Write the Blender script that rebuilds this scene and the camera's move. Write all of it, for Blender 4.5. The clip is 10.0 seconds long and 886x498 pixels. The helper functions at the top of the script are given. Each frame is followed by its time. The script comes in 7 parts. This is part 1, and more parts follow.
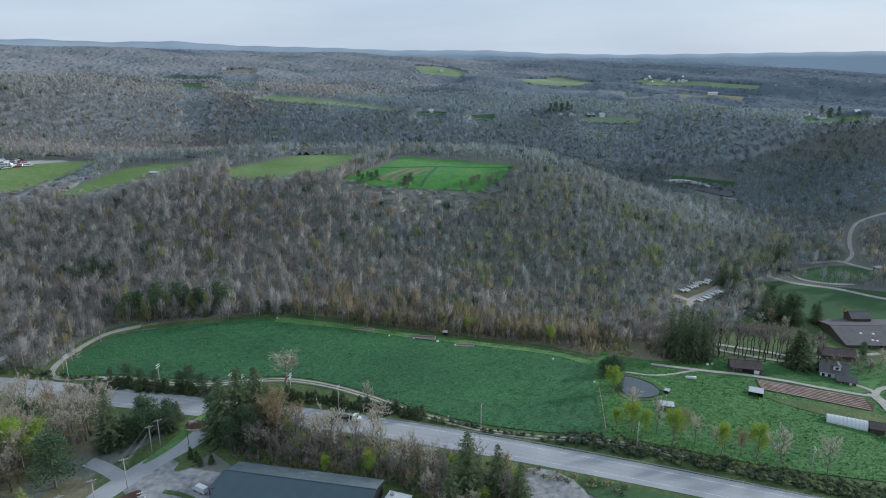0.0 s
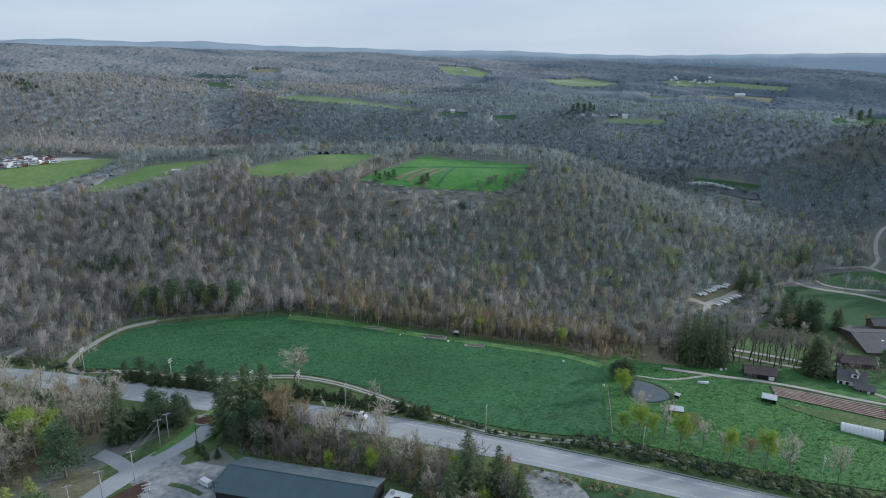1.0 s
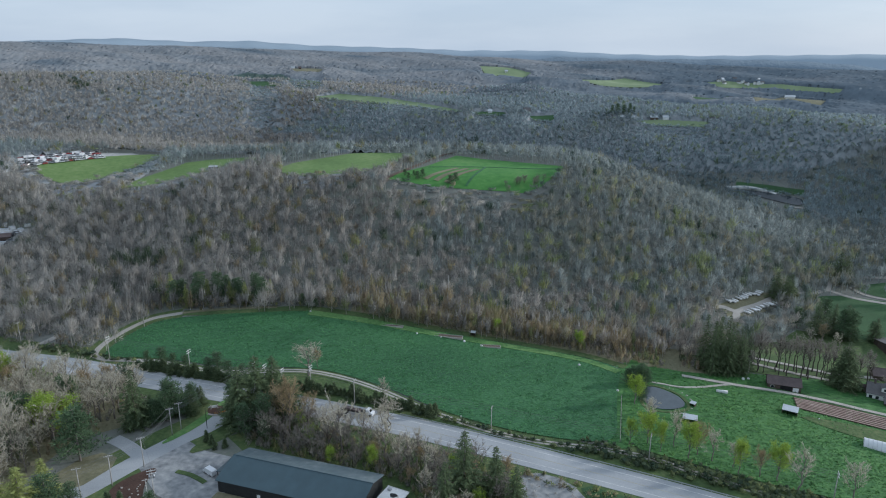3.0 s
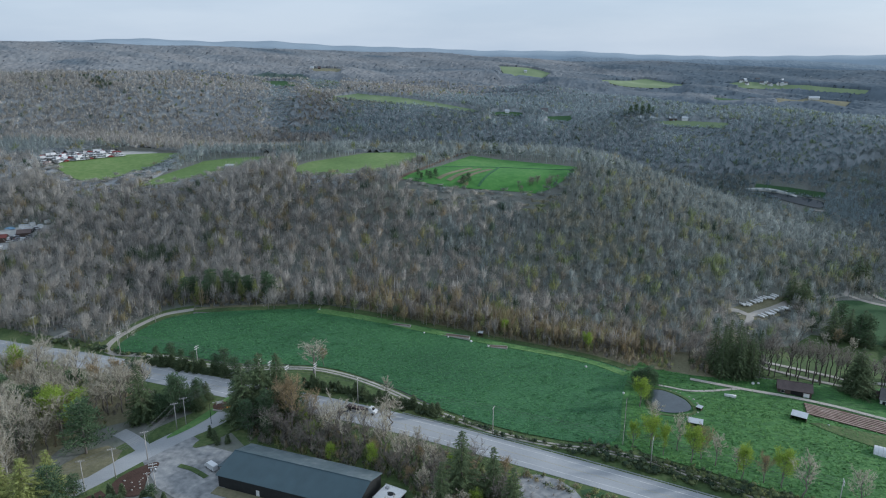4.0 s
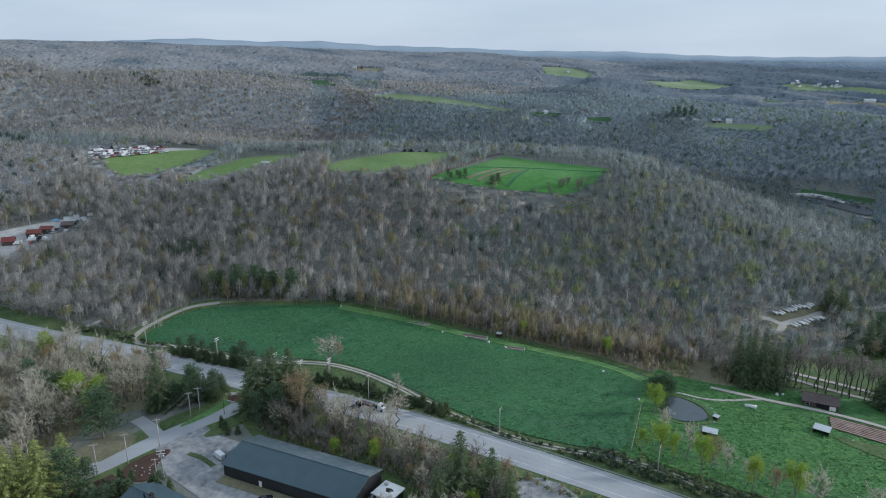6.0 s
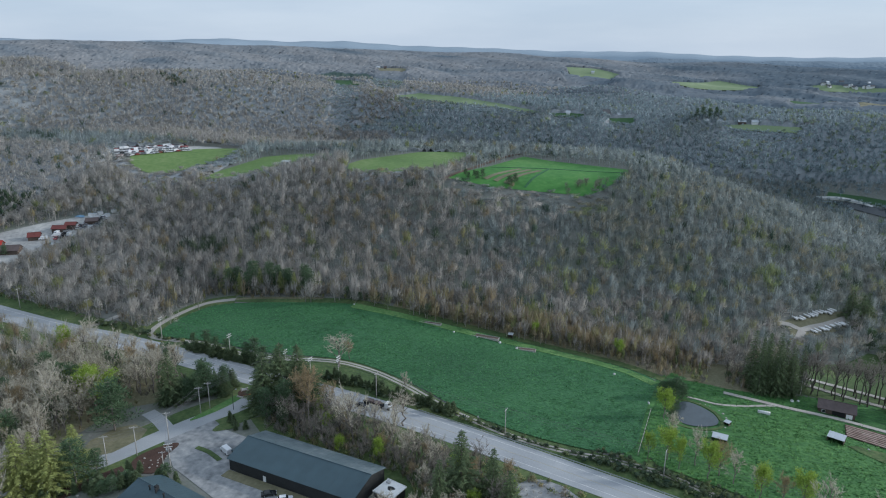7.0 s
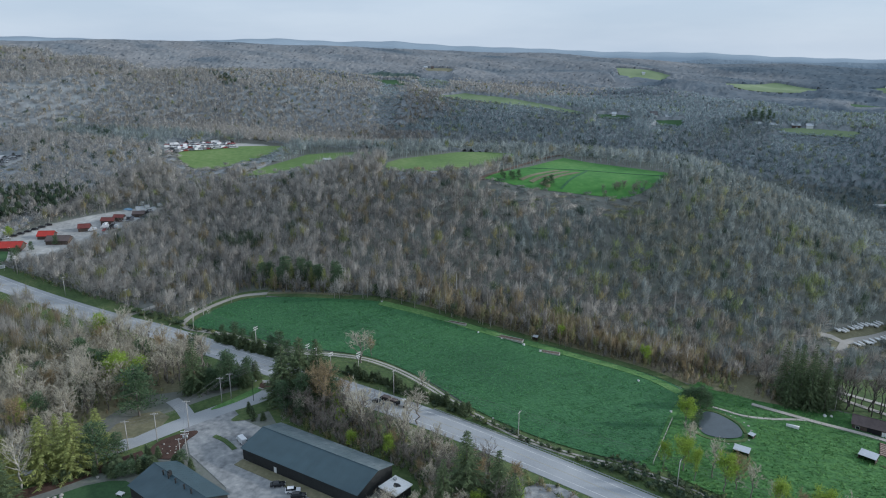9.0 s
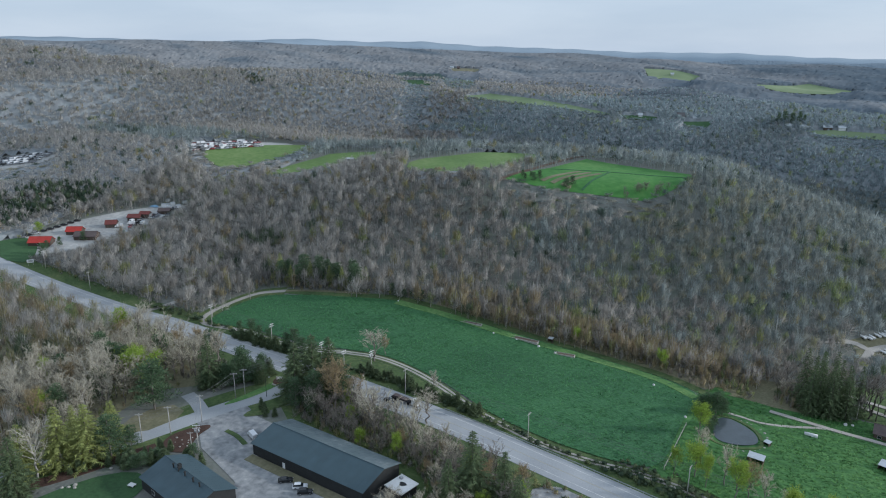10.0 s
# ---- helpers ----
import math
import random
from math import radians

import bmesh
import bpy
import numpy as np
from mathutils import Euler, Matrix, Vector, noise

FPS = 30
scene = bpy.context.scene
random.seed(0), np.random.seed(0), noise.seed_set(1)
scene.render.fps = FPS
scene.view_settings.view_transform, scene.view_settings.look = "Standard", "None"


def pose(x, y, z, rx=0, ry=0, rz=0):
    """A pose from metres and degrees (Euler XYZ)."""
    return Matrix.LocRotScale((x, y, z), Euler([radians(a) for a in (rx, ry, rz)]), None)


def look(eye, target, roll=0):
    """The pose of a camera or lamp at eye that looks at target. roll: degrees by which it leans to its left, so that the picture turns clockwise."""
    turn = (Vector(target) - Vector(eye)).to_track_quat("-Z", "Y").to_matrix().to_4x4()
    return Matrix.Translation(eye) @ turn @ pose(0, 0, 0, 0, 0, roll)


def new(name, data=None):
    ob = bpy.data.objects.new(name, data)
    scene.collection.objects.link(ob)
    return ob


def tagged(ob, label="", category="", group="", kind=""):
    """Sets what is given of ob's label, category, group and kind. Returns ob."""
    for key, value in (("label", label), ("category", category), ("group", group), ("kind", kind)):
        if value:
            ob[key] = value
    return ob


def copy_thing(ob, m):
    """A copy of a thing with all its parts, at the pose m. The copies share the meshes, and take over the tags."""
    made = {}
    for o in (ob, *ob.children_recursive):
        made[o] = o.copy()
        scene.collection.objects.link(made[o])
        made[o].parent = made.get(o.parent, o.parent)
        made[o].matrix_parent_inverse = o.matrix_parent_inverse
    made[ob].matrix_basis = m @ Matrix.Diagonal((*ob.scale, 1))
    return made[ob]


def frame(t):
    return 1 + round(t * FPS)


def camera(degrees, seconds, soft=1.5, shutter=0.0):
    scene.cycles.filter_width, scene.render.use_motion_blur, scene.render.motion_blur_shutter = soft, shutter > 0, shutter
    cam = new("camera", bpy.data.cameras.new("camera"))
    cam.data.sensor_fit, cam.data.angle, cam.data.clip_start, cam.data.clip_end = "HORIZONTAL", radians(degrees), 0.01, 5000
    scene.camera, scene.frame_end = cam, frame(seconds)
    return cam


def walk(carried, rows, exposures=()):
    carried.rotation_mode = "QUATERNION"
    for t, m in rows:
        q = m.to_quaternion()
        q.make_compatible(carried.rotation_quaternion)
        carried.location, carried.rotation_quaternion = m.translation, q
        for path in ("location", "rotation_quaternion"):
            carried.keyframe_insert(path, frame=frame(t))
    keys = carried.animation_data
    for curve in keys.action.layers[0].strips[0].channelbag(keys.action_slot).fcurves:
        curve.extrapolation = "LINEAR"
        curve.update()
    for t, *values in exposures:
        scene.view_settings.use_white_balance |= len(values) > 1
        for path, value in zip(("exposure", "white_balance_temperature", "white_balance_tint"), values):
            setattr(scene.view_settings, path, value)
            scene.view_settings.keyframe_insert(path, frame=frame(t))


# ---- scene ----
cam = camera(65.3, 10.0, soft=1.1)
METRES, EYE, TILT, LEAN, TURN = 64.0, 128.0, -16.5, 0.0, 0.0
ROWS = [
    (0.0, 0.0, 0.0, 0.0, 0.0, 0.0, -0.0),
    (0.5, 0.0514, -0.0012, -0.0011, 1.09, 0.01, -0.36),
    (1.0, 0.1032, -0.0015, 0.0002, 2.17, -0.0, -0.73),
    (1.5, 0.156, -0.0005, 0.0006, 3.24, -0.01, -1.07),
    (2.0, 0.2089, 0.0012, 0.0008, 4.25, -0.03, -1.39),
    (2.5, 0.2611, 0.0041, 0.0015, 5.19, -0.06, -1.68),
    (4.0, 0.4141, 0.0199, 0.0025, 7.95, -0.14, -2.52),
    (4.5, 0.4654, 0.0266, 0.0039, 8.88, -0.18, -2.8),
    (5.0, 0.5159, 0.0341, 0.0061, 9.85, -0.23, -3.1),
    (5.5, 0.5659, 0.0425, 0.0074, 10.87, -0.28, -3.42),
    (7.0, 0.7139, 0.0734, 0.0125, 14.14, -0.47, -4.42),
    (7.5, 0.7611, 0.0862, 0.0158, 15.18, -0.55, -4.75),
    (8.0, 0.8071, 0.0997, 0.0176, 16.19, -0.62, -5.08),
    (8.5, 0.8514, 0.1137, 0.0203, 17.31, -0.71, -5.41),
    (9.0, 0.8947, 0.1279, 0.0232, 18.52, -0.82, -5.77),
    (9.5, 0.937, 0.1437, 0.026, 19.75, -0.93, -6.13),
    (10.0, 0.9789, 0.1609, 0.0294, 20.91, -1.04, -6.46),
]
walk(cam, [(t, pose(0, 0, EYE, TILT, LEAN, TURN) @ pose(METRES * x, METRES * y, METRES * z, 90 + pitch, roll, yaw)) for t, x, y, z, yaw, pitch, roll in ROWS], exposures=[(0.0, 0.17, 5450, 10), (10.0, 0.17, 5450, 10)])

# ---- world, sun ----
SUN_AZ, SUN_EL = radians(68), radians(18)
to_sun = Vector((math.sin(SUN_AZ) * math.cos(SUN_EL), math.cos(SUN_AZ) * math.cos(SUN_EL), math.sin(SUN_EL)))
sun = new("sun", bpy.data.lights.new("sun", "SUN"))
sun.data.energy, sun.data.angle, sun.data.color = 2.3, radians(3.0), (1.0, 0.9, 0.76)
sun.matrix_world = look((0, 0, 300), Vector((0, 0, 300)) - to_sun)

world = bpy.data.worlds.new("sky")
scene.world = world
world.use_nodes = True
wn, wl = world.node_tree.nodes, world.node_tree.links
wn.clear()
w_out, w_bg = wn.new("ShaderNodeOutputWorld"), wn.new("ShaderNodeBackground")
w_sky, w_mix = wn.new("ShaderNodeTexSky"), wn.new("ShaderNodeMix")
w_co, w_map, w_noise, w_ramp = wn.new("ShaderNodeTexCoord"), wn.new("ShaderNodeMapping"), wn.new("ShaderNodeTexNoise"), wn.new("ShaderNodeValToRGB")
w_sky.sky_type, w_sky.sun_disc = "NISHITA", False
w_sky.sun_elevation, w_sky.sun_rotation = SUN_EL, SUN_AZ
w_map.inputs["Scale"].default_value = (1.6, 1.6, 9.0)
w_noise.inputs["Scale"].default_value = 1.7
w_noise.inputs["Detail"].default_value = 6.0
w_noise.inputs["Roughness"].default_value = 0.55
w_ramp.color_ramp.elements[0].position, w_ramp.color_ramp.elements[0].color = 0.38, (4.15, 4.5, 4.72, 1)
w_ramp.color_ramp.elements[1].position, w_ramp.color_ramp.elements[1].color = 0.66, (4.85, 5.07, 5.12, 1)
w_mix.data_type = "RGBA"
w_mix.inputs["Factor"].default_value = 0.88
wl.new(w_co.outputs["Generated"], w_map.inputs["Vector"])
wl.new(w_map.outputs["Vector"], w_noise.inputs["Vector"])
wl.new(w_noise.outputs["Fac"], w_ramp.inputs["Fac"])
wl.new(w_sky.outputs["Color"], w_mix.inputs[6])
wl.new(w_ramp.outputs["Color"], w_mix.inputs[7])
wl.new(w_mix.outputs[2], w_bg.inputs["Color"])
wl.new(w_bg.outputs["Background"], w_out.inputs["Surface"])
w_bg.inputs["Strength"].default_value = 0.122


# ---- materials ----
def material(name, stops, scale=0.2, fine=3.0, rough=0.9, metal=0.0, bump=0.0, bump_scale=None, stretch=(1, 1, 1), tint="", jitter=0.0, spec=0.3, mix=0.45, mottle=0.0, thin=0.0):
    """A surface whose colour runs along stops by a coarse and a fine noise, or by a named attribute."""
    m = bpy.data.materials.new(name)
    m.use_nodes = True
    n, l = m.node_tree.nodes, m.node_tree.links
    b = n["Principled BSDF"]
    b.inputs["Roughness"].default_value, b.inputs["Metallic"].default_value = rough, metal
    b.inputs["Specular IOR Level"].default_value = spec
    ramp = n.new("ShaderNodeValToRGB")
    while len(ramp.color_ramp.elements) < len(stops):
        ramp.color_ramp.elements.new(0.5)
    for e, (p, c) in zip(ramp.color_ramp.elements, stops):
        e.position, e.color = p, (*c, 1)
    co, mp = n.new("ShaderNodeTexCoord"), n.new("ShaderNodeMapping")
    mp.inputs["Scale"].default_value = stretch
    l.new(co.outputs["Object"], mp.inputs["Vector"])
    def noise_at(s, detail):
        t = n.new("ShaderNodeTexNoise")
        t.inputs["Scale"].default_value, t.inputs["Detail"].default_value = s, detail
        l.new(mp.outputs["Vector"], t.inputs["Vector"])
        return t.outputs["Fac"]
    coarse, small = noise_at(scale, 4), noise_at(fine, 3)
    if tint:
        a = n.new("ShaderNodeAttribute")
        a.attribute_name = tint
        fac = a.outputs["Fac"]
    else:
        mx = n.new("ShaderNodeMix")
        mx.inputs["Factor"].default_value = mix
        l.new(coarse, mx.inputs[2]), l.new(small, mx.inputs[3])
        fac = mx.outputs[0]
    l.new(fac, ramp.inputs["Fac"])
    colour = ramp.outputs["Color"]
    if jitter:
        g, mr, hs = n.new("ShaderNodeNewGeometry"), n.new("ShaderNodeMapRange"), n.new("ShaderNodeHueSaturation")
        mr.inputs["To Min"].default_value, mr.inputs["To Max"].default_value = 1 - jitter, 1 + jitter
        l.new(g.outputs["Random Per Island"], mr.inputs["Value"])
        l.new(mr.outputs["Result"], hs.inputs["Value"])
        l.new(colour, hs.inputs["Color"])
        colour = hs.outputs["Color"]
    if mottle:
        mr2, hs2 = n.new("ShaderNodeMapRange"), n.new("ShaderNodeHueSaturation")
        mr2.inputs["From Min"].default_value, mr2.inputs["From Max"].default_value = 0.36, 0.64
        mr2.inputs["To Min"].default_value, mr2.inputs["To Max"].default_value = 1 - mottle, 1 + mottle
        l.new(small, mr2.inputs["Value"]), l.new(mr2.outputs["Result"], hs2.inputs["Value"])
        l.new(colour, hs2.inputs["Color"])
        colour = hs2.outputs["Color"]
    l.new(colour, b.inputs["Base Color"])
    if bump:
        bp = n.new("ShaderNodeBump")
        bp.inputs["Distance"].default_value = bump
        bp.inputs["Strength"].default_value = 1.0
        l.new(noise_at(bump_scale, 4) if bump_scale else small, bp.inputs["Height"])
        l.new(bp.outputs["Normal"], b.inputs["Normal"])
    if thin:
        tr, ms = n.new("ShaderNodeBsdfTranslucent"), n.new("ShaderNodeMixShader")
        ms.inputs["Fac"].default_value = thin
        l.new(colour, tr.inputs["Color"])
        l.new(b.outputs["BSDF"], ms.inputs[1]), l.new(tr.outputs["BSDF"], ms.inputs[2])
        l.new(ms.outputs["Shader"], n["Material Output"].inputs["Surface"])
    return m


def plain(name, c, rough=0.6, metal=0.0, vary=0.12, fine=1.5, spec=0.4):
    lo, hi = [v * (1 - vary) for v in c], [min(1, v * (1 + vary)) for v in c]
    return material(name, [(0.3, lo), (0.7, hi)], scale=0.3, fine=fine, rough=rough, metal=metal, spec=spec)


M_FLOOR = material("leaf_litter", [(0.3, (0.135, 0.142, 0.128)), (0.48, (0.192, 0.198, 0.178)), (0.6, (0.16, 0.18, 0.143)), (0.75, (0.255, 0.252, 0.222))], 0.035, 0.6, bump=0.4, bump_scale=0.5)
M_CROP = material("crop_leaves", [(0.3, (0.028, 0.087, 0.036)), (0.5, (0.046, 0.14, 0.052)), (0.7, (0.075, 0.196, 0.07))], 0.025, 0.9, rough=0.7, bump=0.4, bump_scale=0.9, stretch=(0.75, 1.3, 1), mix=0.6)
M_CROPTUFT = material("crop_tops", [(0.3, (0.056, 0.168, 0.062)), (0.7, (0.115, 0.285, 0.1))], 0.03, 0.9, rough=0.7, jitter=0.2, thin=0.3)
M_GRASSTUFT = material("tussock_blades", [(0.3, (0.06, 0.17, 0.045)), (0.7, (0.15, 0.31, 0.085))], 0.05, 0.9, rough=0.75, jitter=0.25, thin=0.3)
M_PASTURE = material("pasture_grass", [(0.3, (0.03, 0.085, 0.026)), (0.5, (0.062, 0.165, 0.044)), (0.7, (0.118, 0.25, 0.07))], 0.05, 0.45, rough=0.8, bump=0.7, bump_scale=0.4, stretch=(0.6, 1.4, 1), mix=0.65)
M_GRASS = material("verge_grass", [(0.3, (0.042, 0.07, 0.026)), (0.5, (0.085, 0.13, 0.045)), (0.7, (0.17, 0.195, 0.08))], 0.06, 0.7, bump=0.2, bump_scale=1.0)
M_LAWN = material("lawn", [(0.3, (0.036, 0.075, 0.032)), (0.6, (0.062, 0.13, 0.05)), (0.8, (0.11, 0.175, 0.075))], 0.04, 0.9, bump=0.1, bump_scale=1.2)
M_HEADLAND = material("headland_grass", [(0.3, (0.07, 0.155, 0.045)), (0.5, (0.12, 0.235, 0.07)), (0.7, (0.2, 0.3, 0.11))], 0.08, 0.7, bump=0.3, bump_scale=0.8)
M_HAY = material("hill_meadow", [(0.3, (0.1, 0.17, 0.05)), (0.5, (0.15, 0.235, 0.07)), (0.72, (0.24, 0.3, 0.12))], 0.02, 0.3, bump=0.15, bump_scale=0.5)
M_WHEAT = material("winter_wheat", [(0.3, (0.05, 0.16, 0.035)), (0.5, (0.085, 0.23, 0.05)), (0.72, (0.15, 0.29, 0.08))], 0.02, 0.3, bump=0.15, bump_scale=0.5)
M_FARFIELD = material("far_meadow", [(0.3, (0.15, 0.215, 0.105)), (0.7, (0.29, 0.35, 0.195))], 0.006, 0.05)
M_DRYGRASS = material("dry_grass", [(0.3, (0.13, 0.13, 0.075)), (0.5, (0.2, 0.19, 0.115)), (0.7, (0.3, 0.27, 0.175))], 0.06, 0.8, bump=0.2, bump_scale=1.0)
M_SOIL = material("bare_soil", [(0.3, (0.1, 0.075, 0.055)), (0.7, (0.2, 0.155, 0.12))], 0.2, 1.5, bump=0.2, bump_scale=1.5)
M_ROAD = material("worn_asphalt", [(0.3, (0.3, 0.312, 0.325)), (0.5, (0.37, 0.383, 0.392)), (0.7, (0.45, 0.458, 0.46))], 0.07, 2.5, rough=0.75, stretch=(1, 1, 1))
M_ASPHALT = material("lot_asphalt", [(0.3, (0.12, 0.128, 0.13)), (0.42, (0.22, 0.228, 0.232)), (0.52, (0.3, 0.306, 0.305)), (0.6, (0.36, 0.362, 0.355)), (0.72, (0.56, 0.55, 0.52))], 0.12, 0.55, rough=0.85, mix=0.5)
M_YARD = material("yard_gravel", [(0.3, (0.24, 0.243, 0.238)), (0.45, (0.37, 0.367, 0.35)), (0.58, (0.46, 0.455, 0.43)), (0.72, (0.58, 0.57, 0.53))], 0.06, 0.5, rough=0.9)
M_GRAVEL = material("gravel", [(0.3, (0.3, 0.28, 0.25)), (0.7, (0.5, 0.47, 0.42))], 0.12, 2.0, bump=0.05, bump_scale=3)
M_STONEPALE = material("pale_concrete", [(0.3, (0.5, 0.5, 0.48)), (0.7, (0.68, 0.68, 0.65))], 0.2, 1.5)
M_MULCH = material("mulch", [(0.3, (0.05, 0.03, 0.022)), (0.7, (0.11, 0.065, 0.05))], 0.3, 2.0, bump=0.1, bump_scale=2)
M_POND = plain("murky_pond", (0.075, 0.092, 0.1), rough=0.04, vary=0.2, spec=0.5)
M_WATER = plain("dark_water", (0.02, 0.028, 0.032), rough=0.04, vary=0.2, spec=0.5)
M_TWIG = material("twigs", [(0.0, (0.7, 0.67, 0.615)), (0.14, (0.59, 0.562, 0.512)), (0.3, (0.46, 0.435, 0.395)), (0.42, (0.345, 0.335, 0.31)), (0.58, (0.375, 0.35, 0.3)), (0.7, (0.45, 0.37, 0.245)), (0.78, (0.44, 0.405, 0.23)), (0.84, (0.39, 0.43, 0.17)), (0.9, (0.2, 0.25, 0.14)), (1.0, (0.08, 0.125, 0.085))], tint="tint", jitter=0.08, mottle=0.1, fine=1.2, stretch=(1.3, 1.3, 0.6), rough=0.95, spec=0.1, thin=0.5)
# leafing green-grey, mixed partly towards the haze-tinted twigs below
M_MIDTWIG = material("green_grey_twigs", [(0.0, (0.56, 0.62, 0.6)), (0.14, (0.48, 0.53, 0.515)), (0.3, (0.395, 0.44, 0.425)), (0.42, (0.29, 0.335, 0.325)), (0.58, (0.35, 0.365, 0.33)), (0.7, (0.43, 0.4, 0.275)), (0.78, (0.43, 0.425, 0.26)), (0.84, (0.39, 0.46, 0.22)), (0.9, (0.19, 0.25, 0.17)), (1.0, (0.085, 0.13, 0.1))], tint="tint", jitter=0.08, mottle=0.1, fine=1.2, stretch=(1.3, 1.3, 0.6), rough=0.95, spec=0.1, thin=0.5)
# twig colours shifted to blue-grey so that far woods carry haze
M_HAZETWIG = material("haze_cooled_twigs", [(0.0, (0.525, 0.605, 0.62)), (0.14, (0.465, 0.545, 0.57)), (0.3, (0.4, 0.48, 0.5)), (0.42, (0.3, 0.365, 0.38)), (0.58, (0.335, 0.38, 0.36)), (0.7, (0.41, 0.425, 0.31)), (0.78, (0.415, 0.45, 0.3)), (0.84, (0.39, 0.485, 0.29)), (0.9, (0.19, 0.25, 0.2)), (1.0, (0.095, 0.14, 0.125))], tint="tint", jitter=0.08, mottle=0.1, fine=1.2, stretch=(1.3, 1.3, 0.6), rough=0.95, spec=0.1, thin=0.5)
M_THICKET = material("sapling_tops", [(0.0, (0.42, 0.405, 0.395)), (0.2, (0.35, 0.352, 0.35)), (0.42, (0.24, 0.27, 0.28))], tint="tint", mottle=0.12, fine=0.4, rough=0.95, spec=0.1)
M_BARK = material("bark", [(0.3, (0.12, 0.105, 0.09)), (0.7, (0.3, 0.27, 0.24))], 0.6, 3.0, stretch=(1, 1, 0.25), bump=0.03, bump_scale=6)
M_PALEBARK = material("pale_bark", [(0.3, (0.3, 0.28, 0.25)), (0.6, (0.62, 0.6, 0.55))], 0.8, 3.0, stretch=(1, 1, 0.4))
M_SPRUCE = material("spruce_needles", [(0.3, (0.08, 0.113, 0.062)), (0.6, (0.15, 0.196, 0.095)), (0.8, (0.25, 0.29, 0.13))], 0.4, 1.5, jitter=0.35, rough=0.85, spec=0.15, thin=0.25)
M_YSPRUCE = material("yellow_needles", [(0.3, (0.19, 0.22, 0.075)), (0.6, (0.36, 0.395, 0.135)), (0.8, (0.52, 0.54, 0.19))], 0.4, 1.5, jitter=0.35, rough=0.85, spec=0.15, thin=0.25)
M_PINE = material("pine_needles", [(0.3, (0.072, 0.12, 0.07)), (0.6, (0.135, 0.2, 0.105)), (0.8, (0.22, 0.28, 0.14))], 0.4, 1.5, jitter=0.35, rough=0.85, spec=0.15, thin=0.25)
M_YLEAF = material("spring_leaves", [(0.3, (0.24, 0.35, 0.05)), (0.7, (0.42, 0.53, 0.11))], 0.5, 2.0, jitter=0.3, rough=0.8, spec=0.15, thin=0.45)
M_DARKTWIG = material("dark_twigs", [(0.3, (0.22, 0.2, 0.175)), (0.7, (0.36, 0.33, 0.29))], 0.3, 1.5, jitter=0.3, rough=0.95, spec=0.1, thin=0.4)
M_DARKBARK = material("dark_bark", [(0.3, (0.05, 0.045, 0.04)), (0.7, (0.12, 0.105, 0.09))], 0.6, 3.0, stretch=(1, 1, 0.25), bump=0.03, bump_scale=6)
M_OLEAF = material("orange_buds", [(0.3, (0.3, 0.235, 0.14)), (0.7, (0.46, 0.37, 0.22))], 0.5, 2.0, jitter=0.3, rough=0.8, spec=0.15, thin=0.4)
M_GREYTWIG = material("grey_twigs", [(0.3, (0.43, 0.4, 0.325)), (0.7, (0.66, 0.615, 0.5))], 0.3, 1.5, jitter=0.3, rough=0.95, spec=0.1, thin=0.4)
M_WOODPOLE = plain("weathered_pole", (0.46, 0.44, 0.41), 0.9, vary=0.3)


# ---- the lie of the land ----
MOUNDS = (
    (-330, 480, 220, 90, 9.5), (-330, 570, 260, 220, 7.0), (30, 480, 70, 60, 20.2), (180, 810, 140, 140, -9.8),
    (390, 510, 70, 60, 14.4), (60, 360, 70, 60, -10.3), (-90, 450, 70, 60, 8.3), (-240, 330, 80, 140, -6.7),
    (-300, 660, 70, 60, -13.5), (-450, 510, 220, 90, 10.2), (270, 540, 70, 60, -9.6), (-390, 480, 220, 90, 10.2),
)
MOUNDS_EAST = (
    (300, 810, 70, 60, -8.4), (60, 810, 80, 140, -8.1), (300, 240, 220, 90, -5.6), (-450, 450, 80, 140, 11.1),
    (420, 540, 70, 60, 11.9), (0, 480, 140, 70, 17.0), (240, 360, 80, 140, -14.2), (180, 390, 70, 60, -6.1),
    (-150, 420, 70, 60, 10.6), (-40, 555, 170, 40, 8.0), (70, 505, 60, 50, 4.5),
    (20, 612, 190, 30, -20.0), (190, 575, 70, 50, -8.0),
)
RANGES = ((-1000, 1600, 600, 500, 20), (1800, 3200, 900, 1000, -25))


def far_land(x, y):
    """Height of the rolling plateau behind the valley, by distance and bearing."""
    r, az = np.hypot(x, y), np.degrees(np.arctan2(x, y))
    z = np.interp(r, (690, 735, 800, 860, 930, 1000, 1060, 1120, 1300), (57, 65, 76, 84, 91, 100, 106, 104, 70))
    z = z - 0.65 * np.clip(az, -32, 0) - np.clip(az, 0, 30) * np.interp(r, (716, 800, 936, 1060), (0.1, 0.7, 1.35, 0.5))
    wave = np.sin((r + 34 * np.sin(np.radians(az * 5.2 + 20)) + 0.9 * az) / 12.6) + 0.45 * np.sin((r - 26 * np.sin(np.radians(az * 8.1))) / 7.9 + 1.0)
    spurs = np.sin(np.radians(az * 22 + r * 0.9)) + 0.7 * np.sin(np.radians(az * 41 - r * 1.3))
    return z + (3.0 * wave + 1.8 * spurs) * np.interp(r, (725, 800, 1000, 1120), (0, 1, 0.75, 0.4))



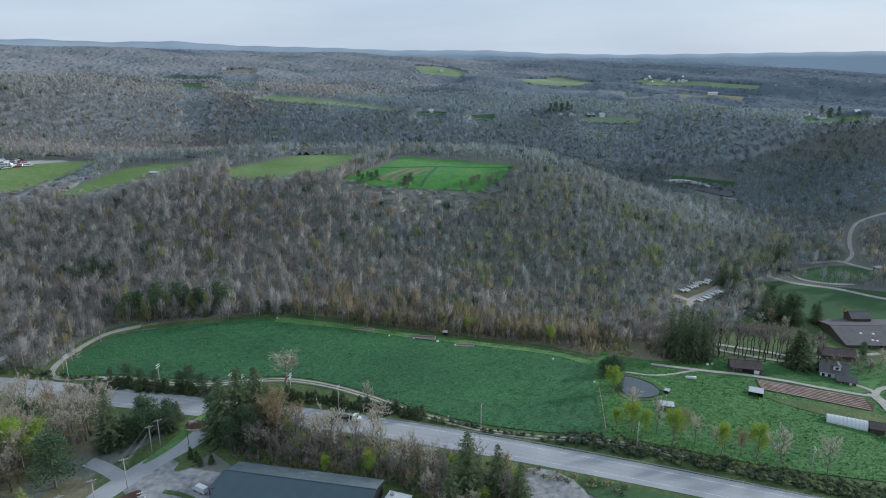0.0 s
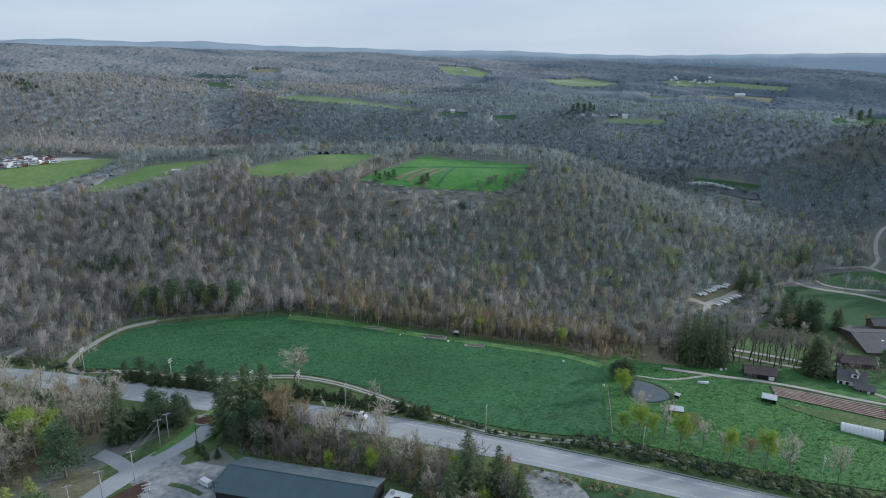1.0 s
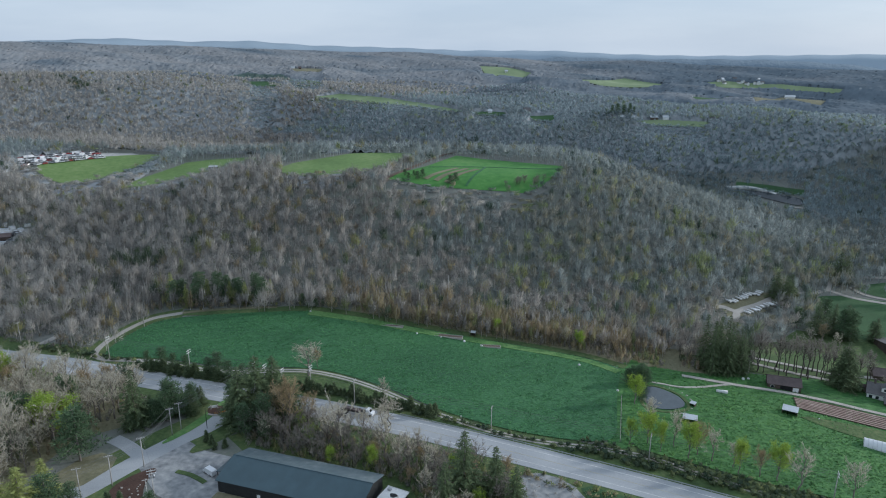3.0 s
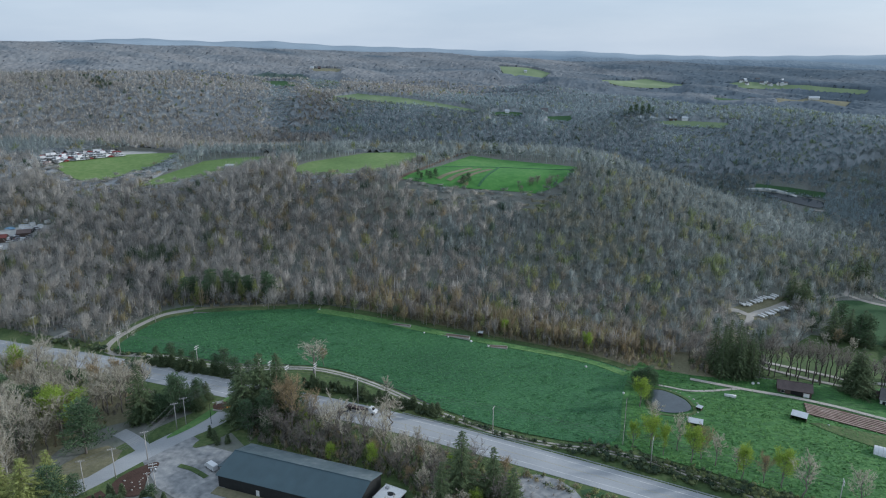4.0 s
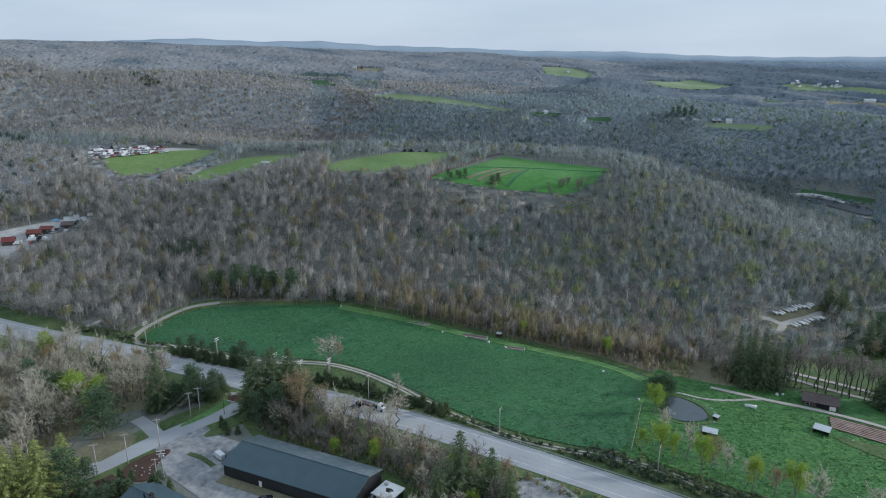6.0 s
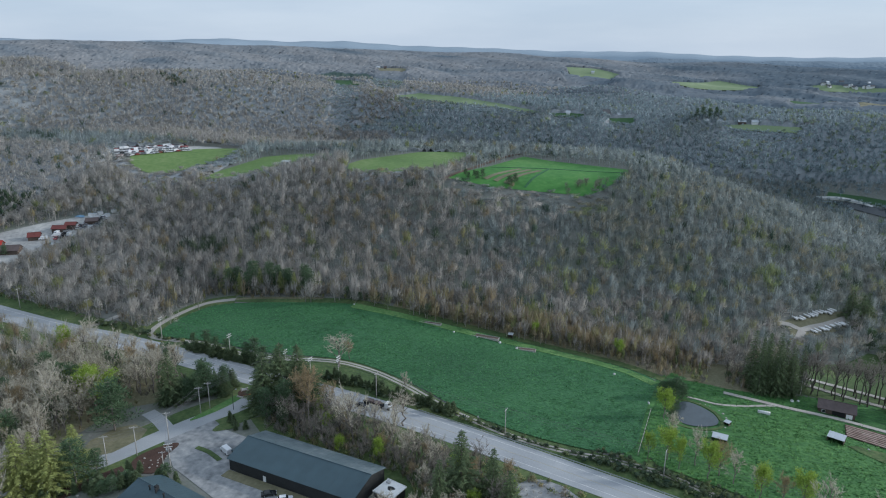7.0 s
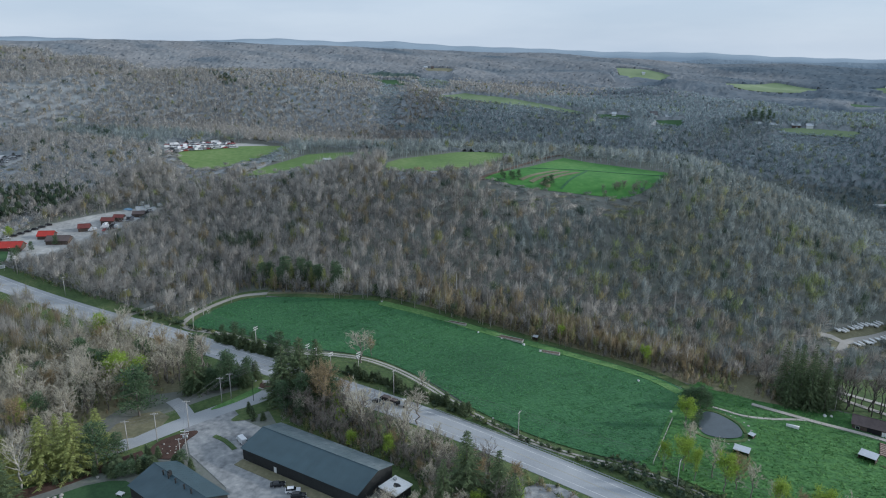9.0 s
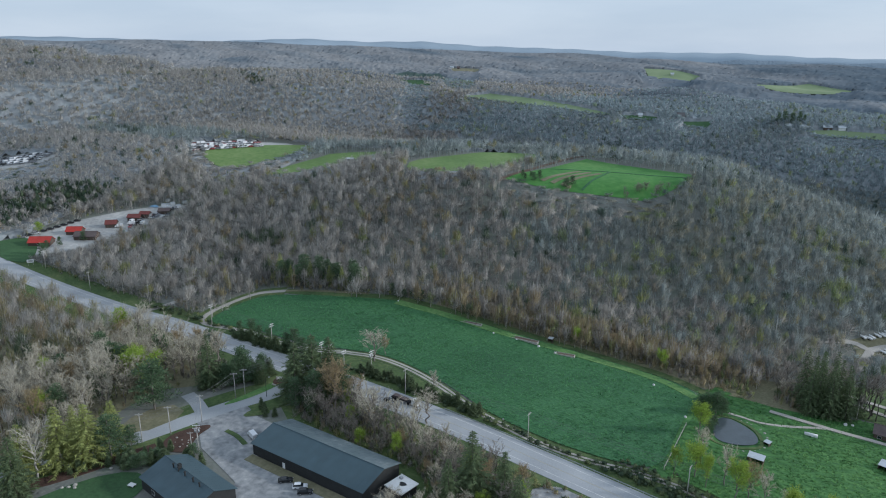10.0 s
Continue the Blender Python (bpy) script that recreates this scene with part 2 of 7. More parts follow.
def ground_z(x, y):
    """Height of the ground, for numbers or arrays."""
    x, y = np.asarray(x, float), np.asarray(y, float)
    z = 80 / (1 + np.exp(-(np.clip(y, -500, 1500) - 640) / 50))
    for cx, cy, sx, sy, h in MOUNDS + MOUNDS_EAST + RANGES:
        z = z + h * np.exp(-(((x - cx) / sx) ** 2 + ((y - cy) / sy) ** 2) / 2)
    open_up = np.clip((y - 615) / 85, 0, 1)
    z = z - 1.5 * np.logaddexp(0, (z - 45.5) / 1.5) * (1 - open_up * open_up * (3 - 2 * open_up))
    pond = np.exp(-(((x - 80) / 14) ** 2 + ((y - 252) / 15) ** 2) ** 2)
    z = z * (1 - pond) - 5.9 * pond
    far = np.clip((np.hypot(x, y) - 690) / 60, 0, 1) * np.clip((y - 250) / 250, 0, 1)
    far = far * far * (3 - 2 * far)
    return z * (1 - far) + far_land(x, y) * far


def gz(x, y):
    return float(ground_z(x, y))


def mesh_of(name, verts, faces, mat, smooth=False):
    me = bpy.data.meshes.new(name)
    me.from_pydata([tuple(v) for v in verts], [], faces)
    me.materials.append(mat)
    if smooth:
        me.polygons.foreach_set("use_smooth", [True] * len(me.polygons))
    me.update()
    return me


def soup(name, verts, tris, mat, tint=None):
    """A mesh from arrays of corners and triangles, with one tint per corner."""
    me = bpy.data.meshes.new(name)
    verts, tris = np.asarray(verts, np.float32), np.asarray(tris, np.int32)
    me.vertices.add(len(verts))
    me.vertices.foreach_set("co", verts.ravel())
    me.loops.add(tris.size)
    me.loops.foreach_set("vertex_index", tris.ravel())
    me.polygons.add(len(tris))
    me.polygons.foreach_set("loop_start", np.arange(0, tris.size, 3, dtype=np.int32))
    if tint is not None:
        a = me.attributes.new("tint", "FLOAT", "POINT")
        a.data.foreach_set("value", np.asarray(tint, np.float32))
    me.materials.append(mat)
    me.update(calc_edges=True)
    return me


def part(name, me, parent, label=""):
    ob = new(name, me)
    ob.parent = parent
    return tagged(ob, label)


def axis(lo, hi, step, end_lo, end_hi):
    a = list(np.arange(lo, hi + step, step))
    s = step
    while a[-1] < end_hi:
        s *= 1.09
        a.append(a[-1] + s)
    s = step
    while a[0] > end_lo:
        s *= 1.09
        a.insert(0, a[0] - s)
    return np.array(a)


gx, gy = axis(-520, 420, 5.5, -4700, 4700), axis(60, 960, 5.5, -4700, 4800)
GX, GY = np.meshgrid(gx, gy)
gi = np.arange(GX.size).reshape(GX.shape)
quads = np.stack([gi[:-1, :-1], gi[:-1, 1:], gi[1:, 1:], gi[1:, :-1]], -1).reshape(-1, 4)
ground_tris = np.concatenate([quads[:, [0, 1, 2]], quads[:, [0, 2, 3]]])
GZ = ground_z(GX, GY) - np.interp(np.hypot(GX, GY), (760, 800, 1060, 1150, 1300), (0, 1.5, 3, 30, 45))
ground = new("ground", soup("ground", np.stack([GX, GY, GZ], -1).reshape(-1, 3), ground_tris, M_FLOOR))
ground.data.polygons.foreach_set("use_smooth", [True] * len(ground.data.polygons))
tagged(ground, "rolling valley and wooded hills covered in brown leaf litter", "ground", kind="structure")


def rounded(pts, n=2):
    """Corners of a closed outline cut off n times."""
    for _ in range(n):
        out = []
        for a, b in zip(pts, pts[1:] + pts[:1]):
            out += [(0.75 * a[0] + 0.25 * b[0], 0.75 * a[1] + 0.25 * b[1]), (0.25 * a[0] + 0.75 * b[0], 0.25 * a[1] + 0.75 * b[1])]
        pts = out
    return pts


def curve_through(pts, step=3.0):
    """Points every step metres on a smooth line through pts."""
    p = [Vector((*a, 0)) for a in pts]
    p = [2 * p[0] - p[1]] + p + [2 * p[-1] - p[-2]]
    out = []
    for a, b, c, d in zip(p, p[1:], p[2:], p[3:]):
        n = max(2, int((c - b).length / step))
        for i in range(n):
            t = i / n
            out.append(0.5 * (2 * b + (c - a) * t + (2 * a - 5 * b + 4 * c - d) * t * t + (3 * b - a - 3 * c + d) * t ** 3))
    return out + [p[-2]]


def ribbon(name, pts, width, mat, lift=0.1, offset=0.0, step=3.0, depth=0.25, parent=None):
    """A strip laid along a line on the ground, with edges that go down into it."""
    line = curve_through(pts, step)
    verts, faces, cols = [], [], 7
    for i, p in enumerate(line):
        d = (line[min(i + 1, len(line) - 1)] - line[max(i - 1, 0)]).normalized()
        side = Vector((-d.y, d.x, 0))
        for j in range(cols):
            f = (-1, -1, -0.5, 0, 0.5, 1, 1)[j]
            q = p + side * (offset + f * width / 2)
            verts.append((q.x, q.y, gz(q.x, q.y) + (lift - depth if j in (0, 6) else lift)))
    for i in range(len(line) - 1):
        for j in range(cols - 1):
            a = i * cols + j
            faces.append((a, a + cols, a + cols + 1, a + 1))
    ob = new(name, mesh_of(name, verts, faces, mat))
    if parent:
        ob.parent = parent
    return ob


def patch(name, outline, mat, lift=0.08, step=6.0, rough=0.0):
    """A sheet laid on the ground inside an outline."""
    bm = bmesh.new()
    bm.faces.new([bm.verts.new((x, y, 0)) for x, y in outline])
    xs, ys = [p[0] for p in outline], [p[1] for p in outline]
    for lo, hi, k in ((min(xs), max(xs), 0), (min(ys), max(ys), 1)):
        c = lo + step
        while c < hi:
            co, no = [0, 0, 0], [0, 0, 0]
            co[k], no[k] = c, 1
            bmesh.ops.bisect_plane(bm, geom=bm.verts[:] + bm.edges[:] + bm.faces[:], plane_co=co, plane_no=no)
            c += step
    for v in bm.verts:
        v.co.z = gz(v.co.x, v.co.y) + lift + (rough * noise.noise((v.co.x * 0.9, v.co.y * 0.9, 3.0)) if rough and not v.is_boundary else 0)
    bmesh.ops.recalc_face_normals(bm, faces=bm.faces)
    if bm.faces and bm.faces[:][0].normal.z < 0:
        bmesh.ops.reverse_faces(bm, faces=bm.faces)
    me = bpy.data.meshes.new(name)
    bm.to_mesh(me)
    bm.free()
    me.materials.append(mat)
    me.polygons.foreach_set("use_smooth", [True] * len(me.polygons))
    return new(name, me)


def inside(poly, x, y):
    hit = np.zeros(np.shape(x), bool)
    for (x1, y1), (x2, y2) in zip(poly, poly[1:] + poly[:1]):
        if y1 != y2:
            hit ^= ((y1 > y) != (y2 > y)) & (x < (x2 - x1) * (y - y1) / (y2 - y1) + x1)
    return hit


def near_line(pts, x, y, dist):
    best = np.full(np.shape(x), 1e9)
    for (x1, y1), (x2, y2) in zip(pts, pts[1:]):
        dx, dy = x2 - x1, y2 - y1
        t = np.clip(((x - x1) * dx + (y - y1) * dy) / (dx * dx + dy * dy), 0, 1)
        best = np.minimum(best, np.hypot(x - x1 - t * dx, y - y1 - t * dy))
    return best < dist


# ---- roads, fields and water ----
HIGHWAY = [(-620, 330), (-450, 292), (-300, 268), (-243, 258.5), (-197, 250), (-166, 245), (-94, 229), (-54, 222), (-14, 213), (21, 203), (57, 192), (94, 180), (160, 158), (260, 120), (420, 60)]
SIDE_ROAD = [(-80, 224), (-84, 207), (-91.5, 195), (-98.5, 182), (-108, 163), (-121, 142), (-138, 118), (-160, 90), (-190, 40)]
TRACK = [(-128, 251), (-148, 251), (-155, 252), (-160, 256), (-161.5, 266), (-158.5, 279.5), (-152, 291), (-140, 297)]
LANE = [(-128, 251), (-110, 246), (-90, 245), (-75, 248), (-61, 249), (-45, 245), (-28.5, 237), (-11, 226), (5, 218.5), (18, 213.5), (34, 210.5), (50, 210), (66, 207), (85, 198), (110, 188)]
CROP = [(-154, 252.8), (-157, 262), (-154.5, 277), (-147.5, 290), (-125, 296), (-100, 301), (-79, 305.5), (-49, 303), (-20, 299), (15, 295), (40, 292), (54, 288), (67, 281), (63, 262), (60, 245), (57, 216), (45, 213.5), (29, 215), (12, 219), (-5, 226), (-25, 238.5), (-45, 248), (-61, 252), (-75, 251), (-90, 248.5), (-110, 250), (-128, 254)]
FARM = [(58, 214), (62, 245), (66, 262), (69, 280), (76, 287), (100, 283), (120, 290), (150, 293), (200, 300), (245, 300), (270, 260), (260, 205), (230, 180), (190, 186), (150, 190), (110, 196), (80, 206)]
MESA = [(-66, 438), (-45, 480), (-29, 530), (-7, 515), (54, 490), (44, 462), (34, 446), (24, 437), (-5, 434), (-35, 432)]
MESA_WEST = [(-137, 440), (-149, 476), (-126, 510), (-108, 545), (-61, 540), (-60, 512), (-70, 474), (-80, 456), (-110, 440)]
SHELTER_FIELD = [(-257, 445), (-239, 486), (-235, 513), (-180, 526), (-178, 500), (-191, 488), (-207, 463), (-236, 446)]
CAR_FIELD = [(-340, 470), (-328, 494), (-285, 534), (-266, 535), (-268, 482), (-283, 453), (-303, 445)]
YARD = [(-352, 286), (-341, 306), (-340, 328), (-330, 346), (-316, 364), (-295, 382), (-276, 386), (-284, 358), (-293, 330), (-292, 308), (-318, 282)]
HIGH_FARM = [(-197, 715), (-173, 735), (-126, 733), (-86, 726), (-37, 708), (-46, 702), (-100, 710), (-173, 710)]
WHITE_HOUSE_FIELD = [(24, 710), (53, 717), (52, 702), (33, 700)]
RANCH_FIELD = [(125, 704), (153, 705), (200, 696), (193, 688), (151, 694)]
FAR_A = [(-40, 957), (1, 956), (32, 942), (22, 928), (-14, 884)]
FAR_B = [(88, 917), (153, 961), (207, 936), (175, 899), (117, 905)]
FAR_C = [(287, 862), (333, 896), (379, 882), (360, 850), (271, 796)]
FAR_D = [(-268, 838), (-216, 836), (-217, 817), (-245, 816)]
FAR_E = [(211, 833), (262, 867), (241, 820), (214, 813)]
HAMLET = [(248, 937), (275, 948), (345, 934), (405, 903), (397, 897), (332, 928), (270, 924)]
EAST_FARM = [(345, 676), (409, 736), (447, 736), (404, 662), (341, 656)]
RIM_STRIP = [(-32, 708), (-11, 716), (4, 717), (4, 706), (-24, 700)]
PINE_CLEARING = [(-284, 736), (-259, 747), (-232, 737), (-259, 727)]
MEADOW = [(186, 398), (206, 410), (230, 408), (268, 392), (330, 350), (330, 300), (250, 302), (215, 345), (192, 358)]
DELL = [(222, 424), (262, 436), (280, 418), (262, 404), (232, 410)]
VALE = [(116, 294), (150, 289), (205, 290), (262, 300), (262, 345), (205, 357), (168, 357), (152, 338), (120, 322)]
LOT_EAST = [(132, 374), (140, 382), (152, 390), (166, 399), (172, 392), (160, 377), (148, 367), (142, 365), (138, 355), (131, 351), (134, 364)]
VALLEY_CLIMB = [(266, 436), (276, 446), (282, 460), (293, 480), (307, 495), (327, 497), (350, 490)]
WOOD_LANE = [(78, 272), (86, 280), (91, 287), (90.6, 292), (91.3, 299.6), (94.1, 306.7), (98.3, 312.5), (106, 317)]
STUB_LANE = [(-197, 252), (-193, 259), (-190, 266), (-187, 275)]
CAR_LOT = [(-345, 463), (-308, 499), (-285, 530), (-300, 536), (-338, 506), (-358, 486)]
CAR_LOT_WEST = [(-500, 378), (-450, 388), (-436, 412), (-450, 424), (-500, 416)]
RESERVOIR = [(207, 618), (228, 614), (242, 608), (258, 600), (253, 586), (238, 598), (218, 611)]
DAM_LAWN = [(210, 626), (236, 621), (262, 612), (260, 604), (240, 612), (208, 621)]
LOT = [(-97, 179), (-88, 195), (-80, 190), (-68, 187), (-66, 181), (-63.5, 166), (-35, 160.5), (-22, 158), (-20, 140), (-55, 138), (-62, 155), (-77, 162.5), (-84, 166)]
OPEN = [CAR_LOT, CAR_LOT_WEST, CROP, FARM, MESA, MESA_WEST, SHELTER_FIELD, CAR_FIELD, YARD, HIGH_FARM, WHITE_HOUSE_FIELD, RANCH_FIELD, MEADOW, VALE, DELL, LOT_EAST, RESERVOIR, DAM_LAWN, FAR_A, FAR_B, FAR_C, FAR_D, FAR_E, HAMLET, EAST_FARM, RIM_STRIP, PINE_CLEARING]


def surface(ob, label, category):
    return tagged(ob, label, category, kind="structure")


surface(ribbon("road", HIGHWAY, 12.6, M_ROAD, 0.16), "pale grey worn asphalt two-lane highway with wide shoulders", "road")
surface(ribbon("road_side", SIDE_ROAD, 7.6, M_ROAD, 0.13), "pale grey asphalt side road joining the highway", "road")
surface(ribbon("road_driveway", [(-99, 184.5), (-107, 190), (-114, 193.5)], 5.0, M_ROAD, 0.11), "pale driveway leading off into the woods", "road")
surface(patch("crop_field", rounded(CROP, 2), M_CROP, 0.3, 2.2, 0.3), "dark green field of low leafy crop between track and woods", "field")
surface(patch("pasture", rounded(FARM, 1), M_PASTURE, 0.3, 4.0, 0.18), "bright green tussocky pasture round the pond", "pasture")
surface(patch("hill_field", MESA, M_WHEAT, 0.3, 8.0), "bright green field on the hilltop", "field")
surface(patch("hill_field_west", rounded(MESA_WEST, 1), M_HAY, 0.3, 8.0), "pale green hay meadow on the hilltop", "field")
surface(patch("shelter_field", rounded(SHELTER_FIELD, 1), M_HAY, 0.3, 8.0), "pale green hilltop meadow with two white shelters", "field")
surface(patch("car_field", rounded(CAR_FIELD, 1), M_HAY, 0.3, 8.0), "pale green hilltop meadow beside rows of stored cars", "field")
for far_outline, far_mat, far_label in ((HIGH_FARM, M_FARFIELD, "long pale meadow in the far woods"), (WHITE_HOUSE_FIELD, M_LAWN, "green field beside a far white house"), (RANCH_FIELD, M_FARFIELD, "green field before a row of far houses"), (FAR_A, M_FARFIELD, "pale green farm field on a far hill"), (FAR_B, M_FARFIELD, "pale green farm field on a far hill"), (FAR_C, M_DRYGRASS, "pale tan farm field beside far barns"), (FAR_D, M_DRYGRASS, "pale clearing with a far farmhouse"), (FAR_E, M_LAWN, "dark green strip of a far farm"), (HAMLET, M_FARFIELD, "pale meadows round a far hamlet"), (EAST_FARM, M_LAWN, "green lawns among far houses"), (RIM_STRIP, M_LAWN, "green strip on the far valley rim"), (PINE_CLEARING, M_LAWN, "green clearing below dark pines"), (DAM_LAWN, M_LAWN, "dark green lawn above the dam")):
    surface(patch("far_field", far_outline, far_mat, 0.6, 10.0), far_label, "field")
surface(patch("meadow", rounded(MEADOW, 2), M_LAWN, 0.15, 8.0), "wide mown green lawn in the side valley", "lawn")
surface(patch("dell", rounded(DELL, 2), M_LAWN, 0.15, 8.0), "shaded green hollow between valley lanes", "lawn")
for lot in (CAR_LOT, CAR_LOT_WEST):
    surface(patch("storage_lot", rounded(lot, 1), M_YARD, 0.2, 8.0), "gravel lot under rows of stored cars", "parking lot")
surface(patch("yard", rounded(YARD, 1), M_YARD, 0.25, 8.0), "grey gravel and asphalt yard with sheds and cars", "yard")
surface(patch("parking_lot", LOT, M_ASPHALT, 0.1, 6.0), "cracked grey asphalt parking lot before the long building", "parking lot")


# ---- woods ----
rng = np.random.default_rng(7)


def scatter(x0, x1, y0, y1, gap, keep=None):
    xs, ys = np.meshgrid(np.arange(x0, x1, gap), np.arange(y0, y1, gap))
    xs, ys = (xs + rng.uniform(-0.5, 0.5, xs.shape) * gap).ravel(), (ys + rng.uniform(-0.5, 0.5, ys.shape) * gap).ravel()
    ok = np.ones(xs.shape, bool) if keep is None else keep(xs, ys)
    return xs[ok], ys[ok]


def wooded(x, y):
    ok = ~near_line(HIGHWAY, x, y, 12.5) & ~near_line(SIDE_ROAD, x, y, 9) & ~near_line(TRACK, x, y, 4) & ~near_line(LANE, x, y, 5)
    ok &= ~near_line(VALLEY_CLIMB, x, y, 4) & ~near_line(VALLEY_CLIMB, x * 1.02, y * 1.02, 4) & ~near_line(STUB_LANE, x, y, 5) & ~near_line(WOOD_LANE, x, y, 3) & ~near_line(WOOD_LANE, x * 1.02, y * 1.02, 3)
    for o in OPEN:
        ok &= ~inside(o, x, y)
    for k in (1.015, 1.03, 1.045):
        ok &= ~inside(RESERVOIR, x * k, y * k)
    return ok


def ico(level):
    bm = bmesh.new()
    bmesh.ops.create_icosphere(bm, subdivisions=level, radius=1.0)
    out = np.array([v.co[:] for v in bm.verts]), np.array([[v.index for v in f.verts] for f in bm.faces])
    bm.free()
    return out


ICO = {1: ico(1), 2: ico(2)}


def face_along(v, n):
    """Triangles, three corners each, wound so that their faces look along the wanted normals."""
    p = v.reshape(-1, 3, 3)
    away = (np.cross(p[:, 1] - p[:, 0], p[:, 2] - p[:, 0]) * n.reshape(-1, 3, 3)[:, 0]).sum(-1) < 0
    p[away] = p[away][:, [0, 2, 1]]
    return p.reshape(-1, 3)


def wood(name, x, y, height, radius, count, width, tint, label, low=0.24, trunk=True, mass=0, solid=False, mat=None, fill=0.34):
    """Bare trees, each a trunk and a crown of loose twigs, joined into one wood."""
    n = len(x)
    z = ground_z(x, y) - 0.2
    axes = np.stack([radius, radius * rng.uniform(0.85, 1.15, n), height * (1 - low) * 0.55], -1)[:, None, :]
    mid = np.stack([x, y, z + height * (low + (1 - low) * 0.45)], -1)[:, None, :]
    # twigs fan out from the fork towards a handful of lumps on the crown
    lumps = 9
    c = rng.normal(size=(n, lumps, 3)) * np.array([1, 1, 0.8]) + np.array([0, 0, 0.45])
    c /= np.linalg.norm(c, axis=-1, keepdims=True)
    size = rng.uniform(0.5, 1.12, (n, lumps, 1))
    of = np.repeat((np.arange(count) % lumps)[None, :, None], n, 0)
    u = np.take_along_axis(c, of + np.zeros((1, 1, 3), int), 1) + rng.normal(0, 0.46, (n, count, 3))
    u /= np.linalg.norm(u, axis=-1, keepdims=True)
    tip = mid + u * axes * np.take_along_axis(size, of, 1) * rng.uniform(0.3, 1.05, (n, count, 1))
    hub = np.stack([x, y, z + height * (low + 0.08)], -1)[:, None, :]
    root = tip + (hub - tip) * rng.uniform(0.22, 0.5, (n, count, 1)) + rng.normal(0, 0.05, (n, count, 3)) * axes
    side = np.cross(tip - root, rng.normal(size=(n, count, 3)))
    side *= (width[:, None] * rng.uniform(0.5, 1.4, (n, count)))[..., None] / (np.linalg.norm(side, axis=-1, keepdims=True) + 1e-6)
    v = np.stack([root - side, root + side, tip], 2).reshape(-1, 3)
    t = np.repeat(np.clip(tint[:, None] + rng.normal(0, 0.02, (n, count)), 0, 1).ravel(), 3)
    tri = np.arange(len(v)).reshape(-1, 3)
    soft_n = np.repeat((u + np.array([0, 0, 0.75])).reshape(-1, 3), 3, axis=0)
    v = face_along(v, soft_n)
    if trunk:
        a = np.arange(3) * 2.094
        ring = np.stack([np.cos(a), np.sin(a)], -1)
        r0 = (height * 0.014)[:, None, None]
        base = np.concatenate([np.stack([x, y], -1)[:, None] + ring * r0, np.broadcast_to((z - 0.4)[:, None, None], (n, 3, 1))], -1)
        top = np.concatenate([np.stack([x, y], -1)[:, None] + ring * r0 * 0.35, np.broadcast_to((z + height * 0.75)[:, None, None], (n, 3, 1))], -1)
        tv = np.concatenate([base, top], 1).reshape(-1, 3)
        k = np.arange(n)[:, None, None] * 6 + len(v)
        f = np.array([[0, 1, 4], [0, 4, 3], [1, 2, 5], [1, 5, 4], [2, 0, 3], [2, 3, 5]])[None]
        tri = np.concatenate([tri, (k + f).reshape(-1, 3)])
        v = np.concatenate([v, tv])
        t = np.concatenate([t, np.repeat(rng.uniform(0.0, 0.3, n), 6)])
        soft_n = np.concatenate([soft_n, np.tile(np.concatenate([ring, np.zeros((3, 1))], -1), (2 * n, 1))])
    if mass:
        d, f = ICO[mass]
        pick = np.nonzero(rng.uniform(size=n) < (1.1 if solid else 0.85))[0]
        mid, axes, n, tint = mid[pick], axes[pick], len(pick), tint[pick]
        grow = np.clip(fill + rng.normal(0, 0.12, (n, len(d), 1)), 0.2, 0.9)
        shape = d[None] * grow * np.where(d[:, 2] < -0.3, 0.75, 1.0)[None, :, None]
        cv = mid + shape * axes
        tri = np.concatenate([tri, (np.arange(n)[:, None, None] * len(d) + f[None] + len(v)).reshape(-1, 3)])
        v = np.concatenate([v, cv.reshape(-1, 3)])
        t = np.concatenate([t, np.repeat(np.where((tint < 0.66) & (not solid), np.clip(tint + 0.06, 0.18, 0.36), tint), len(d))])
        soft_n = np.concatenate([soft_n, np.tile(d + np.array([0, 0, 0.5]), (n, 1)) + rng.normal(0, 0.45, (n * len(d), 3))])
    ob = new(name, soup(name, v, tri, mat or M_TWIG, t))
    soft_n /= np.linalg.norm(soft_n, axis=-1, keepdims=True)
    ob.data.normals_split_custom_set_from_vertices(soft_n.astype(np.float32))
    return tagged(ob, label, "woods", kind="stuff")


def tints(x, y, green=0.03, conifer=0.03, warm=0.1, mean=0.3, spread=0.05):
    """Bare grey and brown crowns in drifts, a few budding, leafing or evergreen; the far valley slope is toned darker
    for shade.
    """
    # the last term darkens crowns on the far slope to stand for shade
    drift = mean + 0.13 * np.sin(x / 23 + np.sin(y / 17)) * np.sin(y / 31 + 1) + rng.normal(0, spread, len(x)) + np.where((y > 590) & (y < 715) & (x > -230) & (x < 130), 0.36 - mean, 0)
    t = np.clip(drift, 0.08, 0.62)
    r = rng.uniform(size=len(x))
    t = np.where(r < warm, rng.uniform(0.66, 0.79, len(x)), t)
    green = green * np.where(np.sin(x / 13 + 2 * np.sin(y / 19)) * np.sin(y / 11 + np.sin(x / 23)) > 0.6, 3.5, 0.35)
    t = np.where((r > 0.5) & (r < 0.5 + green), rng.uniform(0.8, 0.88, len(x)), t)
    grove = np.sin(x / 61 + 2 * np.sin(y / 83)) * np.sin(y / 47 + 0.6) > 0.96
    conifer = np.where(grove, 0.5, conifer) * np.ones(len(x))
    return np.where(r > 1 - conifer, rng.uniform(0.93, 1.0, len(x)), t)


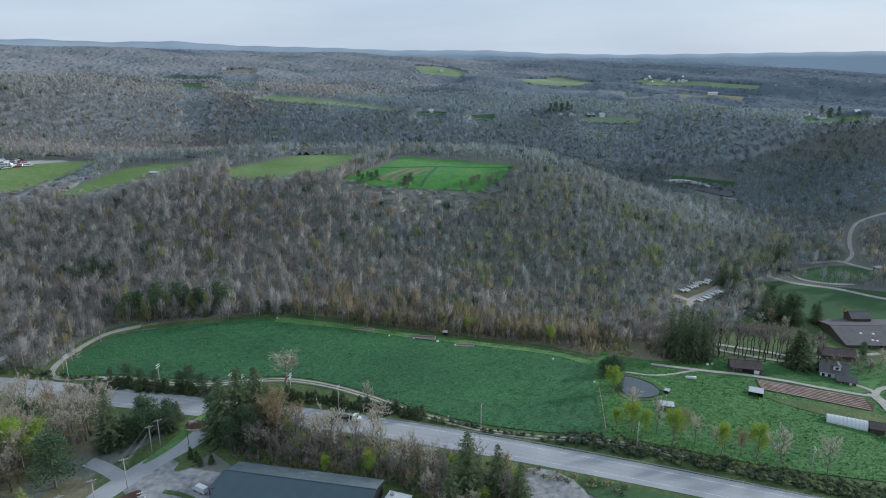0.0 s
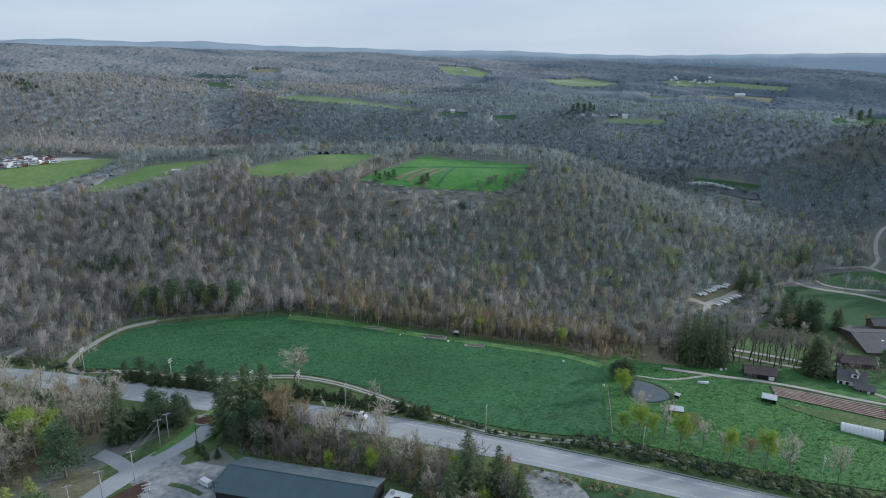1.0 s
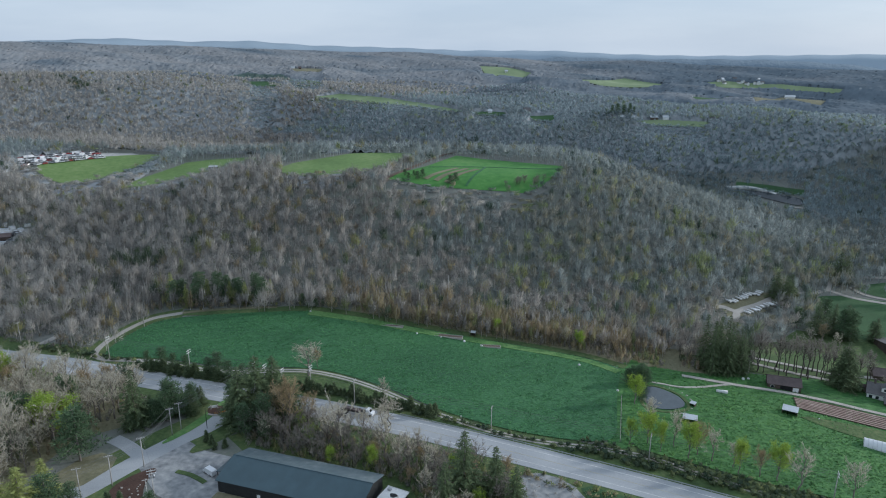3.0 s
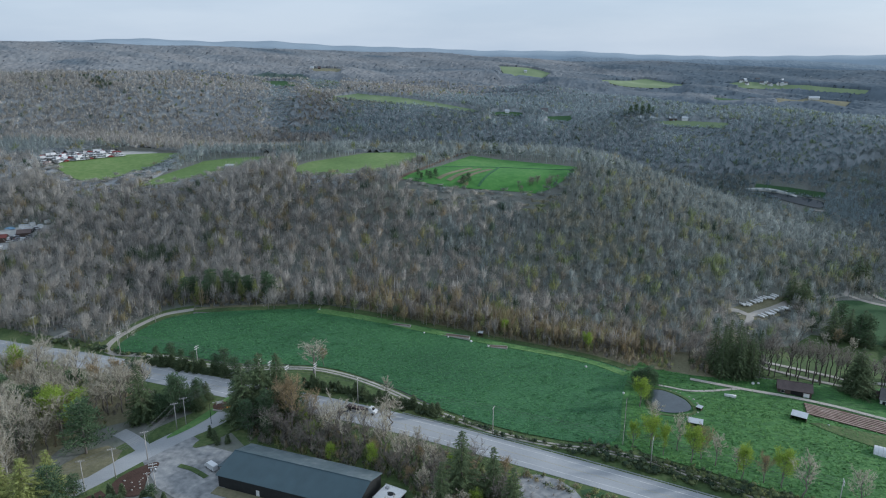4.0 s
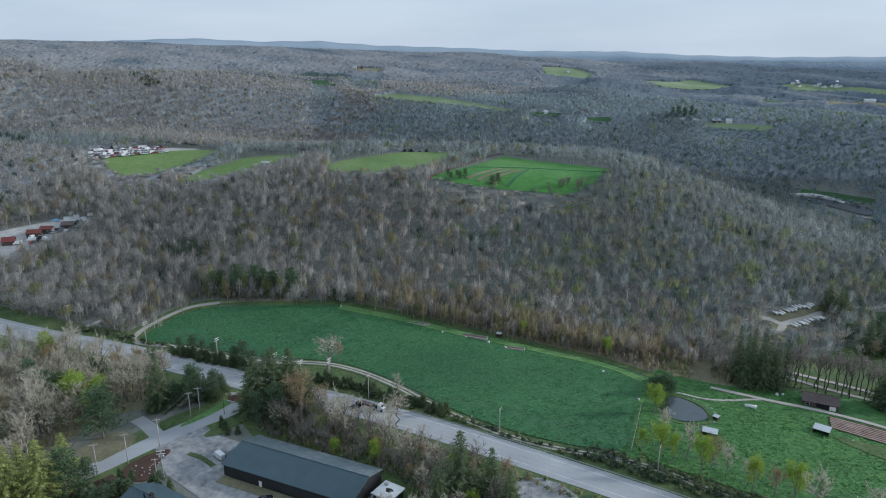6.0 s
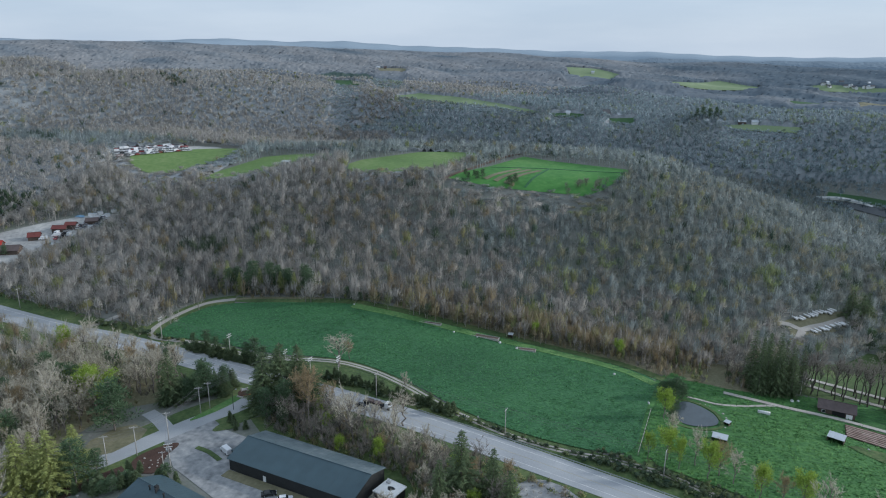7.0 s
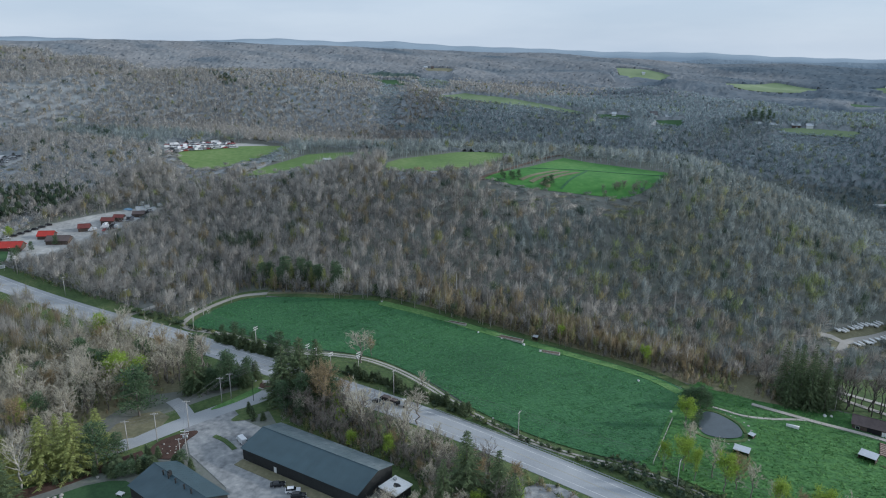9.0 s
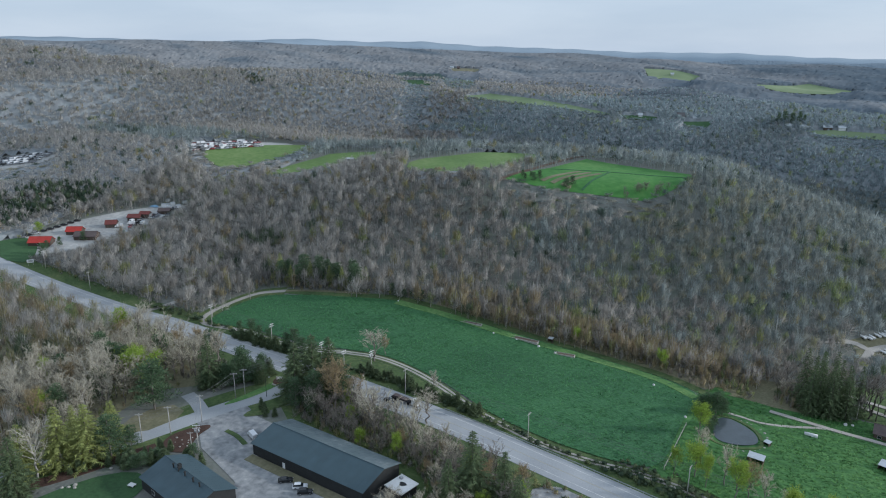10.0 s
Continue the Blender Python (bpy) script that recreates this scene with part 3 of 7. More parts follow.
def young(x, y):
    """Young growth along the lower edges of the hill fields."""
    low = np.zeros(len(x), bool)
    for fields, steps in ((HILL_FIELDS, (1.008, 1.016, 1.024, 1.032, 1.04, 1.05)), (WEST_FIELDS, (1.015, 1.03, 1.045, 1.06, 1.075)), (RIM_FIELDS, (1.02, 1.04, 1.06, 1.08, 1.1, 1.12)), ([YARD], (1.01, 1.02, 1.03)), (FAR_FIELDS, (1.01, 1.02, 1.03))):
        for o in fields:
            for k in steps:
                low |= inside(o, x * k, y * k)
    return low


HILL_FIELDS = [MESA, MESA_WEST]
WEST_FIELDS = [CAR_LOT, CAR_LOT_WEST, SHELTER_FIELD, CAR_FIELD, LOT_EAST]
FAR_FIELDS = [HIGH_FARM, WHITE_HOUSE_FIELD, RANCH_FIELD, FAR_C, FAR_E, RESERVOIR, DAM_LAWN, EAST_FARM, RIM_STRIP]
RIM_FIELDS = [FAR_A, FAR_B, FAR_D, HAMLET, PINE_CLEARING]


def build_wood(name, x, y, hmin, hmax, rmin, rmax, count, width, label, mass=0, trunk=True, solid=False, mat=None, fill=0.34, low=0.24, **mix):
    h, r = rng.uniform(hmin, hmax, len(x)), rng.uniform(rmin, rmax, len(x))
    small = young(x, y)
    h, r = np.where(small, h * rng.uniform(0.18, 0.45, len(x)), h), np.where(small, r * 1.1, r)
    return wood(name, x, y, h, r, count, np.full(len(x), width), tints(x, y, **mix), label, low, mass=mass, trunk=trunk, solid=solid, mat=mat, fill=fill)


fx, fy = scatter(-335, 270, 236, 470, 4.6, lambda x, y: wooded(x, y) & (y > 250 - 0.2 * (x + 200)) & ((y > 300) | (x < -150) | (x > 115)))
behind_crop = inside(CROP, fx * 0.965, fy * 0.965) | inside(CROP, fx * 0.935, fy * 0.935) | inside(CROP, fx * 0.91, fy * 0.91)
cool = rng.uniform(size=len(fx)) < np.clip((fx + 90) / 120, 0, 1) * np.clip((fy - 310) / 70, 0.4, 1)
cool &= ~behind_crop
fx, fy, behind_crop, cx, cy = fx[~cool], fy[~cool], behind_crop[~cool], fx[cool], fy[cool]
build_wood("hillside_woods", fx, fy, 8, 16, 2.9, 5.9, 175, 0.104, "bare grey-brown hardwood forest on the near hillside", low=np.where(behind_crop, 0.04, 0.2), green=np.where((fx > 50) & (fy > 340), 0.14, 0.04), conifer=0.02, warm=np.where(behind_crop & (fx > -75), np.where(fx > 10, 0.75, 0.5), np.where(fx > 90, 0.04, 0.08)), spread=0.12, mean=0.28 - 0.16 * np.clip((-fx - 60) / 160, 0, 1) + 0.1 * np.clip(fx / 60, 0, 1))
build_wood("shoulder_woods", cx, cy, 8, 16, 2.9, 5.9, 170, 0.108, "leafing grey-green hardwood forest on the eastern hillside", low=0.16, mat=M_MIDTWIG, green=0.2, conifer=0.06, warm=0.12, mean=0.44, spread=0.12)
fx, fy = scatter(-480, 430, 470, 640, 4.8, wooded)
deep = (fx > 90) & (ground_z(fx, fy) < 26) & (fy > 765 - 0.9 * fx + rng.normal(0, 12, len(fx)))
slope = (fx < -170) & (fy > 545 + 0.1 * (fx + 170))
deep |= slope
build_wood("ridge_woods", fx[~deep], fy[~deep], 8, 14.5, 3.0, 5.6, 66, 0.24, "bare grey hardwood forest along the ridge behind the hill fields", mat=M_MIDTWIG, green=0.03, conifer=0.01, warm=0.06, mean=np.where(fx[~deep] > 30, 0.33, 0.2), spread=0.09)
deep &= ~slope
build_wood("valley_woods", fx[deep], fy[deep], 8, 14, 3.0, 5.6, 66, 0.26, "bare forest on the side valley slopes, tinted blue-grey for haze", mat=M_HAZETWIG, green=0.06, conifer=0.03, warm=0.02, mean=0.32)
fx, fy = scatter(-480, -165, 500, 640, 3.3, lambda x, y: wooded(x, y) & (x < -170) & (y > 545 + 0.1 * (x + 170)))
build_wood("slope_woods", fx, fy, 8, 12, 3.0, 4.6, 44, 0.27, "bare mauve-grey forest on the slope above the car lots", trunk=False, green=0.02, conifer=0.02, warm=0.03, mean=0.05, spread=0.1)
fx, fy = scatter(-1010, 470, 380, 815, 3.5, lambda x, y: (np.hypot(x, y) > 628) & (np.hypot(x, y) < 815) & (y > 640) & wooded(x, y) & (x > -y * 1.35) & (x < y * 0.66))
far_h = np.interp(np.hypot(fx, fy), (640, 720, 815), (1.0, 0.78, 0.5))
hill = fx < -150 - 1.2 * (700 - fy) + rng.normal(0, 14, len(fx))
for far_name, far_pick, far_mat, far_mean, far_text in (("far_hill_woods", hill, M_TWIG, 0.04, "bare mauve-grey forest on the far western hill"), ("far_woods", ~hill, M_HAZETWIG, 0.2, "forest on the far valley side, tinted blue-grey for haze")):
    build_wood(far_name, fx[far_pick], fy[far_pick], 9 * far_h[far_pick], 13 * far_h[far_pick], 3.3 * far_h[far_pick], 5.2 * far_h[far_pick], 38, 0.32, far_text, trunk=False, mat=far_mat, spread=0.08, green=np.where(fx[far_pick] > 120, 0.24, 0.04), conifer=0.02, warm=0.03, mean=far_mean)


def canopy_sheet(az0, az1, cols, r0, r1, rows, cover, rough, cut=0.0):
    """The uneven top of distant woods, clump by clump, with the fields left open."""
    ang, rad = np.meshgrid(np.radians(np.linspace(az0, az1, cols)), np.linspace(r0, r1, rows))
    ang, rad = ang + rng.normal(0, 0.3, ang.shape) * (ang[0, 1] - ang[0, 0]), rad + rng.normal(0, 0.3, ang.shape) * (r1 - r0) / rows
    x, y = rad * np.sin(ang), rad * np.cos(ang)
    clump = np.repeat(np.repeat(rng.normal(size=(rows // 2 + 1, cols // 3 + 1)), 2, 0), 3, 1)[:rows, :cols]
    low = young(x.ravel(), y.ravel()).reshape(x.shape)
    tall = np.interp(rad, (640, 720, 815, 1060), (5.6, 4.2, 3.2, 2.2)) * cover
    z = ground_z(x, y) + np.where(low, 0.35, 1.0) * (tall + rough * tall * (0.16 * clump + 0.16 * rng.normal(size=x.shape)))
    open_ = ~wooded(x.ravel(), y.ravel()).reshape(x.shape) | (y < cut)
    z = np.where(open_, ground_z(x, y) - 4, z)
    z[0] = ground_z(x[0], y[0]) - 3
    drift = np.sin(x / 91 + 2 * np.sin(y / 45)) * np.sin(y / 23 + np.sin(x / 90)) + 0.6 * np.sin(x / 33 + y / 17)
    # tint climbs eastward, to the hazier blue end of the distant canopy
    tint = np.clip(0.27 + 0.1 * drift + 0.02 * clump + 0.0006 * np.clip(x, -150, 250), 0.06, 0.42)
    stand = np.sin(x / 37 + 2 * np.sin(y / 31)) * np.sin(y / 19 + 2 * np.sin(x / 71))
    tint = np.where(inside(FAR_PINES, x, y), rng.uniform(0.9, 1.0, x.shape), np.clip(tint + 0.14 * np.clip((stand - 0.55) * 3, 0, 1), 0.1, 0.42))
    i = np.arange(x.size).reshape(x.shape)
    q = np.stack([i[:-1, :-1], i[:-1, 1:], i[1:, 1:], i[1:, :-1]], -1).reshape(-1, 4)
    return x, y, z, tint, np.concatenate([q[:, [0, 2, 1]], q[:, [0, 3, 2]]])


FAR_PINES = [(-312, 770), (-295, 788), (-256, 793), (-227, 780), (-194, 742), (-222, 736), (-250, 752), (-285, 752)]
x_, y_, z_, t_, f_ = canopy_sheet(-60, 36, 620, 630, 815, 62, 0.62, 1.0, 636)
tagged(new("far_understory", soup("far_understory", np.stack([x_, y_, z_], -1).reshape(-1, 3), f_, M_THICKET, np.clip(t_ * 0.25 + 0.27 + rng.normal(0, 0.03, t_.shape), 0.16, 0.4).ravel())), "dense grey saplings under the far woods", "woods", kind="stuff")
sheet = bpy.data.objects["far_understory"].data
sheet.polygons.foreach_set("use_smooth", [True] * len(sheet.polygons))
fx, fy = scatter(-480, 470, 540, 815, 2.5, lambda x, y: (np.hypot(x, y) > np.where(x > 150, 560, 632)) & (np.hypot(x, y) < 805) & (x > -y * 0.6) & (x < y * 0.66) & young(x, y) & wooded(x, y))
build_wood("far_brush", fx, fy, 9, 14, 1.9, 3.0, 18, 0.4, "low grey brush below the far fields", trunk=False, mat=M_HAZETWIG, green=0.12, conifer=0.03, warm=0.03, mean=0.18)
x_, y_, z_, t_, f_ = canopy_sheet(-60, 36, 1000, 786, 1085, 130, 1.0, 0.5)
# canopy colour leans to blue-grey, with the haze of distance mixed in
M_DISTANCE = material("hazed_canopy", [(0.0, (0.255, 0.252, 0.248)), (0.2, (0.225, 0.236, 0.243)), (0.42, (0.125, 0.155, 0.18)), (0.9, (0.1, 0.135, 0.115)), (1.0, (0.07, 0.105, 0.095))], tint="tint", jitter=0.0, mottle=0.1, fine=0.05, rough=0.95, spec=0.1)
tagged(new("distant_woods", soup("distant_woods", np.stack([x_, y_, z_], -1).reshape(-1, 3), f_, M_DISTANCE, t_.ravel())), "grey-mauve forest covering distant hills, tinted blue for haze", "woods", kind="stuff")
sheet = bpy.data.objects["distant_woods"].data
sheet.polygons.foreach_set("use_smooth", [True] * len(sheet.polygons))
# both far crests take the blue of the haze as their surface colour
M_RIDGE = material("haze_blue_ridge", [(0.3, (0.3, 0.37, 0.43)), (0.7, (0.36, 0.43, 0.49))], 0.002, 0.01)
M_HAZEHILL = material("haze_blue_hill", [(0.3, (0.165, 0.215, 0.26)), (0.7, (0.21, 0.265, 0.315))], 0.02, 0.12, bump=2.0, bump_scale=0.2)


def far_ridge(crest, dist, foot, mat, label):
    """A long hill crest far behind all else: bearings in degrees to the right of north and heights along it."""
    verts, faces, n = [], [], 260
    for i in range(n + 1):
        az = crest[0][0] + (crest[-1][0] - crest[0][0]) * i / n
        a = radians(az)
        top = float(np.interp(az, [c[0] for c in crest], [c[1] for c in crest])) + 0.5 * math.sin(az * 2.1)
        for r_, z_ in ((dist - 90, foot), (dist - 40, top * 0.45 + foot * 0.55), (dist - 16, top * 0.85 + foot * 0.15), (dist, top), (dist + 40, foot)):
            verts.append((r_ * math.sin(a), r_ * math.cos(a), z_))
    for i in range(n):
        for k in range(4):
            faces.append((i * 5 + k, i * 5 + k + 5, i * 5 + k + 6, i * 5 + k + 1))
    return tagged(new("backdrop_ridge", mesh_of("backdrop_ridge", verts, faces, mat, True)), label, "hills", kind="structure")


far_ridge(((-75, 130), (-48, 135), (-37, 130), (-30, 135.5), (-25, 131), (-20.6, 132.5), (-16, 126), (-9, 122.5), (-4, 118.5), (3.4, 118.5), (8, 114), (14, 112), (20, 114), (32, 119), (45, 122)), 1165, 60, M_RIDGE, "long mountain ridge on the horizon, painted pale haze blue")
far_ridge(((-2, 100), (2, 107), (4.3, 110.5), (9.7, 107), (14, 108.7), (20, 107.8), (24, 103.8), (27.8, 95), (31, 88), (34, 84)), 1095, 50, M_HAZEHILL, "wooded hill before the horizon, painted dark haze blue")
fx, fy = scatter(-900, -335, 236, 640, 4.7, lambda x, y: wooded(x, y) & ((y < 470) | (x < -480)))
build_wood("west_woods", fx, fy, 8, 13, 3.8, 5.8, 48, 0.29, "bare grey woods beyond the junk yard", trunk=False, green=0.02, warm=0.04, conifer=np.where((fx > -520) & (fy > 330) & (fy < 440), 0.12, 0.03), mean=0.0, spread=0.1)
PINE_STAND = [(-362, 298), (-349, 336), (-335, 360), (-346, 384), (-385, 368), (-405, 335), (-400, 298)]
fx, fy = scatter(-470, -310, 296, 450, 4.0, lambda x, y: wooded(x, y) & inside(PINE_STAND, x, y))
build_wood("pine_stand", fx, fy, 9, 14, 2.6, 4.0, 110, 0.2, "dark green pines and a few bare trees behind the yard", mass=1, solid=True, fill=0.4, green=0.1, conifer=0.74, warm=0.04, mean=0.2)
fx, fy = scatter(270, 420, 300, 470, 4.8, wooded)
build_wood("east_woods", fx, fy, 10, 15, 2.8, 4.6, 90, 0.16, "bare grey woods on the side valley slope", green=0.05, conifer=0.05)
fx, fy = scatter(-40, 100, 300, 326, 4.0, lambda x, y: wooded(x, y) & (y > 303 - 0.12 * (x + 30)))
build_wood("edge_woods", fx, fy, 9, 13, 1.9, 3.2, 120, 0.1, "budding orange and yellow-green trees along the field edge", low=0.03, green=0.25, conifer=0.0, warm=0.66)


# saplings and brush that fill the gaps of the western woods
ux, uy = np.meshgrid(np.arange(-900, -96, 3.2), np.arange(236, 648, 3.2))
ux, uy = ux + rng.uniform(-1.2, 1.2, ux.shape), uy + rng.uniform(-1.2, 1.2, uy.shape)
grow_ = wooded(ux.ravel(), uy.ravel()).reshape(ux.shape) & (((uy > 552) & (np.hypot(ux, uy) > 560)) | young(ux.ravel(), uy.ravel()).reshape(ux.shape) | (ux < -345))
deep_ = grow_.copy()
deep_[1:-1, 1:-1] &= grow_[:-2, 1:-1] & grow_[2:, 1:-1] & grow_[1:-1, :-2] & grow_[1:-1, 2:]
uz = ground_z(ux, uy) + np.where(deep_, np.where(young(ux.ravel(), uy.ravel()).reshape(ux.shape), 1.2, 2.6) * rng.uniform(0.4, 1.5, ux.shape), 0)
ui = np.arange(ux.size).reshape(ux.shape)
uq = np.stack([ui[:-1, :-1], ui[:-1, 1:], ui[1:, 1:], ui[1:, :-1]], -1).reshape(-1, 4)
uq = uq[grow_.ravel()[uq].all(1)]
saplings = new("sapling_thicket", soup("sapling_thicket", np.stack([ux, uy, uz], -1).reshape(-1, 3), np.concatenate([uq[:, [0, 1, 2]], uq[:, [0, 2, 3]]]), M_THICKET, np.clip(0.33 + rng.normal(0, 0.05, ux.size), 0.2, 0.42)))
tagged(saplings, "grey thicket of saplings under the far western woods", "woods", kind="stuff")


def tufts(name, outline, gap, size, mat, label, rows=False):
    """Low leafy tufts all over a field."""
    xs, ys = [p[0] for p in outline], [p[1] for p in outline]
    x, y = scatter(min(xs), max(xs), min(ys), max(ys), gap, lambda a, c: inside(outline, a, c) & ~inside(POND, a, c))
    if rows:
        xs_, ys_ = np.meshgrid(np.arange(min(xs), max(xs), 0.7), np.arange(min(ys) - 20, max(ys) + 20, 1.45))
        x = (xs_ + rng.uniform(-0.3, 0.3, xs_.shape)).ravel()
        y = (ys_ + rng.uniform(-0.2, 0.2, ys_.shape) - 0.12 * xs_ - 0.0006 * xs_ * xs_).ravel()
        ok = inside(outline, x, y)
        x, y = x[ok], y[ok]
    n, k = len(x), 3 if rows else 4
    z = ground_z(x, y) + 0.25
    a = rng.uniform(0, math.tau, (n, k))
    d = np.stack([np.cos(a), np.sin(a), rng.uniform(0.2, 0.7, (n, k))], -1) * (size * rng.uniform(0.5, 1.5, n))[:, None, None]
    w = np.stack([-np.sin(a), np.cos(a), np.zeros((n, k))], -1) * size * 0.45
    p = np.stack([x, y, z], -1)[:, None, :] + rng.normal(size=(n, k, 3)) * np.array([0.25, 0.25, 0.03])
    v = np.stack([p - w, p + w, p + d], 2).reshape(-1, 3)
    up = np.repeat(rng.normal(0, 0.35, (n * k, 3)) + np.array([0, 0, 1.0]), 3, axis=0)
    ob = new(name, soup(name, face_along(v, up), np.arange(len(v)).reshape(-1, 3), mat))
    ob.data.normals_split_custom_set_from_vertices((up / np.linalg.norm(up, axis=1, keepdims=True)).astype(np.float32))
    return tagged(ob, label, "plants", kind="stuff")


POND = [(69, 263), (91, 263), (91, 240), (69, 240)]
tufts("crop_tufts", CROP, 0.92, 0.52, M_CROPTUFT, "rows of low dark green leafy crop", True)
tufts("pasture_tufts", FARM, 1.3, 0.66, M_GRASSTUFT, "bright green grass tussocks")


# ---- building blocks ----
class Shape:
    """Corners and faces of one mesh, gathered piece by piece."""

    def __init__(self):
        self.v, self.f = [], []

    def add(self, verts, faces):
        k = len(self.v)
        self.v += [tuple(p) for p in verts]
        self.f += [tuple(i + k for i in f) for f in faces]
        return self

    def box(self, x0, x1, y0, y1, z0, z1):
        return self.add([(x, y, z) for x in (x0, x1) for y in (y0, y1) for z in (z0, z1)],
                        [(0, 1, 3, 2), (4, 6, 7, 5), (0, 4, 5, 1), (2, 3, 7, 6), (0, 2, 6, 4), (1, 5, 7, 3)])

    def slab(self, corners, thick):
        """A plate under four corners, thick metres deep."""
        a = [Vector(c) for c in corners]
        n = (a[1] - a[0]).cross(a[2] - a[1]).normalized() * thick
        return self.add(a + [p - n for p in a], [(0, 1, 2, 3), (7, 6, 5, 4)] + [(i, i + 4, (i + 1) % 4 + 4, (i + 1) % 4) for i in range(4)])

    def tube(self, p, q, r0, r1, n=6, caps=True):
        p, q = Vector(p), Vector(q)
        d = (q - p).normalized()
        a = d.orthogonal().normalized()
        b = d.cross(a)
        ring = [math.tau * i / n for i in range(n)]
        verts = [p + (a * math.cos(t) + b * math.sin(t)) * r0 for t in ring] + [q + (a * math.cos(t) + b * math.sin(t)) * r1 for t in ring]
        faces = [(i, (i + 1) % n, (i + 1) % n + n, i + n) for i in range(n)]
        if caps:
            faces += [tuple(range(n - 1, -1, -1)), tuple(range(n, 2 * n))]
        return self.add(verts, faces)

    def mesh(self, name, mat, smooth=False):
        return mesh_of(name, self.v, self.f, mat, smooth)


def thing(name, x, y, label, category, yaw=0.0, z=None, group="", scale=1.0):
    ob = new(name)
    ob.matrix_basis = Matrix.Translation((x, y, gz(x, y) if z is None else z)) @ Matrix.Rotation(yaw, 4, "Z") @ Matrix.Scale(scale, 4)
    return tagged(ob, label, category, group)


def spot(x, y, yaw=0.0, s=1.0, up=0.0, tall=None):
    m = Matrix.Translation((x, y, gz(x, y) + up)) @ Matrix.Rotation(yaw, 4, "Z")
    return m @ Matrix.Diagonal((s, s, s if tall is None else tall, 1))


M_WHITE = plain("white_paint", (0.75, 0.75, 0.73), 0.6)
M_GREENROOF = plain("dark_green_metal_roof", (0.052, 0.088, 0.104), 0.36, 0.0, 0.14, 0.25)
# paler copy of the green roof: the far slope's sky sheen as colour
M_SHEENROOF = material("sky_sheen_metal_roof", [(0.3, (0.075, 0.11, 0.125)), (0.5, (0.12, 0.155, 0.168)), (0.72, (0.24, 0.27, 0.275))], 0.06, 0.5, rough=0.45, stretch=(1, 1, 1), mix=0.4, spec=0.4)
M_DARKWALL = plain("dark_siding", (0.028, 0.03, 0.03), 0.8, vary=0.3)
M_BROWNROOF = plain("brown_shingles", (0.115, 0.09, 0.085), 0.85, vary=0.25)
M_GREYROOF = plain("grey_shingles", (0.13, 0.125, 0.125), 0.85, vary=0.25)
M_REDROOF = plain("red_metal_roof", (0.42, 0.035, 0.022), 0.5, vary=0.2)
M_DULLRED = plain("rusty_red_roof", (0.16, 0.045, 0.038), 0.7, vary=0.3)
M_TIN = plain("bare_tin_roof", (0.55, 0.58, 0.6), 0.45, 0.3, 0.15)
M_WOODWALL = plain("weathered_boards", (0.1, 0.075, 0.06), 0.9, vary=0.35)
M_GLASS = plain("window_glass", (0.02, 0.025, 0.03), 0.12, vary=0.1, spec=0.6)
M_METAL = plain("galvanised_metal", (0.45, 0.46, 0.47), 0.45, 0.6)
M_FILM = plain("greenhouse_film", (0.68, 0.7, 0.7), 0.4, vary=0.1)
M_TYRE = plain("rubber", (0.015, 0.015, 0.016), 0.9)
M_BLACKCAR = plain("black_car_paint", (0.012, 0.013, 0.015), 0.25, spec=0.6)
M_WHITECAR = plain("white_car_paint", (0.72, 0.73, 0.74), 0.3, spec=0.6, vary=0.05)
M_GREYCAR = plain("silver_car_paint", (0.32, 0.33, 0.35), 0.3, 0.3, spec=0.6, vary=0.05)
M_REDCAR = plain("red_car_paint", (0.3, 0.03, 0.03), 0.3, spec=0.6, vary=0.05)
M_YELLOWLINE = plain("yellow_line_paint", (0.42, 0.38, 0.26), 0.8, vary=0.3)
M_WHITELINE = plain("white_line_paint", (0.62, 0.62, 0.6), 0.8, vary=0.3)
M_STEELRAIL = plain("guard_rail_steel", (0.42, 0.44, 0.45), 0.5, 0.5)
M_WIRE = plain("cable", (0.2, 0.2, 0.2), 0.6)
M_STONE = plain("pale_stone", (0.4, 0.38, 0.34), 0.9, vary=0.25)
M_FLOWER = plain("yellow_flowers", (0.55, 0.32, 0.04), 0.8, vary=0.5)
M_TARP = plain("blue_tarp", (0.22, 0.36, 0.5), 0.6)
M_FENCE = plain("fence_wood", (0.42, 0.4, 0.36), 0.9)

# ---- verges, lanes and lines ----
surface(ribbon("verge", HIGHWAY[:-3], 33.0, M_GRASS, 0.05, step=4.0, depth=0.6), "rough dark green roadside verge", "grass")
surface(ribbon("verge_side", SIDE_ROAD[:-2], 22.0, M_GRASS, 0.07, step=3.0, depth=0.6), "patchy grass verge of the side road", "grass")
surface(ribbon("edge_line", HIGHWAY[2:13], 0.22, M_WHITELINE, 0.185, 3.65, 4.0, 0.02), "faded white edge line on the highway", "road marking")
surface(ribbon("edge_line", HIGHWAY[2:13], 0.22, M_WHITELINE, 0.185, -3.65, 4.0, 0.02), "faded white edge line on the highway", "road marking")
surface(ribbon("centre_line", HIGHWAY[2:13], 0.16, M_YELLOWLINE, 0.185, 0.0, 4.0, 0.02), "faded yellow centre line on the highway", "road marking")
for gauge in (-0.85, 0.85):
    surface(ribbon("wheel_track", LANE, 1.0, M_GRAVEL, 0.2, gauge, 3.0), "pale gravel wheel track along the field edge", "track")
surface(ribbon("track_bank", TRACK, 9.0, M_GRASS, 0.1), "rough grass beside the field track", "grass")
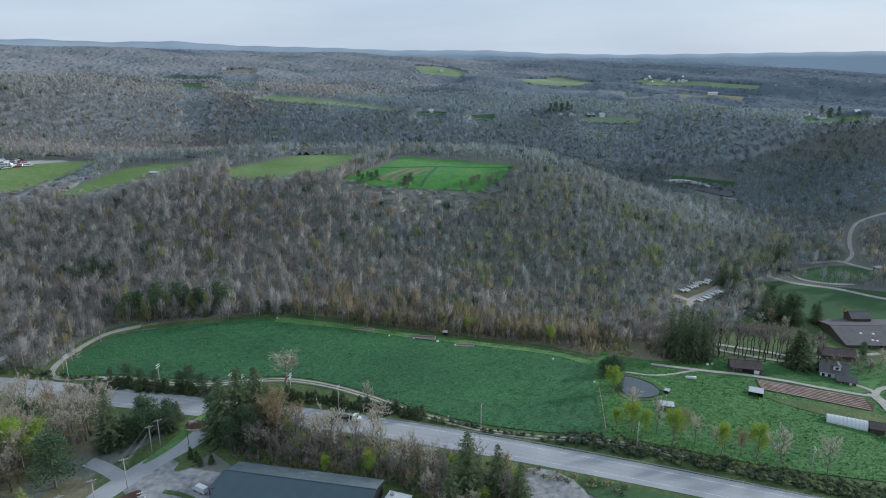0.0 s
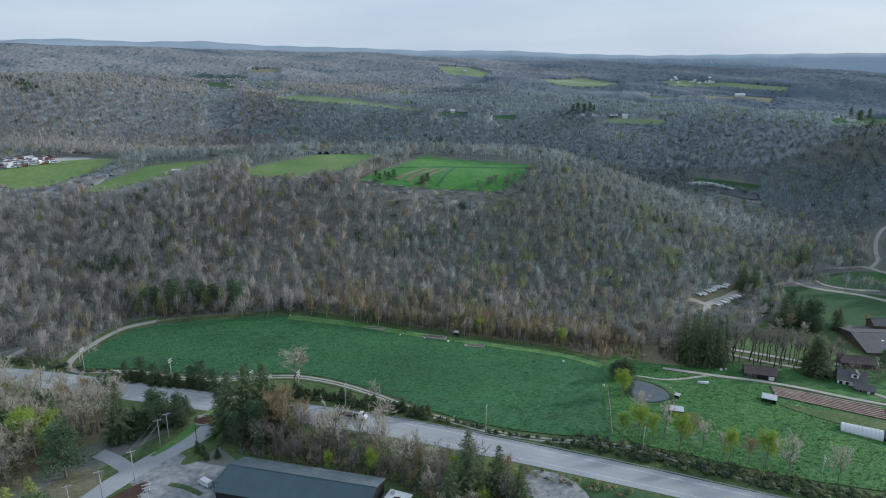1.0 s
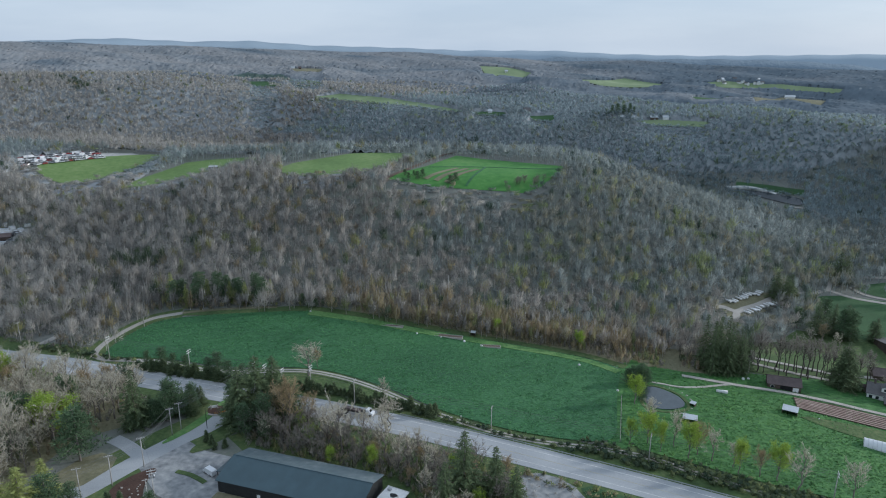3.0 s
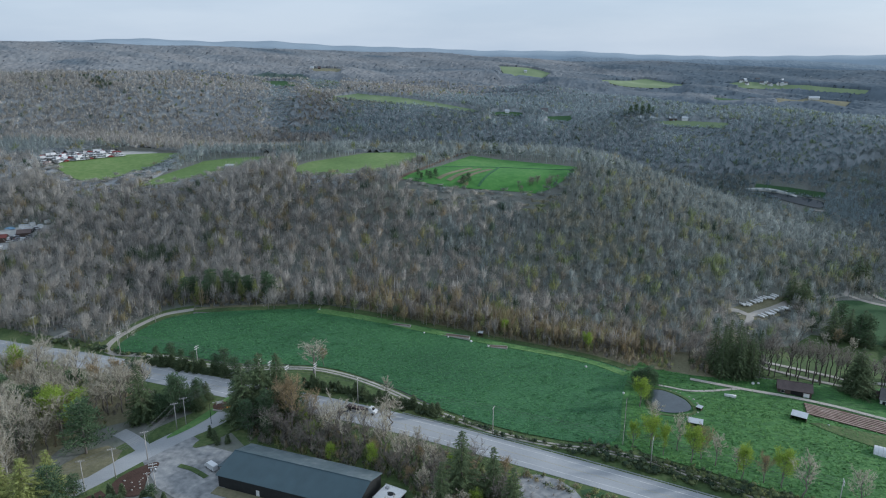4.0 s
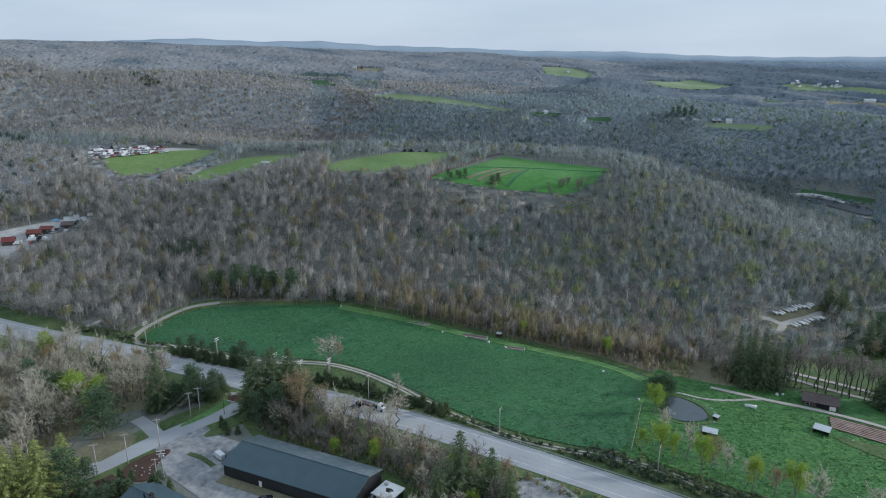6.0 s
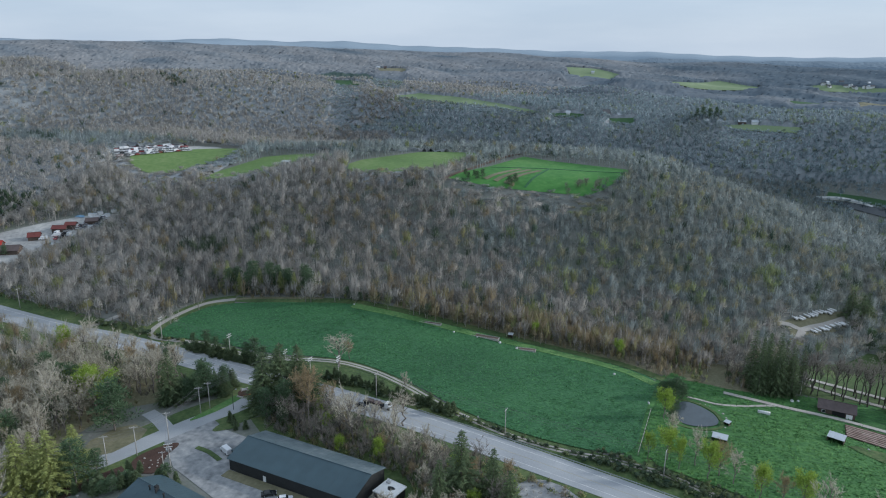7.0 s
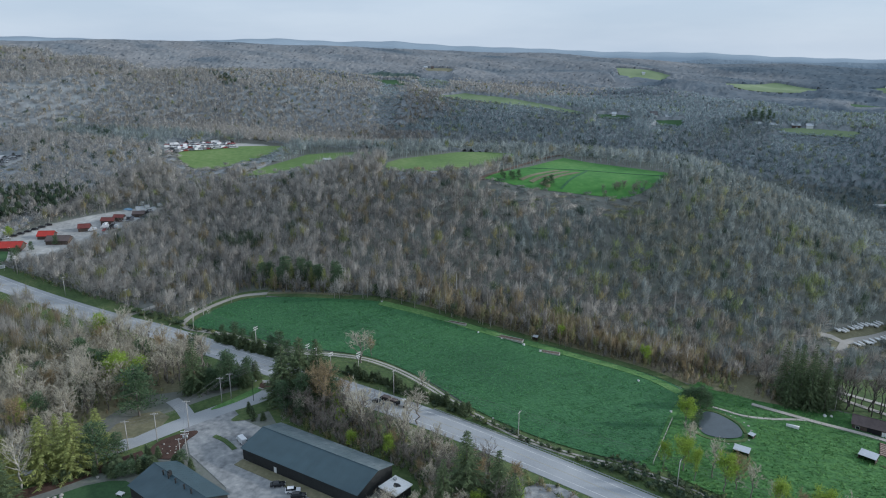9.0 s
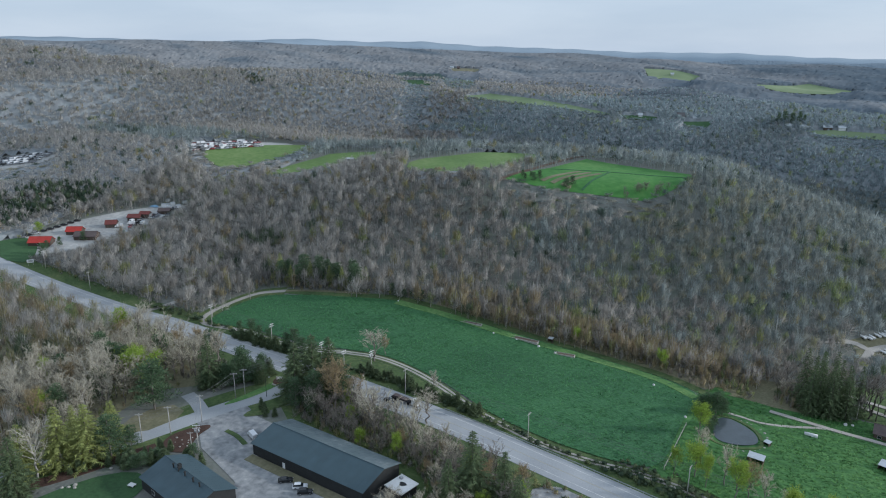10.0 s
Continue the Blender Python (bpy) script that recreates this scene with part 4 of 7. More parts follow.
surface(ribbon("track_end", [(-140, 297), (-128, 300.4), (-112, 303.6), (-96, 306.8)], 2.0, M_DRYGRASS, 0.22), "faint worn end of the field track", "track")
surface(ribbon("track", TRACK, 2.8, M_GRAVEL, 0.2), "pale gravel track curving round the field corner", "track")
surface(ribbon("lane_strip", LANE, 4.6, M_GRASS, 0.14, step=3.0), "grassy strip under the field track", "grass")
surface(ribbon("headland", [(-79, 303.5), (-49, 300.5), (-20, 296), (15, 292), (40, 288.5), (54, 284), (65, 276)], 4.6, M_HEADLAND, 0.42, step=4.0, depth=0.5), "bright green grassy headland of the crop field", "grass")
surface(ribbon("field_margin", [(-140, 297), (-125, 298.5), (-100, 303.5), (-79, 307.5), (-49, 305.5), (-20, 302), (15, 297.5), (40, 294.5), (56, 290.5), (69, 283)], 5.0, M_GRASS, 0.16, step=4.0), "lighter grassy margin at the top of the crop field", "grass")
surface(patch("lane_bank", [(-128, 249), (-110, 244), (-90, 243), (-75, 246), (-61, 247), (-45, 243), (-28.5, 235), (-11, 224), (5, 216.5), (10, 210), (-14, 218), (-54, 227), (-94, 234), (-128, 241)], M_GRASS, 0.035, 5.0), "rough grass between the highway and the field track", "grass")
surface(ribbon("farm_lane", [(92, 279), (101, 277.2), (115, 274.6), (127, 273.4), (135.4, 272.2), (149.5, 268.6), (159.6, 264.8), (170, 261.8), (180.3, 260.3), (188, 268), (205, 275), (230, 284)], 2.4, M_GRAVEL, 0.62), "pale gravel farm lane past the barn", "lane")
surface(ribbon("farm_drive", [(181, 262), (180, 252), (177, 240), (172, 224), (169, 208), (168, 195)], 4.6, M_GRAVEL, 0.6), "wide pale gravel drive", "lane")
surface(ribbon("house_path", [(177.5, 271.4), (181.5, 268), (183, 264), (181, 260)], 2.6, M_GRAVEL, 0.64), "pale path from the farmhouse to the drive", "lane")
surface(ribbon("pond_path", [(77, 268), (82, 266.6), (87.6, 265.4), (98.4, 268.9), (106, 272.6), (112, 275)], 1.5, M_GRAVEL, 0.5), "trodden path along the pond bank", "lane")
surface(ribbon("wood_lane", WOOD_LANE, 2.0, M_DRYGRASS, 0.15), "narrow gravel lane bending into the woods", "lane")
for lane_pts in ([(110, 312), (128, 304.5), (145, 297.5), (165, 292)], [(112, 320), (127, 313), (152, 306), (167, 302.5), (190, 305), (215, 312)]):
    surface(ribbon("grove_path", lane_pts, 2.6, M_GRAVEL, 0.45), "pale gravel path through the tall grove", "lane")
surface(ribbon("valley_lane", [(185, 405), (197, 409), (206, 414.5), (217, 408), (241, 399.5), (261, 382.5), (290, 360), (330, 335)], 2.7, M_GRAVEL, 0.3), "pale lane winding over the valley lawn", "lane")
surface(ribbon("valley_lane_north", [(206, 414.5), (211, 424), (212, 436)], 2.6, M_GRAVEL, 0.32), "pale lane stub in the valley", "lane")
surface(ribbon("valley_lane_far", [(228, 438), (245, 438), (262, 439), (269, 431), (276, 422)], 2.8, M_GRAVEL, 0.3), "pale lane to the bridge in the valley", "lane")
surface(ribbon("valley_climb", VALLEY_CLIMB, 2.6, M_GRAVEL, 0.4), "pale road climbing the wooded valley side", "lane")
surface(ribbon("stub_lane", STUB_LANE, 3.4, M_GRAVEL, 0.22), "short pale lane leaving the highway into the woods", "lane")
surface(ribbon("dell_path", [(222, 422), (226, 413), (240, 407), (255, 404)], 2.2, M_GRAVEL, 0.34), "thin pale path across the hollow", "lane")
for lot_lane in ([(118, 366), (128, 371), (135, 372), (140, 369), (146, 374), (155.5, 381.5), (168, 393.5)], [(140.3, 368), (137.2, 359.6), (134, 352.5), (131, 345)]):
    surface(ribbon("lot_lane", lot_lane, 3.8, M_GRAVEL, 0.5), "pale gravel lane between parked trailers", "lane")
surface(patch("east_lot", LOT_EAST, M_DRYGRASS, 0.3, 6.0), "pale gravel lot with parked trailers in the woods", "parking lot")
surface(patch("reservoir", rounded(RESERVOIR, 2), M_WATER, 0.8, 10.0), "dark reservoir between wooded slopes", "water")
surface(ribbon("dam", [(200, 619), (215, 619.5), (228, 616), (239, 609)], 1.8, M_STONEPALE, 1.3, step=4.0, depth=2.0), "pale concrete dam crest of the reservoir", "dam")
surface(ribbon("stream_track", [(240, 589), (250, 584), (258, 576), (260, 552), (264, 518)], 2.0, M_GRAVEL, 0.5, step=4.0), "thin pale track below the dam", "lane")
surface(patch("pond", rounded([(73.6, 261.5), (76, 262.6), (79.6, 261.2), (85, 256.2), (87, 251), (86, 246.6), (79.3, 243.8), (72.6, 245), (71.6, 253)], 2), M_POND, 0.0, 40.0), "dark still farm pond with a grassy bank", "water")
surface(ribbon("pond_bank", [(88, 250.6), (86, 257), (80.4, 262.6), (76, 264), (72.4, 262.4), (70.4, 253), (71.4, 244.4), (79, 242.4), (86.8, 245.4), (88, 250)], 1.3, M_GRASS, 0.5, step=2.0, depth=0.8), "trodden grassy rim of the pond", "bank")
pond_level = -5.9 + 0.62
for v in bpy.data.objects["pond"].data.vertices:
    v.co.z = pond_level
surface(patch("lot_lawn", rounded([(-96.5, 193), (-95, 191.5), (-88.6, 203), (-85.8, 214), (-84.2, 221), (-87.5, 224), (-89.5, 214), (-92, 205)], 1), M_HEADLAND, 0.2, 5.0), "bright grass island at the road junction", "lawn")
surface(patch("side_lawn", rounded([(-122, 168), (-116, 186), (-103, 182), (-110, 163)], 1), M_DRYGRASS, 0.16, 5.0), "dry grass strip beside the side road", "lawn")
surface(patch("south_lawn", rounded([(41, 189.5), (58, 182.5), (85, 173), (120, 160), (110, 140), (70, 150), (45, 176)], 1), M_LAWN, 0.14, 6.0), "dark mown lawn south of the highway", "lawn")
surface(patch("rubble_bank", rounded([(27, 193), (38.5, 189.5), (44.5, 178), (44, 165), (25, 168), (20, 186)], 1), M_ASPHALT, 0.18, 4.0, 0.3), "grey stony bank below the highway", "gravel")
surface(ribbon("dirt_strip", [(-66.7, 167.6), (-52, 164.6), (-37, 161.5), (-22, 158.4)], 3.6, M_DRYGRASS, 0.24), "dusty dry strip along the long building", "gravel")
surface(patch("kerb_grass", rounded([(-84.4, 187), (-84.6, 192), (-82, 196), (-76, 194), (-79, 190.5)], 1), M_GRASS, 0.24, 3.0), "small green verge at the lot entrance", "lawn")
surface(ribbon("lot_island", [(-83.5, 177.8), (-78, 176.4), (-72, 173.2)], 1.7, M_GRASS, 0.25), "worn grass strip in the parking lot", "grass")
surface(ribbon("field_boundary", [(56, 212), (60, 230), (63, 250), (66, 266), (70, 283), (76, 291)], 7.0, M_PASTURE, 0.06, step=4.0, depth=0.5), "grassy boundary between crop and pasture", "grass")
surface(patch("pasture_bank", [(42, 207), (60, 216), (80, 208), (110, 198), (150, 192), (190, 188), (230, 182), (230, 140), (160, 166), (94, 188), (57, 200)], M_GRASS, 0.04, 8.0), "rough grassy bank between highway and pasture", "grass")
for seam in ([(-44, 476), (-10, 480), (25, 478), (50, 480)], [(-14, 436), (-8, 458), (-4, 479)]):
    surface(ribbon("field_seam", seam, 1.6, M_CROP, 0.5, step=5.0), "darker seam between sown strips of the hill field", "field")
surface(patch("wood_edge_floor", [(-60, 305), (0, 300), (54, 291.5), (72, 287), (100, 283), (119, 293), (104, 314), (60, 306), (0, 316), (-60, 319)], M_DRYGRASS, 0.05, 6.0), "dry grass and brush at the foot of the woods", "ground cover")
surface(patch("mulch_bed", rounded([(-98.5, 163), (-99, 170), (-92.5, 179), (-89.5, 178), (-90.5, 171), (-86, 162), (-92, 160)], 2), M_MULCH, 0.15, 4.0), "red-brown mulch bed with pale stones", "mulch bed")
surface(ribbon("mulch_strip", [(-122, 124), (-112, 138), (-105, 150), (-98, 161)], 5.0, M_MULCH, 0.16), "dark mulch strip beside the garden", "mulch bed")
surface(patch("garden_lawn", rounded([(-112, 122), (-105, 139), (-95, 148), (-86, 146), (-84, 136), (-92, 118)], 1), M_LAWN, 0.2, 5.0), "bright green garden lawn", "lawn")
surface(patch("vale_lawn", VALE, M_GRASS, 0.12, 6.0), "rough shaded grass below the tall grove", "lawn")
surface(patch("farm_yard_lawn", rounded([(138, 273), (150, 269.6), (170, 263), (180, 262), (187, 270), (196, 280), (180, 294), (150, 292), (140, 286)], 1), M_PASTURE, 0.5, 5.0), "green mown lawn round the farmhouse", "lawn")
surface(patch("dry_grass", rounded([(128, 252), (150, 249), (174, 243), (176, 232), (150, 236), (136, 244)], 1), M_GRASS, 0.5, 5.0), "dry pale grass round the plastic tunnel", "grass")
surface(patch("market_garden", [(134.3, 269), (148.6, 266), (162.9, 261), (173.1, 258), (175.5, 251.4), (170.3, 244.4), (160.1, 248), (146.5, 252.9), (131.7, 258)], M_MULCH, 0.5, 4.0), "brown tilled market garden", "garden")
for k_ in range(3):
    surface(ribbon("hill_plough", [(-41 + 7 * k_, 441 - 1.5 * k_), (-33 + 7 * k_, 457 - 1.5 * k_), (-23 + 7 * k_, 474 - 1.5 * k_)], 3.4, M_DRYGRASS, 0.55, step=5.0), "narrow strip of dry tan soil in the hill field", "field")
surface(ribbon("hill_lane", [(-68, 434), (-58, 460), (-48, 500), (-38, 536), (-32, 548)], 3.0, M_SOIL, 0.6, step=6.0), "bare earth lane between the hill fields", "lane")


# ---- trees ----
def tube_into(s, pts, r0, r1, n):
    for i in range(len(pts) - 1):
        a, b = i / (len(pts) - 1), (i + 1) / (len(pts) - 1)
        s.tube(pts[i], pts[i + 1], r0 + (r1 - r0) * a, r0 + (r1 - r0) * b, n, False)


def grown(seed, height, spread, limbs=11, leafy=0, twig=9, fork=0.28):
    """Trunk and limbs, and the loose twigs or leaves at their ends, of a broadleaf tree."""
    r = random.Random(seed)
    wood_s, soft_v = Shape(), []
    stem = [Vector((0, 0, -0.4))]
    for i in range(7):
        stem.append(Vector((r.uniform(-1, 1) * 0.03 * height, r.uniform(-1, 1) * 0.03 * height, height * 0.86 * (i + 1) / 7)))
    tube_into(wood_s, stem, height * 0.017, height * 0.004, 6)

    def at(f):
        k = min(f * 7, 6.999)
        return stem[int(k)].lerp(stem[int(k) + 1], k - int(k))

    def sliver(p, d, length, w):
        q = p + d * length
        s = d.cross(Vector((r.gauss(0, 1), r.gauss(0, 1), r.gauss(0, 1))))
        s = s.normalized() * w if s.length > 1e-4 else Vector((w, 0, 0))
        soft_v.extend((p - s, p + s, q))

    for i in range(limbs):
        f = fork + (0.95 - fork) * (i / limbs) ** 0.9
        p = at(f)
        az = i * 2.4 + r.uniform(-0.4, 0.4)
        rise = 0.55 + 0.9 * f + r.uniform(-0.15, 0.2)
        reach = spread * (1.15 - 0.75 * abs(f - 0.45)) * r.uniform(0.75, 1.1) * (1.0 if f < 0.8 else 0.6)
        d = Vector((math.cos(az), math.sin(az), rise)).normalized()
        limb = [p]
        for k in range(4):
            d = (d + Vector((r.uniform(-0.25, 0.25), r.uniform(-0.25, 0.25), 0.16))).normalized()
            limb.append(limb[-1] + d * reach * 0.33)
        tube_into(wood_s, limb, height * 0.0075 * (1.2 - f * 0.6), height * 0.002, 4)
        for j in range(7):
            b = 0.3 + 0.7 * j / 7
            k = min(b * 4, 3.99)
            o = limb[int(k)].lerp(limb[int(k) + 1], k - int(k))
            e = (d + Vector((r.gauss(0, 0.75), r.gauss(0, 0.75), r.gauss(0.25, 0.4)))).normalized()
            blen = reach * r.uniform(0.3, 0.5)
            tip = o + e * blen
            sliver(o, e, blen, height * 0.0028)
            for _ in range(twig):
                g = (e + Vector((r.gauss(0, 0.6), r.gauss(0, 0.6), r.gauss(0.2, 0.5)))).normalized()
                sliver(o.lerp(tip, r.uniform(0.25, 1)), g, blen * r.uniform(0.4, 0.85), 0.024 + 0.0014 * height)
            for _ in range(leafy):
                q = o.lerp(tip, r.uniform(0.2, 1.15)) + Vector((r.gauss(0, 0.5), r.gauss(0, 0.5), r.gauss(0, 0.5)))
                sliver(q, Vector((r.gauss(0, 1), r.gauss(0, 1), r.gauss(0, 0.6))).normalized(), r.uniform(0.22, 0.45), r.uniform(0.06, 0.13))
    return wood_s, soft_v


def needles(seed, height, spread, whorls=24, low=0.06, droop=0.25, fan=8, ragged=0.25, tip_up=0.0):
    """Trunk and tiered branches of needles of a spruce or pine."""
    r = random.Random(seed)
    trunk, soft_v = Shape(), []
    tube_into(trunk, [Vector((0, 0, -0.4)), Vector((0.1, 0, height * 0.5)), Vector((0, 0.05, height * 0.97))], height * 0.016, 0.04, 6)
    for i in range(whorls):
        f = low + (0.98 - low) * i / whorls
        n = fan if f < 0.8 else 5
        for k in range(n):
            az = k * math.tau / n + i * 0.9 + r.uniform(-0.3, 0.3)
            reach = spread * ((1 - f) ** 0.8 * (0.65 + 0.35 * min(1, (f - low) * 6 + 0.4)) + 0.03) * r.uniform(1 - ragged, 1 + ragged * 0.6)
            out = Vector((math.cos(az), math.sin(az), 0))
            side = Vector((-out.y, out.x, 0))
            p = Vector((0, 0, height * f + r.uniform(-0.2, 0.2)))
            q = p + out * reach + Vector((0, 0, reach * (tip_up - droop)))
            m = max(4, int(reach * 2.5))
            for j in range(m):
                b = p.lerp(q, 0.18 + 0.82 * j / m) + Vector((0, 0, -0.15 * math.sin(3 * j / m)))
                for sgn in (-1, 1):
                    d = (out * 0.7 + side * sgn * r.uniform(0.3, 1.1) + Vector((0, 0, r.uniform(-0.55, 0.15)))).normalized()
                    ln = reach * 0.13 + r.uniform(0.3, 0.6)
                    w = d.cross(Vector((r.uniform(-0.5, 0.5), r.uniform(-0.5, 0.5), 1))).normalized() * r.uniform(0.1, 0.22)
                    soft_v.extend((b - w, b + w, b + d * ln))
    return trunk, soft_v


def puffs(seed, height, spread, count=26, low=0.3):
    """Trunk and rounded clumps of needles of an old white pine."""
    r = random.Random(seed)
    trunk, soft_v = Shape(), []
    tube_into(trunk, [Vector((0, 0, -0.4)), Vector((0.2, 0.1, height * 0.5)), Vector((0, 0, height * 0.95))], height * 0.016, 0.05, 6)
    for i in range(count):
        f = low + (0.95 - low) * i / count
        az = i * 2.4 + r.uniform(-0.5, 0.5)
        reach = spread * (1 - 0.75 * ((f - low) / (1 - low)) ** 1.4) * r.uniform(0.45, 1.0)
        p = Vector((0, 0, height * f))
        q = p + Vector((math.cos(az) * reach, math.sin(az) * reach, reach * r.uniform(0.0, 0.3)))
        trunk.tube(p, q, 0.09, 0.03, 4, False)
        size = r.uniform(1.1, 1.9) * spread / 4.5
        for c in (q, p.lerp(q, 0.6)):
            for _ in range(42):
                u = Vector((r.gauss(0, 1), r.gauss(0, 1), r.gauss(0, 0.6))).normalized()
                b = c + Vector((u.x * size, u.y * size, u.z * size * 0.55)) * r.uniform(0.3, 1)
                d = (u + Vector((0, 0, 0.5))).normalized()
                w = d.cross(Vector((r.gauss(0, 1), r.gauss(0, 1), r.gauss(0, 1)))).normalized() * r.uniform(0.1, 0.2)
                soft_v.extend((b - w, b + w, b + d * r.uniform(0.5, 0.95)))
    return trunk, soft_v


def soft_mesh(name, v, mat):
    return soup(name, [tuple(p) for p in v], np.arange(len(v)).reshape(-1, 3), mat)


TREE_KINDS = {}


def tree_kind(kind, made, height, wood_mat, soft_mat, label, category):
    """One model of a kind of tree, in metres for its height, that the copies are taken from."""
    trunk_s, soft_v = made
    TREE_KINDS.setdefault(kind, []).append((trunk_s.mesh("trunk", wood_mat, True), soft_mesh("crown", soft_v, soft_mat), height, label, category))


for s in range(5):
    tree_kind("bare", grown(s, 15, 4.6, 13, twig=13), 15, M_BARK, M_GREYTWIG, "bare grey hardwood tree with fine upright twigs", "tree")
for s in range(3):
    tree_kind("scrub", grown(110 + s, 10, 4.2, 13, twig=12, fork=0.15), 10, M_DARKBARK, M_DARKTWIG, "bushy bare brown-grey scrub tree", "tree")
for s in range(3):
    tree_kind("grove", grown(90 + s, 17, 4.0, 11, twig=10, fork=0.55), 17, M_DARKBARK, M_DARKTWIG, "tall slender dark-trunked tree of a grove", "tree")
for s in range(2):
    tree_kind("pale", grown(20 + s, 19, 6.2, 15, twig=13), 19, M_PALEBARK, M_GREYTWIG, "tall bare sycamore with pale bark", "tree")
for s in range(2):
    tree_kind("green", grown(30 + s, 12, 3.8, 12, leafy=40, twig=8), 12, M_BARK, M_YLEAF, "young tree in fresh yellow-green leaf", "tree")
for s in range(2):
    tree_kind("orange", grown(40 + s, 15, 4.6, 13, leafy=16, twig=10), 15, M_BARK, M_OLEAF, "budding tree with orange-brown twigs", "tree")
for s in range(3):
    tree_kind("spruce", needles(50 + s, 20, 6.0, 26, ragged=0.35), 20, M_BARK, M_SPRUCE, "tall dark green spruce with drooping tiers", "tree")
for s in range(2):
    tree_kind("yellow_spruce", needles(60 + s, 20, 5.8, ragged=0.4), 20, M_BARK, M_YSPRUCE, "tall yellowish green conifer", "tree")
for s in range(3):
    tree_kind("pine", puffs(70 + s, 17, 5.2, 32, 0.16), 17, M_BARK, M_PINE, "rounded dark green white pine", "tree")
for s in range(2):
    tree_kind("cedar", needles(80 + s, 5, 1.5, 12, 0.02, 0.1, 7, 0.2, 0.3), 5, M_BARK, M_SPRUCE, "small dense dark green conifer", "shrub")
tree_rng = random.Random(11)


def plant(kind, x, y, height=None, label="", wide=1.0):
    models = TREE_KINDS[kind]
    trunk_me, crown_me, h0, text, cat = models[tree_rng.randrange(len(models))]
    height = height or h0 * tree_rng.uniform(0.8, 1.15)
    s = height / h0
    ob = new({"spruce": "spruce", "yellow_spruce": "spruce", "pine": "pine", "cedar": "cedar"}.get(kind, "tree"))
    ob.matrix_basis = spot(x, y, tree_rng.uniform(0, 6.28), s * wide * tree_rng.uniform(0.9, 1.1), -0.1, s)
    tagged(ob, label or text, cat, {"cedar": "small conifers"}.get(kind, ""))
    part("trunk", trunk_me, ob)
    part("crown", crown_me, ob)
    return ob


# single trees by the roads and the pond: kind, place, height
plant("pale", -119, 134, 19)
plant("spruce", -116, 125, 21)
plant("bare", -153, 164, 19)
plant("pale", -140.5, 177, 21)
plant("bare", -149.5, 178, 16)
plant("yellow_spruce", -117, 141, 22, wide=1.25)
plant("yellow_spruce", -110.5, 146, 22, wide=1.25)
plant("pine", -107, 151, 15, wide=1.2)
plant("yellow_spruce", -123, 133, 19, wide=1.3)
plant("pine", -104.5, 157, 9)
plant("yellow_spruce", -112, 157, 17, wide=1.2)
plant("yellow_spruce", -121, 150, 17)
plant("green", -134.5, 191, 16.5, wide=1.9)
plant("green", -137, 193, 14.5, wide=1.6)
plant("green", -164, 226, 9, wide=1.3)
plant("pine", -117, 180, 20, wide=1.3)
plant("pine", -122, 186, 15)
plant("spruce", -110.5, 202, 23)
for x, y, h in ((-99.5, 209.5, 14), (-97, 217, 10), (-103, 212, 14), (-106, 216, 11), (-94, 213, 9), (-101, 206, 12)):
    plant("pine", x, y, h)
for x, y, h in ((-74, 206, 24), (-69.5, 211, 26), (-65, 215.5, 24), (-77, 210, 17), (-60, 213, 18)):
    plant("spruce", x, y, h, wide=1.25)
for x, y, h in ((-55, 203, 21), (-59, 207, 17), (-50, 208, 14)):
    plant("orange", x, y, h)
for x, y, h in ((7, 174, 25), (16, 176.5, 19), (22, 170, 17), (2, 168, 18)):
    plant("spruce", x, y, h)
for x, y, h in ((-35, 193, 20), (-28, 197, 15), (-20, 192, 16), (-42, 199, 15), (-12, 187, 14), (-4, 184, 13), (-23.3, 203.5, 13.5), (-10, 196, 10)):
    plant("bare", x, y, h)
plant("bare", -61.5, 245.5, 14.5, wide=1.6)
plant("bare", -22.0, 209.5, 13, wide=1.4)
plant("orange", -60, 252.5, 9)
plant("bare", -28, 229, 10)
for x, y, h in ((69.5, 264.5, 9), (72.5, 265.5, 9.5), (67, 263.5, 8), (75, 266, 7), (70.5, 250, 5), (72, 255, 5)):
    plant("pine", x, y, h, "dark green pine on the pond bank", 1.3)
plant("green", 67.4, 246.4, 12, wide=1.1)
for x, y, h in ((59.5, 214.5, 12), (71.5, 213.5, 10.5), (64, 218, 11), (80, 208, 10), (93, 204, 11), (104, 199, 10)):
    plant("green", x + tree_rng.uniform(-3, 3), y + tree_rng.uniform(-2, 2), h * tree_rng.uniform(0.75, 1.4), wide=tree_rng.uniform(0.7, 1.15))
for x, y, h in ((76, 216, 12), (86, 209, 12), (90, 207, 11), (68, 222, 14), (83, 213, 11), (99, 203, 11), (112, 197, 12), (122, 193, 13)):
    plant("orange" if x in (83, 99) else "bare", x + tree_rng.uniform(-3, 3), y + tree_rng.uniform(-2, 2), h * tree_rng.uniform(0.9, 1.35))
for x, y, h in ((106, 285, 26), (109, 288, 28), (113, 286, 26), (116, 291, 25), (119, 292, 23), (110, 294, 26), (115, 297, 26), (104, 292, 27), (124, 296, 22), (107, 290, 25), (119, 288, 23)):
    plant("spruce", x, y, h, wide=0.66)
for x, y, h, w in ((161.4, 286, 23, 1.25), (160.2, 287.5, 20, 1.3), (163.2, 287, 19, 1.2)):
    plant("spruce", x, y, h, "broad dark green spruce on the farm lawn", w)
for x, y, h in ((168, 292, 4), (184, 286, 5), (187, 283, 4), (191, 290, 6), (195, 287, 5), (181, 291, 6), (199, 293, 5)):
    plant("scrub", x, y, h, "low bare garden bush by the farmhouse", 1.3)
